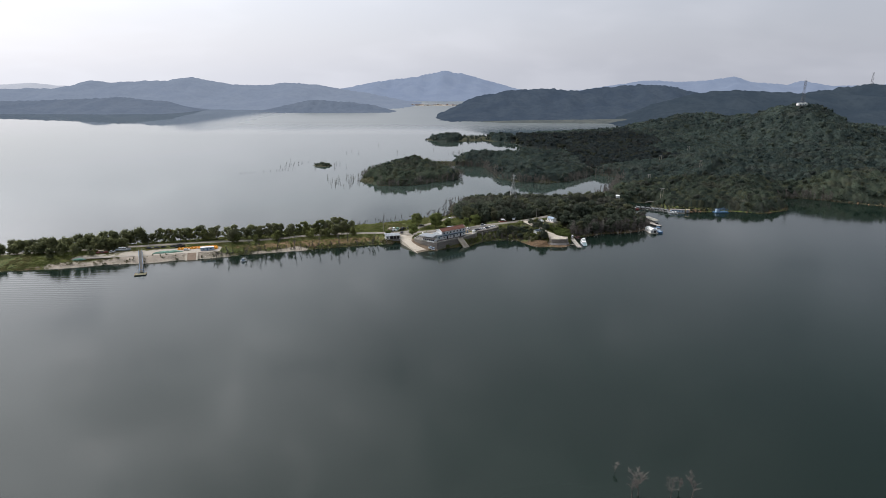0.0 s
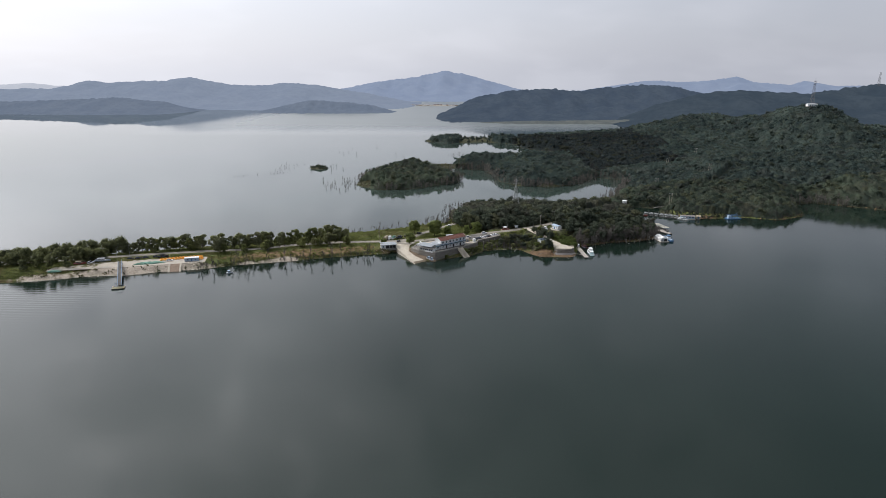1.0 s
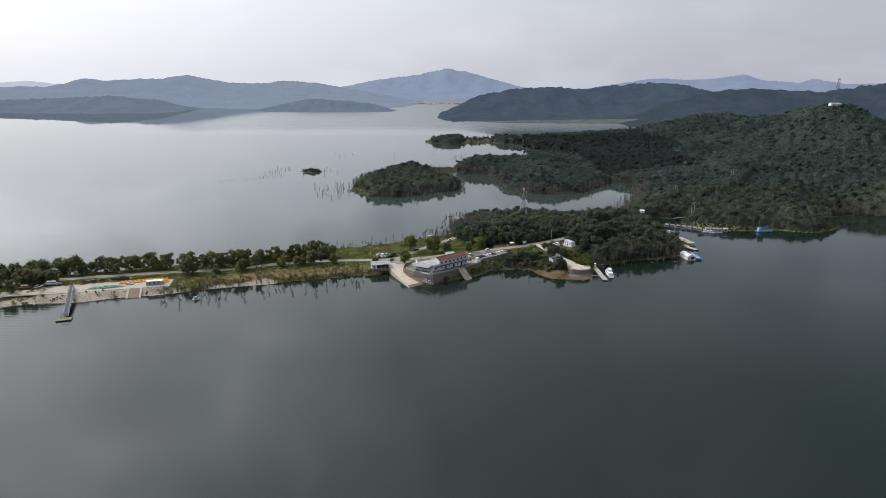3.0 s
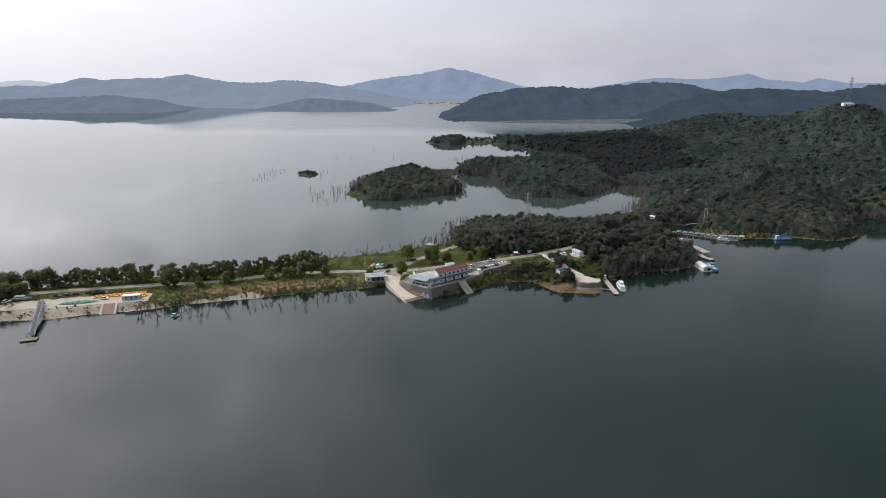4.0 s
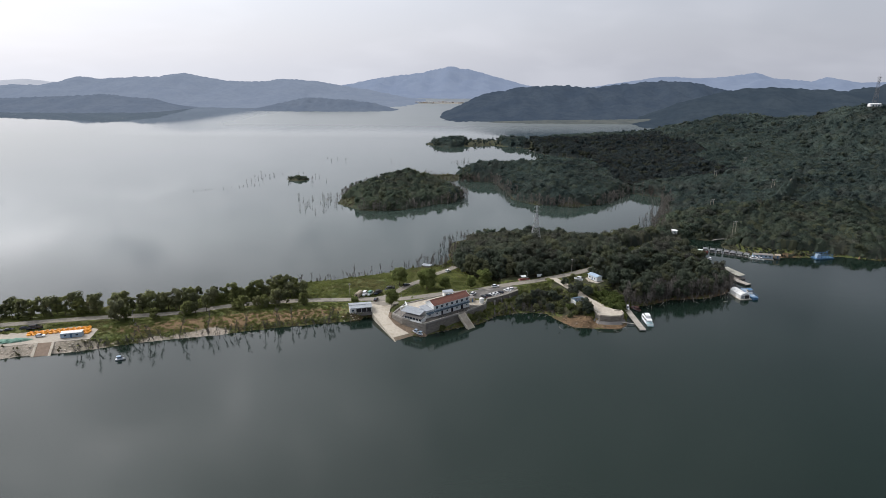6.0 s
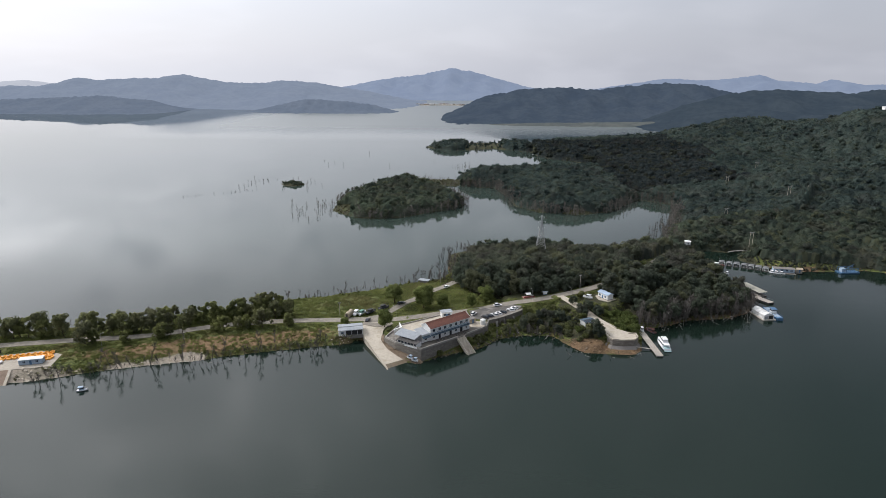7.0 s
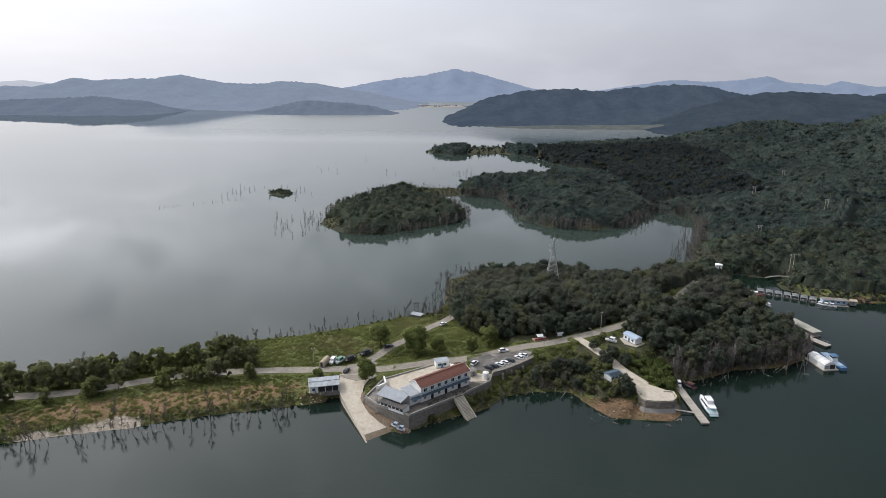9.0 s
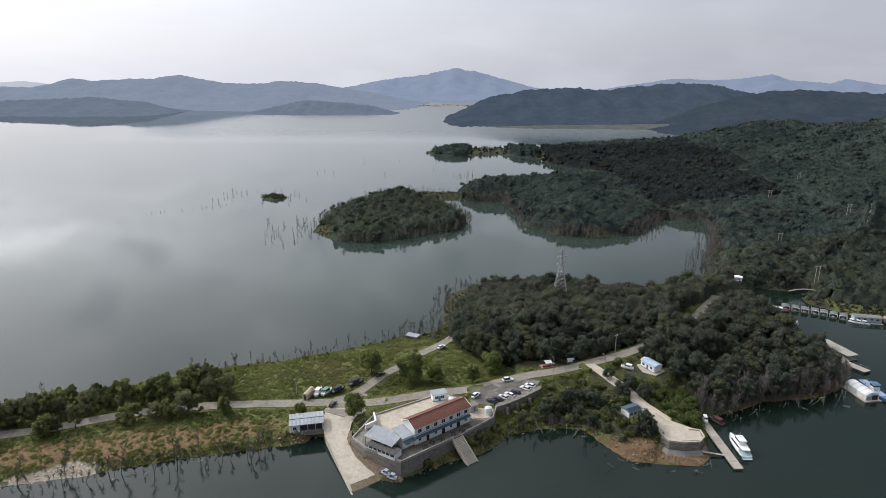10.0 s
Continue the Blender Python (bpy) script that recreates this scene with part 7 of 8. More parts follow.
bh = thing("floating_boathouse", at(159.4, 50.4, -80, 0.0) @ Matrix.Scale(0.86, 4), "white floating boathouse with a curved sheet roof", "boathouse")
part("pontoon", Mesh().box(-7.8, -4.3, -0.4, 7.8, 4.3, 0.55), M_WOOD, bh, "weathered pontoon deck")
tent = [(-3.4, 0.5)] + [(-3.4 + 6.8 * t_, 3.1 + 1.5 * math.sin(t_ * math.pi)) for t_ in np.linspace(0, 1, 9)] + [(3.4, 0.5)]
part("shell", Mesh().loft([[(x_, y_, z_) for y_, z_ in tent] for x_ in (-6.8, -3.4, 0, 3.4, 6.6)]), M_WHITE, bh)
# dark sheet stands in for the shade behind the open doorway
part("doorway", Mesh().box(6.6, -0.2, 0.58, 6.66, 2.8, 3.0), M_DARK, bh, "dark open doorway")
part("end_panel", Mesh().box(6.6, -2.9, 0.58, 6.72, -0.5, 2.6), M_METAL, bh)
for k in range(5):
    part("roof_rib", Mesh().loft([[(x_, y_ * 1.012, z_ + 0.05) for y_, z_ in tent[1:-1]] + [(x_, 0, 3.0)] for x_ in (-6.2 + k * 3.0, -6.0 + k * 3.0)]), M_STEEL, bh)

slide = thing("blue_ferry", at(166.4, 53.4, -89, 0.0) @ Matrix.Scale(1.06, 4), "blue and white work ferry moored beside the boathouse", "boat")
part("hull", Mesh().loft([[(x_, -1.7 * w_, -0.2), (x_, 1.7 * w_, -0.2), (x_, 1.9 * w_, 0.9 + r_), (x_, -1.9 * w_, 0.9 + r_)] for x_, w_, r_ in ((-8, 0.9, 0.1), (-5, 1, 0), (4, 1, 0), (7, 0.9, 0.2), (8.5, 0.7, 0.5))]), M_BLUE, slide)
part("deck", Mesh().box(-7.6, -1.5, 0.92, 6.8, 1.5, 1.0), M_BLUEW, slide)
wh = part("wheelhouse", Mesh().box(-1.5, -1.2, 1.0, 1.4, 1.2, 3.3, inset=0.12), M_WHITE, slide)
part("wheelhouse_roof", Mesh().box(-1.8, -1.4, 3.3, 1.7, 1.4, 3.45, inset=0.1), M_BLUE, wh)
part("window_band", Mesh().box(-1.42, -1.16, 2.2, 1.32, 1.16, 2.9, inset=-0.02), M_GLASS, wh)
for s_ in (-1.6, 1.6):
    r = Mesh().tube((-7.5, s_, 1.9), (7.0, s_, 1.9), 0.05, sides=4)
    for k in range(8):
        r.tube((-7.5 + k * 2.07, s_, 0.95), (-7.5 + k * 2.07, s_, 1.9), 0.05, sides=4)
    part("rail", r, M_BLUE, slide, "blue painted rail")

frame_boat = thing("blue_workboat", at(252.2, 135.0, 10, 0.0) @ Matrix.Scale(1.15, 4), "bright blue steel work platform moored at the bank", "boat")
part("hull", Mesh().box(-6, -2.4, -0.3, 6, 2.4, 0.7, inset=-0.2), M_BLUE, frame_boat)
for s_ in (-2.2, 2.2):
    r = Mesh()
    for k in range(5):
        r.tube((-5 + k * 2.5, s_, 0.7), (-5 + k * 2.5, s_, 3.2), 0.12, sides=5)
        if k:
            r.tube((-7.5 + k * 2.5, s_, 0.7), (-5 + k * 2.5, s_, 3.2), 0.09, sides=5)
    r.tube((-5, s_, 3.2), (5, s_, 3.2), 0.14, sides=5)
    part("side_truss", r, M_BLUE, frame_boat)
part("boom", Mesh().tube((-3, 0, 1), (3.5, 0, 5.0), 0.22, 0.12), M_BLUE, frame_boat)
part("deck_house", Mesh().box(-4.6, -1.2, 0.7, -2.0, 1.2, 2.9, inset=0.1), M_BLUEW, frame_boat)


M_SHELTER = surface("weathered_canopy", (0.17, 0.175, 0.18), (0.11, 0.115, 0.12), 1.2, 0.8, 0.05)


# marina: a curved row of covered berths
def berth():
    t = thing("boat_berth", Matrix(), "grey arched boat shelter with a white front on a pontoon", "boat shelter", "row of boat shelters")
    part("pontoon", Mesh().box(-1.9, -2.8, -0.3, 1.9, 2.8, 0.4), M_GREYC, t)
    arc_ = [(-1.85 + 3.7 * k / 8, 2.15 + 0.35 * math.sin(math.pi * k / 8)) for k in range(9)]
    part("canopy", Mesh().loft([[(x_, y_, z_) for x_, z_ in arc_ + [(x_, z_ - 0.12) for x_, z_ in arc_[::-1]]] for y_ in (-2.7, 2.5)]), M_SHELTER, t, "weathered grey canopy with a pale front edge")
    part("valance", Mesh().loft([[(x_, y_, z_ + 0.04) for x_, z_ in arc_ + [(x_, z_ - 0.38) for x_, z_ in arc_[::-1]]] for y_ in (-2.82, -2.72)]), M_WHITE, t)
    # back and open sides are filled with dark sheets for the shade inside
    part("back_panel", Mesh().box(-1.7, 1.9, 0.42, 1.7, 2.0, 2.1), M_DARK, t, "dark panel for the shade inside the shelter")
    for s_ in (-1.78, 1.78):
        part("side_curtain", Mesh().box(s_ - 0.04, -1.9, 0.5, s_ + 0.04, 2.3, 2.15), M_DARK, t, "dark panel for the shade in the open side")
        part("post", Mesh().box(s_ - 0.16, -2.75, 0.4, s_ + 0.16, -2.5, 2.2), M_WHITE, t)
        part("mooring_pole", Mesh().tube((s_ * 1.05, 2.6, -0.8), (s_ * 1.05, 2.6, 3.6), 0.07), M_STEEL, t)
    part("moored_hull", Mesh().loft([[(-0.8 * k_, y_, 0.0), (0.8 * k_, y_, 0.0), (1.0 * k_, y_, 0.75), (-1.0 * k_, y_, 0.75)] for y_, k_ in ((1.6, 1), (-1.4, 1), (-2.6, 0.35))]), M_SILVER, t, "white boat inside")
    return t


berths = [(173.7, 149.2, -20), (178.0, 147.0, -22), (182.3, 145.0, -24), (186.8, 143.0, -26), (190.6, 140.9, -28), (194.5, 138.6, -28), (198.4, 136.0, -30)]
bt = berth()
for k, (x_, y_, deg) in enumerate(berths):
    if k:
        copy_thing(bt, at(x_, y_, deg, 0.0))
    else:
        bt.matrix_basis = at(x_, y_, deg, 0.0)
club = cabin("marina_clubhouse", at(201.5, 131.2, -10, 0.55), 13.0, 4.5, 2.5, 0.5, M_BLUEW, M_GREYC, "floating marina clubhouse with pale blue walls and a grey roof", "building", ((2.0, 1.5, 1.1), (5.0, 1.5, 1.1), (8.2, 1.5, 1.1), (11.0, 1.5, 1.1)), None)
part("pontoon", Mesh().box(-0.8, -1.6, -0.9, 13.6, 5.2, -0.25), M_WOOD, club, "weathered pontoon deck")
cabin("brown_hut", at(216.0, 129.5, -12, 0.9), 3.4, 3.0, 2.2, 0.8, M_WOOD, M_TAN, "small brown wooden hut on the bank", "hut", (), 1.7)
solid("footbridge", Mesh().loft([[(x_, y_ - 0.8, z_), (x_, y_ + 0.8, z_), (x_, y_ + 0.8, z_ + 0.2), (x_, y_ - 0.8, z_ + 0.2)] for x_, y_, z_ in ((188, 176, 1.2), (192, 176.3, 2.1), (197, 176.6, 2.4), (202, 176.9, 2.1), (206.5, 177.2, 1.2))]), M_GREYC, "small arched grey footbridge over the inlet", "footbridge")

# the boatyard's gangway and landing pontoon
GX0, GY0, GZ0, GX1, GY1, GZ1 = -247.4, -48.6, 5.3, -227.0, -86.0, 1.0
gl = math.sqrt((GX1 - GX0) ** 2 + (GY1 - GY0) ** 2 + (GZ1 - GZ0) ** 2)
gm = Matrix.Translation((GX0, GY0, GZ0)) @ Matrix.Rotation(math.atan2(GY1 - GY0, GX1 - GX0), 4, "Z") @ Matrix.Rotation(-math.asin((GZ1 - GZ0) / gl), 4, "Y")
M_TRUSS = surface("faded_blue_steel", (0.19, 0.28, 0.39), (0.15, 0.22, 0.31), 1.5, 0.5, 0.05)
gang = thing("gangway", gm, "blue steel truss gangway down to a landing pontoon", "gangway")
part("walkway", Mesh().box(0, -1.0, 0, gl, 1.0, 0.14), M_PARK, gang, "dark grey chequered deck")
part("trestle", Mesh().tube((1.0, -1.1, 0.0), (0.6, -1.5, -2.6), 0.14).tube((1.0, 1.1, 0.0), (0.6, 1.5, -2.6), 0.14).tube((0.8, -1.3, -1.2), (0.8, 1.3, -1.2), 0.1), M_BLUE, gang, "blue steel trestle on the quay")
for s_ in (-1.15, 1.15):
    tb = Mesh().box(0, s_ - 0.09, -0.05, gl, s_ + 0.09, 0.18).box(0, s_ - 0.09, 1.5, gl, s_ + 0.09, 1.68)
    n_ = int(gl / 2.2)
    for k in range(n_ + 1):
        x_ = gl * k / n_
        tb.box(x_ - 0.06, s_ - 0.06, 0.18, x_ + 0.06, s_ + 0.06, 1.5)
        if k:
            a_, b_ = ((x_ - gl / n_, s_, 0.15), (x_, s_, 1.55)) if k % 2 else ((x_ - gl / n_, s_, 1.55), (x_, s_, 0.15))
            tb.tube(a_, b_, 0.05, sides=4)
    part("truss", tb, M_TRUSS, gang, "blue truss side")
pont = thing("landing_pontoon", at(-226.2, -89.0, 20, 0.0) @ Matrix.Scale(0.84, 4), "floating landing pontoon with a yellow and black edge", "pontoon")
part("float", Mesh().box(-4.4, -2.6, -0.4, 4.4, 2.6, 0.6), M_DARK, pont, "black floats")
part("deck", Mesh().box(-4.4, -2.6, 0.6, 4.4, 2.6, 0.72), surface("yellow_worn_deck", (0.20, 0.185, 0.10), (0.13, 0.12, 0.08), 2, 0.8, 0.1), pont)
part("gantry", Mesh().tube((-1.8, 1.6, 0.7), (-1.8, 1.6, 4.0), 0.14).tube((1.8, 1.6, 0.7), (1.8, 1.6, 4.0), 0.14).tube((-1.8, 1.6, 4.0), (1.8, 1.6, 4.0), 0.14), M_BLUE, pont, "blue gantry at the gangway's foot")
for x_ in (-4.1, 4.1):
    for y_ in (-2.3, 2.3):
        part("bollard", Mesh().tube((x_, y_, 0.72), (x_, y_, 1.15), 0.14), M_ORANGE, pont)

# boatyard ground
solid("pavement_yard", Mesh().prism([(-290, -66), (-262, -59.5), (-236, -53.5), (-219, -48), (-190.5, -39.6), (-193.5, -27.5), (-205, -24.8), (-226, -33), (-245, -38), (-262, -44), (-290, -58)], 3.0, 3.42), M_YARD, "worn pale concrete boatyard on the causeway", "pavement", kind="structure")
mb = Mesh().loft([[(x_ - 3.0, y_, z_ - 0.3), (x_ + 3.0, y_ + 1.6, z_ - 0.3), (x_ + 3.0, y_ + 1.6, z_), (x_ - 3.0, y_, z_)] for x_, y_, z_ in ((-209.5, -46, 3.45), (-206.6, -54.5, -0.4))])
solid("launching_slip", mb, surface("brown_slip", (0.26, 0.19, 0.14), (0.2, 0.15, 0.11), 1.0, 0.9, 0.2), "brown stone launching slip between pale kerbs", "boat ramp", kind="structure")
for s_ in (-3.6, 3.6):
    mb = Mesh().loft([[(x_ + s_ - 0.6, y_ + s_ * 0.27, z_ - 0.6), (x_ + s_ + 0.6, y_ + s_ * 0.27 + 0.3, z_ - 0.6), (x_ + s_ + 0.6, y_ + s_ * 0.27 + 0.3, z_ + 0.25), (x_ + s_ - 0.6, y_ + s_ * 0.27, z_ + 0.25)] for x_, y_, z_ in ((-209.5, -45.2, 3.45), (-206.6, -53.7, -0.4))])
    solid("trim_slip_kerb", mb, M_CONC, "pale concrete kerb beside the launching slip", "kerb", kind="structure")


def heap(name, m, L, W, H, material, label, category, seed, n=26):
    """A long soft heap with a lumpy top."""
    rng = random.Random(seed)
    rings = []
    for i in range(n):
        t = i / (n - 1)
        e = math.sin(math.pi * min(0.98, max(0.02, t))) ** 0.5
        ring = []
        for j in range(9):
            a = math.pi * j / 8
            k_ = e * rng.uniform(0.75, 1.15)
            ring.append((-L / 2 + L * t, -W / 2 * math.cos(a) * k_, H * math.sin(a) * k_))
        rings.append(ring)
    ob = solid(name, Mesh().loft(rings), material, label, category)
    ob.matrix_world = m
    return ob


yard_fence = thing("quay_fence", Matrix(), "thin steel fence along the edge of the boatyard", "fence")
for k in range(27):
    f_ = k / 26
    part("fence_post", Mesh().tube((-289 + 41 * f_, -65.4 + 9.2 * f_, 3.3), (-289 + 41 * f_, -65.4 + 9.2 * f_, 4.55), 0.06, sides=5), M_STEEL, yard_fence)
for z_ in (3.95, 4.5):
    part("fence_rail", Mesh().tube((-289, -65.4, z_), (-248, -56.2, z_), 0.04, sides=4), M_STEEL, yard_fence)
heap("net_pile", at(-228.0, -45.2, 19, 3.35), 21, 4.2, 1.5, M_NET, "long pile of green fishing net on the quay", "netting", 5)
heap("net_pile", at(-284.0, -66.0, 10, 3.0), 9, 3.0, 1.2, M_NET, "heap of green fishing net by the water", "netting", 6)


# ---- the concrete landing on the east side ----
LAND = [(45.5, 54.5, 49.5, 55.5, 7.86), (54.5, 37.5, 59.5, 39.5, 7.05), (60.2, 25.0, 65.2, 27.0, 5.85), (64.0, 14.0, 71.2, 16.0, 4.95), (65.6, 6.5, 79.8, 10.5, 4.5), (67.0, 3.2, 79.0, 4.6, 4.5)]
mb = Mesh().loft([[(x1, y1, z_ - 0.6), (x1, y1, z_), (x0, y0, z_), (x0, y0, z_ - 0.6)] for x0, y0, x1, y1, z_ in LAND])
solid("landing_ramp", mb, M_CONC, "pale concrete ramp running down to a landing place", "ramp", kind="structure")
edge = [(64.6, 12.0), (65.4, 6.4), (67.0, 3.1), (72, 2.3), (77.5, 3.2), (80.0, 6.5), (79.9, 10.6), (76.0, 11.0)]
solid("wall_landing", Mesh().prism([(65.0, 6.0), (66.9, 2.9), (72, 2.1), (77.7, 3.0), (80.2, 6.4), (80.0, 11), (72, 14), (65, 13)], -1.2, 4.2), M_STONE, "curved grey stone wall under the landing place", "retaining wall", kind="structure")
low_wall("wall_landing_parapet", edge, 0.4, 0.65, M_CONC, "low pale parapet round the landing place", 4.35)
low_wall("wall_ramp_edge", [(71.3, 16.2), (65.3, 27.2), (59.7, 39.6)], 0.35, 0.5, M_CONC, "low pale kerb wall along the ramp", 5.0)
solid("wall_cabin_foundation", Mesh().prism([(68.2, 47.6), (72.6, 44.5), (77.3, 48.6), (72.4, 56.2), (67.5, 53.9)], 4.0, 8.45), M_STONE, "dark stone foundation under the cabin platform", "retaining wall", kind="structure")
cabin_slab = Mesh().prism([(68.0, 47.5), (72.6, 44.2), (77.6, 48.5), (72.5, 56.5), (67.2, 54)], 8.4, 8.72)
solid("pavement_cabin", cabin_slab, M_YARD, "pale concrete platform under the blue-roofed cabin", "pavement", kind="structure")

# roadside stall, board, lamps and poles
stall = thing("roadside_stall", at(29.5, 53.8, 20, 7.1) @ Matrix.Scale(0.8, 4), "roadside stall with a white awning and red counters", "stall")
part("counter", Mesh().box(-4, -1.6, 0, 4, -0.9, 0.95), M_RED, stall, "faded red counter")
part("platform", Mesh().box(-4.4, -2.0, -0.3, 4.4, 2.0, 0.06), surface("pink_paving", (0.45, 0.27, 0.24), (0.38, 0.22, 0.2), 1.5, 0.9, 0.1), stall)
part("awning", Mesh().loft([[(x_, -2.0, 2.3), (x_, 0, 3.3), (x_, 2.0, 2.3), (x_, 0, 3.15)] for x_ in (-2.6, 1.4)]), M_WHITE, stall, "white canvas awning")
for x_ in (-2.5, 1.3):
    for y_ in (-1.8, 1.8):
        part("pole", Mesh().tube((x_, y_, 0), (x_, y_, 2.35), 0.04), M_STEEL, stall)
for x_ in (2.3, 3.4):
    part("crate", Mesh().box(x_ - 0.45, 0, 0.06, x_ + 0.45, 0.8, 0.9, inset=0.03), M_WHITE, stall)
board = thing("notice_board", at(39.0, 55.5, 16), "small dark notice board with a pitched roof", "notice board")
part("panel", Mesh().box(-1.3, -0.06, 0.8, 1.3, 0.06, 2.3), M_BLUE, board)
part("sheet", Mesh().box(-1.1, -0.09, 1.0, 1.1, -0.06, 2.1), M_WHITE, board, "pale notice sheet")
part("hood", Mesh().loft([[(x_, -0.7, 2.35), (x_, 0, 2.8), (x_, 0.7, 2.35), (x_, 0, 2.68)] for x_ in (-1.6, 1.6)]), M_METAL, board)
for x_ in (-1.3, 1.3):
    part("leg", Mesh().box(x_ - 0.06, -0.06, -0.3, x_ + 0.06, 0.06, 2.35), M_WOOD, board)


def street_lamp(x, y, z=None, deg=0, tall=6.5):
    t = thing("street_lamp", at(x, y, deg, z), "slim grey street lamp beside the road", "street lamp", "street lamps")
    part("pole", Mesh().tube((0, 0, -0.3), (0, 0, tall), 0.09, 0.05, 8), M_STEEL, t)
    part("arm", Mesh().tube((0, 0, tall - 0.1), (1.3, 0, tall + 0.25), 0.04), M_STEEL, t)
    part("lamp_head", Mesh().box(1.1, -0.13, tall + 0.18, 1.75, 0.13, tall + 0.32, inset=0.04), M_STEEL, t)
    part("base", Mesh().tube((0, 0, -0.2), (0, 0, 0.25), 0.2, 0.14, 8), M_STEEL, t)


for x_, y_, deg in ((53.0, 50.8, 120), (-257.0, -36.0, 20), (-250.5, -30.5, 20), (-43, 24.5, 200), (31, 47.5, 110), (-180, -18, 20)):
    street_lamp(x_, y_, None, deg, 8.5 if x_ < -240 else 6.5)


def power_pole(x, y, double=True, tall=12.0, deg=0):
    t = thing("power_pole", at(x, y, deg), "twin-legged concrete power pole with cross arms" if double else "single wooden utility pole", "power pole", "power poles")
    for s_ in ((-1.3, 1.3) if double else (0,)):
        part("leg", Mesh().tube((s_, 0, -0.5), (s_, 0, tall), 0.17, 0.11, 8), M_CONC if double else M_WOOD, t)
    reach = 2.3 if double else 0.8
    part("cross_arm", Mesh().box(-reach, -0.09, tall - 0.6, reach, 0.09, tall - 0.42), M_STEEL, t)
    if double:
        part("brace", Mesh().tube((-1.3, 0, tall - 2.6), (1.3, 0, tall - 0.8), 0.06).tube((1.3, 0, tall - 2.6), (-1.3, 0, tall - 0.8), 0.06), M_STEEL, t)
    for x_ in ((-2.1, 0, 2.1) if double else (-0.65, 0.65)):
        part("insulator", Mesh().tube((x_, 0, tall - 0.42), (x_, 0, tall - 0.1), 0.08), M_WHITE, t)


for x_, y_, deg in ((207.5, 184, 15), (208, 238, 15), (290, 305, 10), (262, 380, 10), (330, 470, 10)):
    power_pole(x_, y_, deg=deg, tall=14.0)
power_pole(60.5, 66.5, False, 8.5, 30)
power_pole(-74, 27, False, 8.0, 10)
power_pole(-23, 86, False, 8.0, 40)


def lattice_mast(name, x, y, z, tall, foot, head_, bays, label, rod=0.10, metal=None):
    metal = metal or M_STEEL
    t = thing(name, Matrix.Translation((x, y, z)), label, "tower")
    cs = [(-1, -1), (1, -1), (1, 1), (-1, 1)]

    def w_(h):
        return (foot + (head_ - foot) * min(1, h / (tall * 0.82))) / 2

    for sx_, sy_ in cs:
        part("leg", Mesh().tube((sx_ * w_(0), sy_ * w_(0), -1), (sx_ * w_(tall * 0.82), sy_ * w_(tall * 0.82), tall * 0.82), rod * 1.4, rod, 5).tube((sx_ * w_(tall * 0.82), sy_ * w_(tall * 0.82), tall * 0.82), (sx_ * head_ / 2, sy_ * head_ / 2, tall), rod, rod * 0.8, 5), metal, t)
    for k in range(4):
        a, b = cs[k], cs[(k + 1) % 4]
        for i in range(bays):
            h0, h1 = tall * i / bays, tall * (i + 1) / bays
            p0, p1 = (a[0] * w_(h0), a[1] * w_(h0), h0), (b[0] * w_(h1), b[1] * w_(h1), h1)
            q0, q1 = (b[0] * w_(h0), b[1] * w_(h0), h0), (a[0] * w_(h1), a[1] * w_(h1), h1)
            for e0, e1 in ((p0, p1), (q0, q1), (q1, p1)):
                part("brace", Mesh().tube(e0, e1, rod, sides=4), metal, t)
    for k, h in enumerate((tall * 0.97, tall * 0.86)):
        part("platform", Mesh().box(-head_ * 0.9, -head_ * 0.9, h, head_ * 0.9, head_ * 0.9, h + 0.12), metal, t)
    part("antenna", Mesh().tube((0, 0, tall), (0, 0, tall + tall * 0.10), 0.06, 0.03), metal, t)
    for a_ in range(3):
        part("aerial_panel", Mesh().box(-0.15, -0.06, tall * 0.9, 0.15, 0.06, tall * 0.9 + 1.8).mesh("aerial_panel", M_WHITE), M_WHITE, t).location = (head_ * 0.8 * math.cos(a_ * 2.1), head_ * 0.8 * math.sin(a_ * 2.1), 0)
    return t


lattice_mast("lattice_tower", 43.5, 134, terrain_z(43.5, 134), 36.0 - terrain_z(43.5, 134) + 1, 9.0, 0.9, 12, "grey steel lattice tower rising from the wooded knoll")
pylon = bpy.data.objects["lattice_tower"]
h_ = 36.0 - terrain_z(43.5, 134) + 1
for k, (z_, reach) in enumerate(((h_ * 0.97, 1.8), (h_ * 0.86, 2.6), (h_ * 0.74, 2.2))):
    arm = part("cross_arm", Mesh().tube((-reach, 0, z_), (reach, 0, z_), 0.10, sides=4).tube((-reach, 0, z_), (0, 0, z_ + 0.9), 0.07, sides=4).tube((reach, 0, z_), (0, 0, z_ + 0.9), 0.07, sides=4), M_STEEL, pylon)
    for s_ in (-1, 1):
        part("insulator", Mesh().tube((s_ * reach * 0.96, 0, z_), (s_ * reach * 0.96, 0, z_ - 1.0), 0.09, sides=5), M_WHITE, arm)
zt = terrain_z(577, 643)
lattice_mast("radio_mast", 577, 643, zt + 4, 44.0, 6.0, 2.6, 9, "tall steel radio mast on the hilltop", 0.08, M_DARKSTEEL)
cabin("hilltop_station", at(566, 634, 0, zt + 6), 16.0, 7.0, 4.0, 0.4, M_WHITE, M_WHITE, "white transmitter station on the hilltop", "building", ((4, 2, 1.5), (8, 2, 1.5), (12, 2, 1.5)), mono=True)
lattice_mast("far_mast", 1208, 1490, 105, 40.0, 6.0, 3.0, 4, "distant steel mast on the hill ridge", 0.10, M_DARKSTEEL)

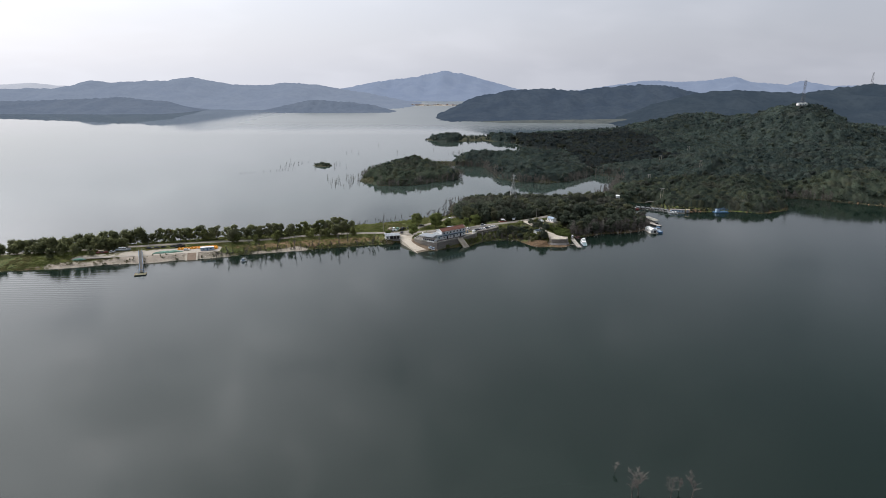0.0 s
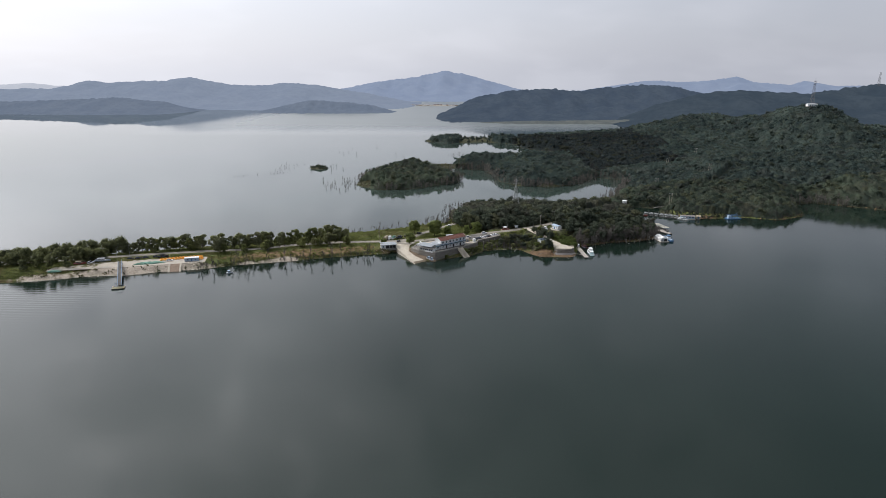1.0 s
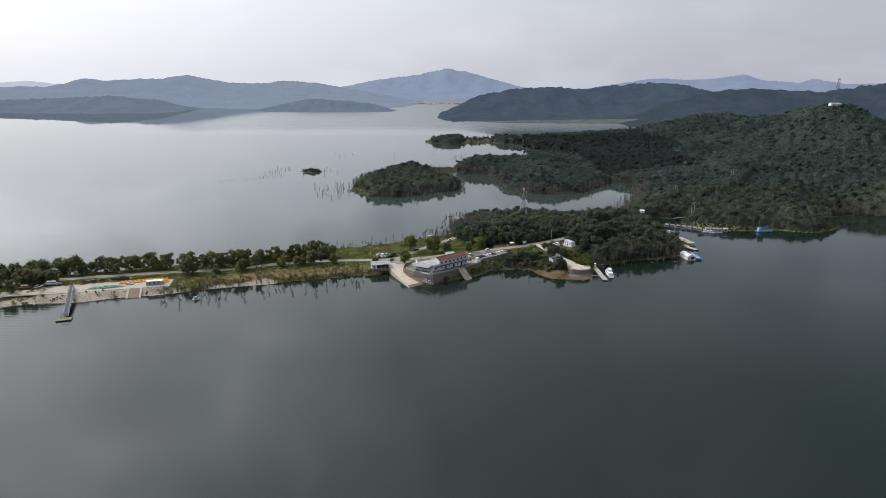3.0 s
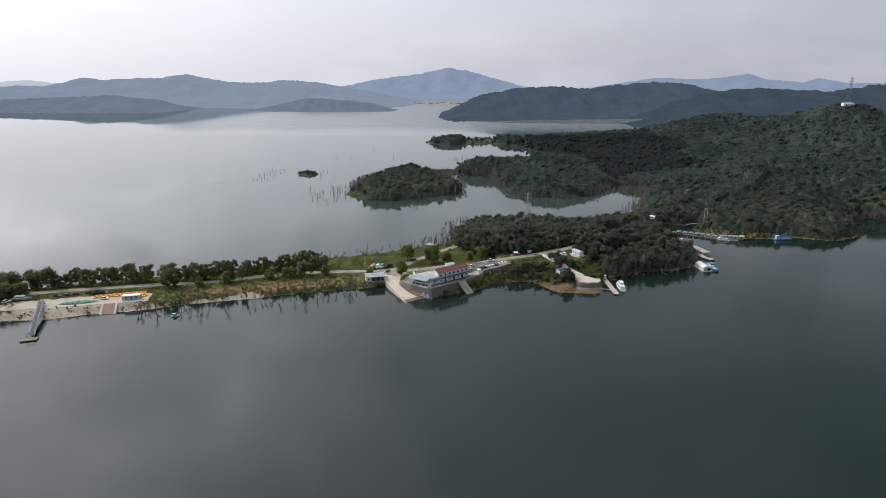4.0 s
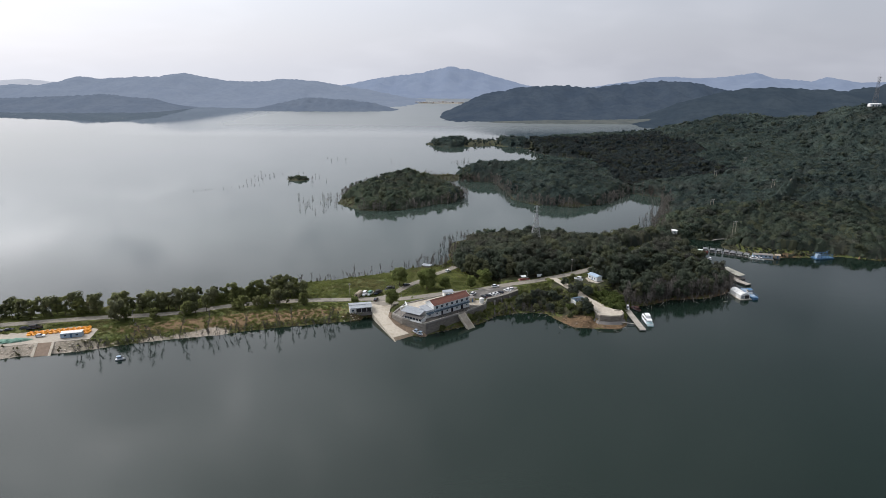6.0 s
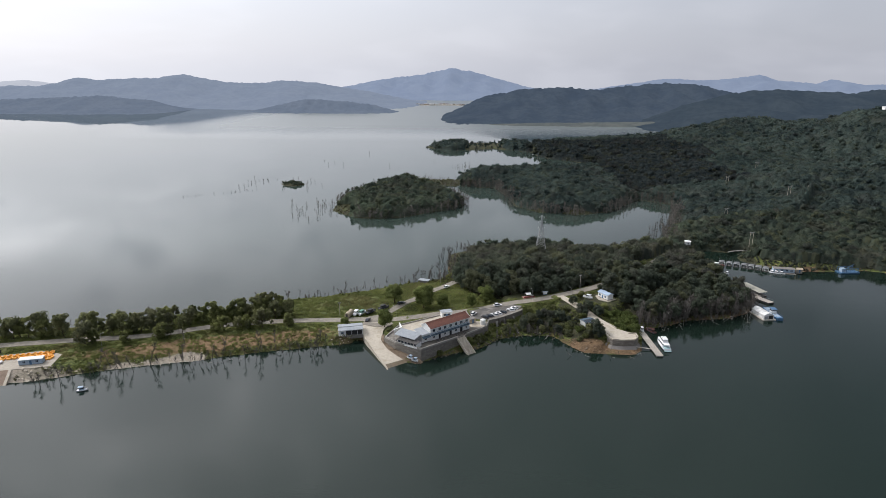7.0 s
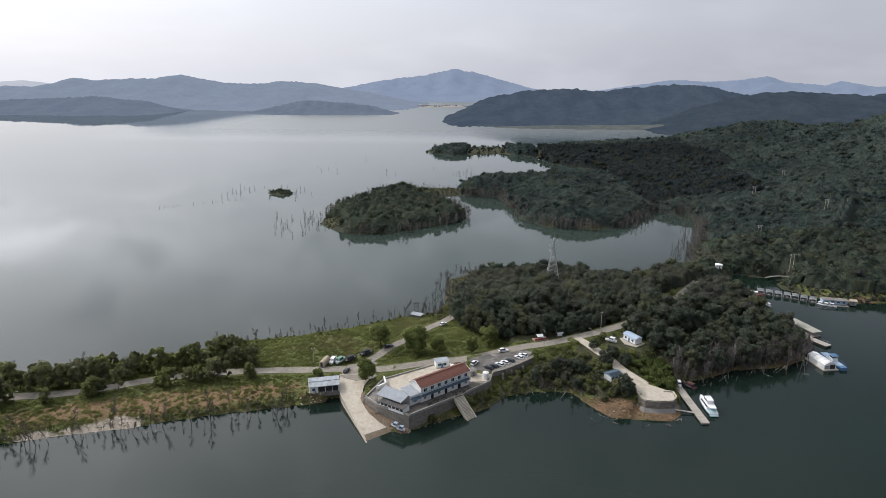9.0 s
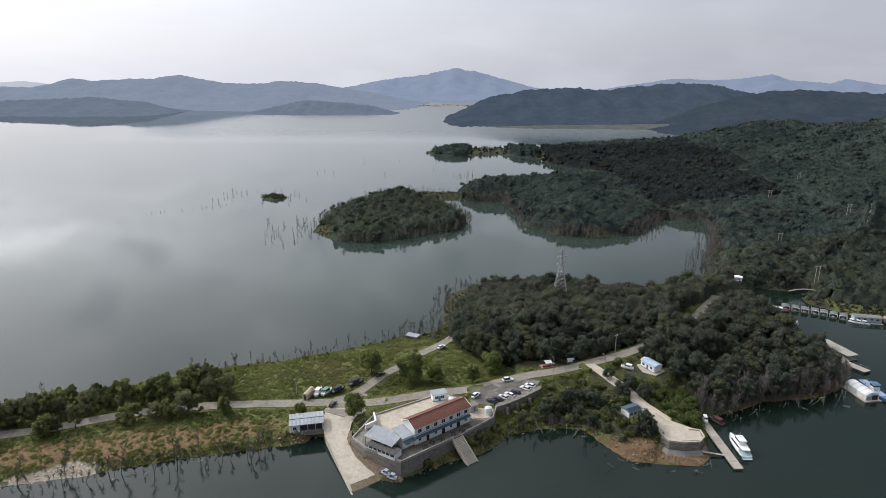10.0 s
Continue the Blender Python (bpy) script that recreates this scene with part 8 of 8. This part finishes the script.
# far village on the opposite shore
rv = random.Random(12)
for k in range(16):
    L_ = rv.uniform(9, 22)
    x_, y_ = -300 + k * 14.5 + rv.uniform(-4, 4), 2500 + rv.uniform(-14, 26)
    t_ = cabin("village_house", Matrix.Translation((x_, y_, rv.uniform(0.4, 3.0))), L_, 8, rv.uniform(2.5, 5), 1.2, M_WHITE if k % 3 else M_TAN, M_METAL if k % 2 else M_TILE, "small pale house in the far lakeside village", "house", ((L_ * 0.3, 1.6, 1.6), (L_ * 0.7, 1.6, 1.6)))
    t_["group"] = "far village"
solid("far_beach", Mesh().prism([(-330, 2480), (-80, 2478), (-70, 2560), (-320, 2560)], -0.5, 0.5), M_PALEROCK, "pale strip of shore under the far village", "beach", kind="structure")


# ---- rocks ----
def rock(seed, flat=0.6):
    rng = np.random.RandomState(seed)
    v, f = ico()
    v = v * rng.uniform(0.65, 1.2, (12, 1)) * np.array((1, rng.uniform(0.6, 1), flat))
    return v, f


def slab(seed, flat=0.4):
    """A broken angular slab, tilted."""
    rng = np.random.RandomState(seed)
    v = np.array([(x, y, z) for z in (-1, 1) for x, y in ((-1, -1), (1, -1), (1, 1), (-1, 1))], float) * (1, rng.uniform(0.45, 0.9), flat)
    v += rng.uniform(-0.28, 0.28, v.shape) * (1, 1, 0.5)
    v[4:, :2] *= rng.uniform(0.6, 0.9)
    a, b = rng.uniform(-0.35, 0.35), rng.uniform(0.1, 0.5)
    v = v @ np.array(Matrix.Rotation(a, 3, "X") @ Matrix.Rotation(b, 3, "Y"))
    q = [(0, 3, 2, 1), (4, 5, 6, 7), (0, 1, 5, 4), (1, 2, 6, 5), (2, 3, 7, 6), (3, 0, 4, 7)]
    return v, np.array([t for f in q for t in ((f[0], f[1], f[2]), (f[0], f[2], f[3]))])


def rocks(name, material, label, spots_, seed, flat=0.6, shape=rock):
    protos = [shape(seed + k, flat) for k in range(6)]
    return place_many(name, protos, np.array(spots_), material, label, "rocks", seed)


def belt(box, step, lo, hi, small, large, seed, keep=1.0, extra=None):
    px, py, rng = scatter(*box, step, seed)
    d_ = shore_distance(px, py)
    g = (d_ > lo) & (d_ < hi) & (rng.uniform(size=px.size) < keep)
    if extra is not None:
        g &= extra(px, py)
    return np.stack([px[g], py[g], height(px[g], py[g]) + 0.05, rng.uniform(small, large, g.sum())], -1)


rocks("quay_rubble", M_PALEROCK, "pale rubble bank below the boatyard", belt((-300, -90, -188, -38), 1.5, -1.5, 6, 0.25, 0.75, 71, 0.5, lambda x, y: np.abs(x + 208) > 5), 71)
point = lambda x, y: (y < 9 - (x - 50) * 0.25) & ((x < 64) | (y < 2))
rocks("point_rocks", M_ROCK, "broken ochre rocks round the landing point", np.concatenate([belt((43, -8, 70, 14), 0.75, -0.8, 10, 0.15, 0.5, 72, 0.8, point), belt((44, -8, 70, 12), 2.6, -0.6, 9, 0.4, 1.0, 83, 0.6, point), belt((66, -8, 84, 2), 0.9, -1, 5, 0.15, 0.6, 73, 0.7)]) - np.array((0, 0, 0.12, 0)), 72, 0.28, slab)
apron = [(64.6, 6.0), (66.6, 2.6), (72, 1.8), (78.0, 2.7), (80.6, 6.4)]
mb = Mesh()
for (x0, y0), (x1, y1) in zip(apron, apron[1:]):
    out = [(x + (x - 72.5) * 0.12, y - 1.5 + 0.16 * abs(x - 72.5) * (y > 5)) for x, y in ((x0, y0), (x1, y1))]
    mb.loft([[(x, y, -0.8), (x, y, 1.6), (u, v, 0.25), (u, v, -0.8)] for (x, y), (u, v) in zip(((x0, y0), (x1, y1)), out)])
solid("trim_wall_apron", mb, M_GREYC, "sloping grey concrete apron at the foot of the landing wall", "apron", kind="structure")
rocks("wall_foot_rocks", M_DARKSTONE, "dark stones at the foot of the terrace wall", np.concatenate([belt((-28, -20, 22, 16), 1.5, -2.0, 2.0, 0.3, 0.9, 74, 0.8, lambda x, y: np.abs((x + 2.6) * 0.75 + (y + 7.4) * 0.66) > 3.2), belt((22, 12, 48, 20), 1.8, -1.5, 2, 0.3, 1.0, 75, 0.7)]), 74)
rocks("east_bank_rocks", M_ROCK, "ochre stones along the wooded bank", np.concatenate([belt((95, 28, 165, 70), 2.2, -1, 2.5, 0.3, 1.0, 76, 0.6), belt((205, 120, 345, 160), 2.4, -1, 4, 0.4, 1.2, 77, 0.6), belt((380, 170, 450, 215), 3, -1, 5, 0.5, 1.6, 78, 0.7)]), 76)
rocks("pale_bank_rubble", M_PALEROCK, "bleached pale rubble on the causeway bank", np.concatenate([belt((-158, -34, -141, -22), 1.2, -1.2, 3.6, 0.15, 0.5, 79, 0.5), belt((-141, -30, -124, -18), 1.2, -1.0, 4.6, 0.15, 0.6, 80, 0.5), belt((-176, -40, -154, -28), 1.2, -1, 4.0, 0.15, 0.55, 81, 0.5), belt((-72, -3, -58, 5), 1.1, -1.5, 2.2, 0.25, 0.7, 82, 0.8)]), 79, 0.5)
rng = np.random.RandomState(90)
u_ = rng.uniform(0.02, 1, 150)
rocks("bank_rubble", M_DIRT, "brown stones and rubble scattered on the dirt bank", np.stack([-46 + 18 * u_ - 1.2 * rng.uniform(0, 1, 150), -3 - 15.5 * u_ - 0.8 * rng.uniform(0, 1, 150), 3.3 - 3.2 * u_, rng.uniform(0.12, 0.42, 150)], -1), 91)
for x_, y_, deg in ((-30.9, -17.6, 60), (-28.6, -18.9, 75)):
    ob = motor_boat("upturned_dinghy", at(x_, y_, deg, 1.55 if x_ < -30 else 0.95), 3.4, 1.5, 0.5, "small white and blue dinghy drawn up under the wall", M_SILVER, M_BLUEW, group="dinghies under the wall")

pale_branches = [bare_tree(360 + k, 5.0 + 0.7 * k, 10, 4).mesh("fallen_branch", M_BLEACHED) for k in range(7)]
rw = random.Random(21)
for k in range(46):
    x_, y_ = (rw.uniform(46, 84), rw.uniform(-9, -3)) if k < 9 else (rw.uniform(8, 40), rw.uniform(9, 15)) if k < 16 else (rw.uniform(94, 162), 0) if k < 38 else (rw.uniform(-150, -75), 0)
    if 16 <= k < 38:
        y_ = 27 + (x_ - 96) * 0.36 + rw.uniform(-4, 1)
    elif k >= 38:
        y_ = -5.5 + (x_ + 80) * 0.36 + rw.uniform(-6, -1)
    ob = tagged(new("fallen_branch", pale_branches[k % 7]), "bare bleached branch lying in the shallows", "branch", "fallen branches")
    s_ = rw.uniform(0.35, 0.6)
    ob.matrix_world = Matrix.LocRotScale((x_, y_, -0.1), Euler((rw.uniform(0.9, 1.35) if not 16 <= k < 38 else rw.uniform(0.1, 1.3), 0, rw.uniform(0, 6.28))), (s_, s_, s_))

# bare snags out in the lake
for k, (x_, y_, s_) in enumerate(((56.2, -306.5, 1.25), (70.4, -303.5, 0.7), (51.6, -294.5, 0.5), (73.0, -307.5, 0.85), (53.6, -308.5, 0.9), (66.6, -307.2, 0.65))):
    ob = tagged(new("dead_tree", dead_meshes[k]), "bare pale drowned tree standing far out in the water", "dead tree", "drowned trees")
    ob.matrix_world = Matrix.LocRotScale((x_, y_, -0.6), Euler((0, 0, k)), (s_ * 2.6, s_ * 2.6, s_ * 1.5))
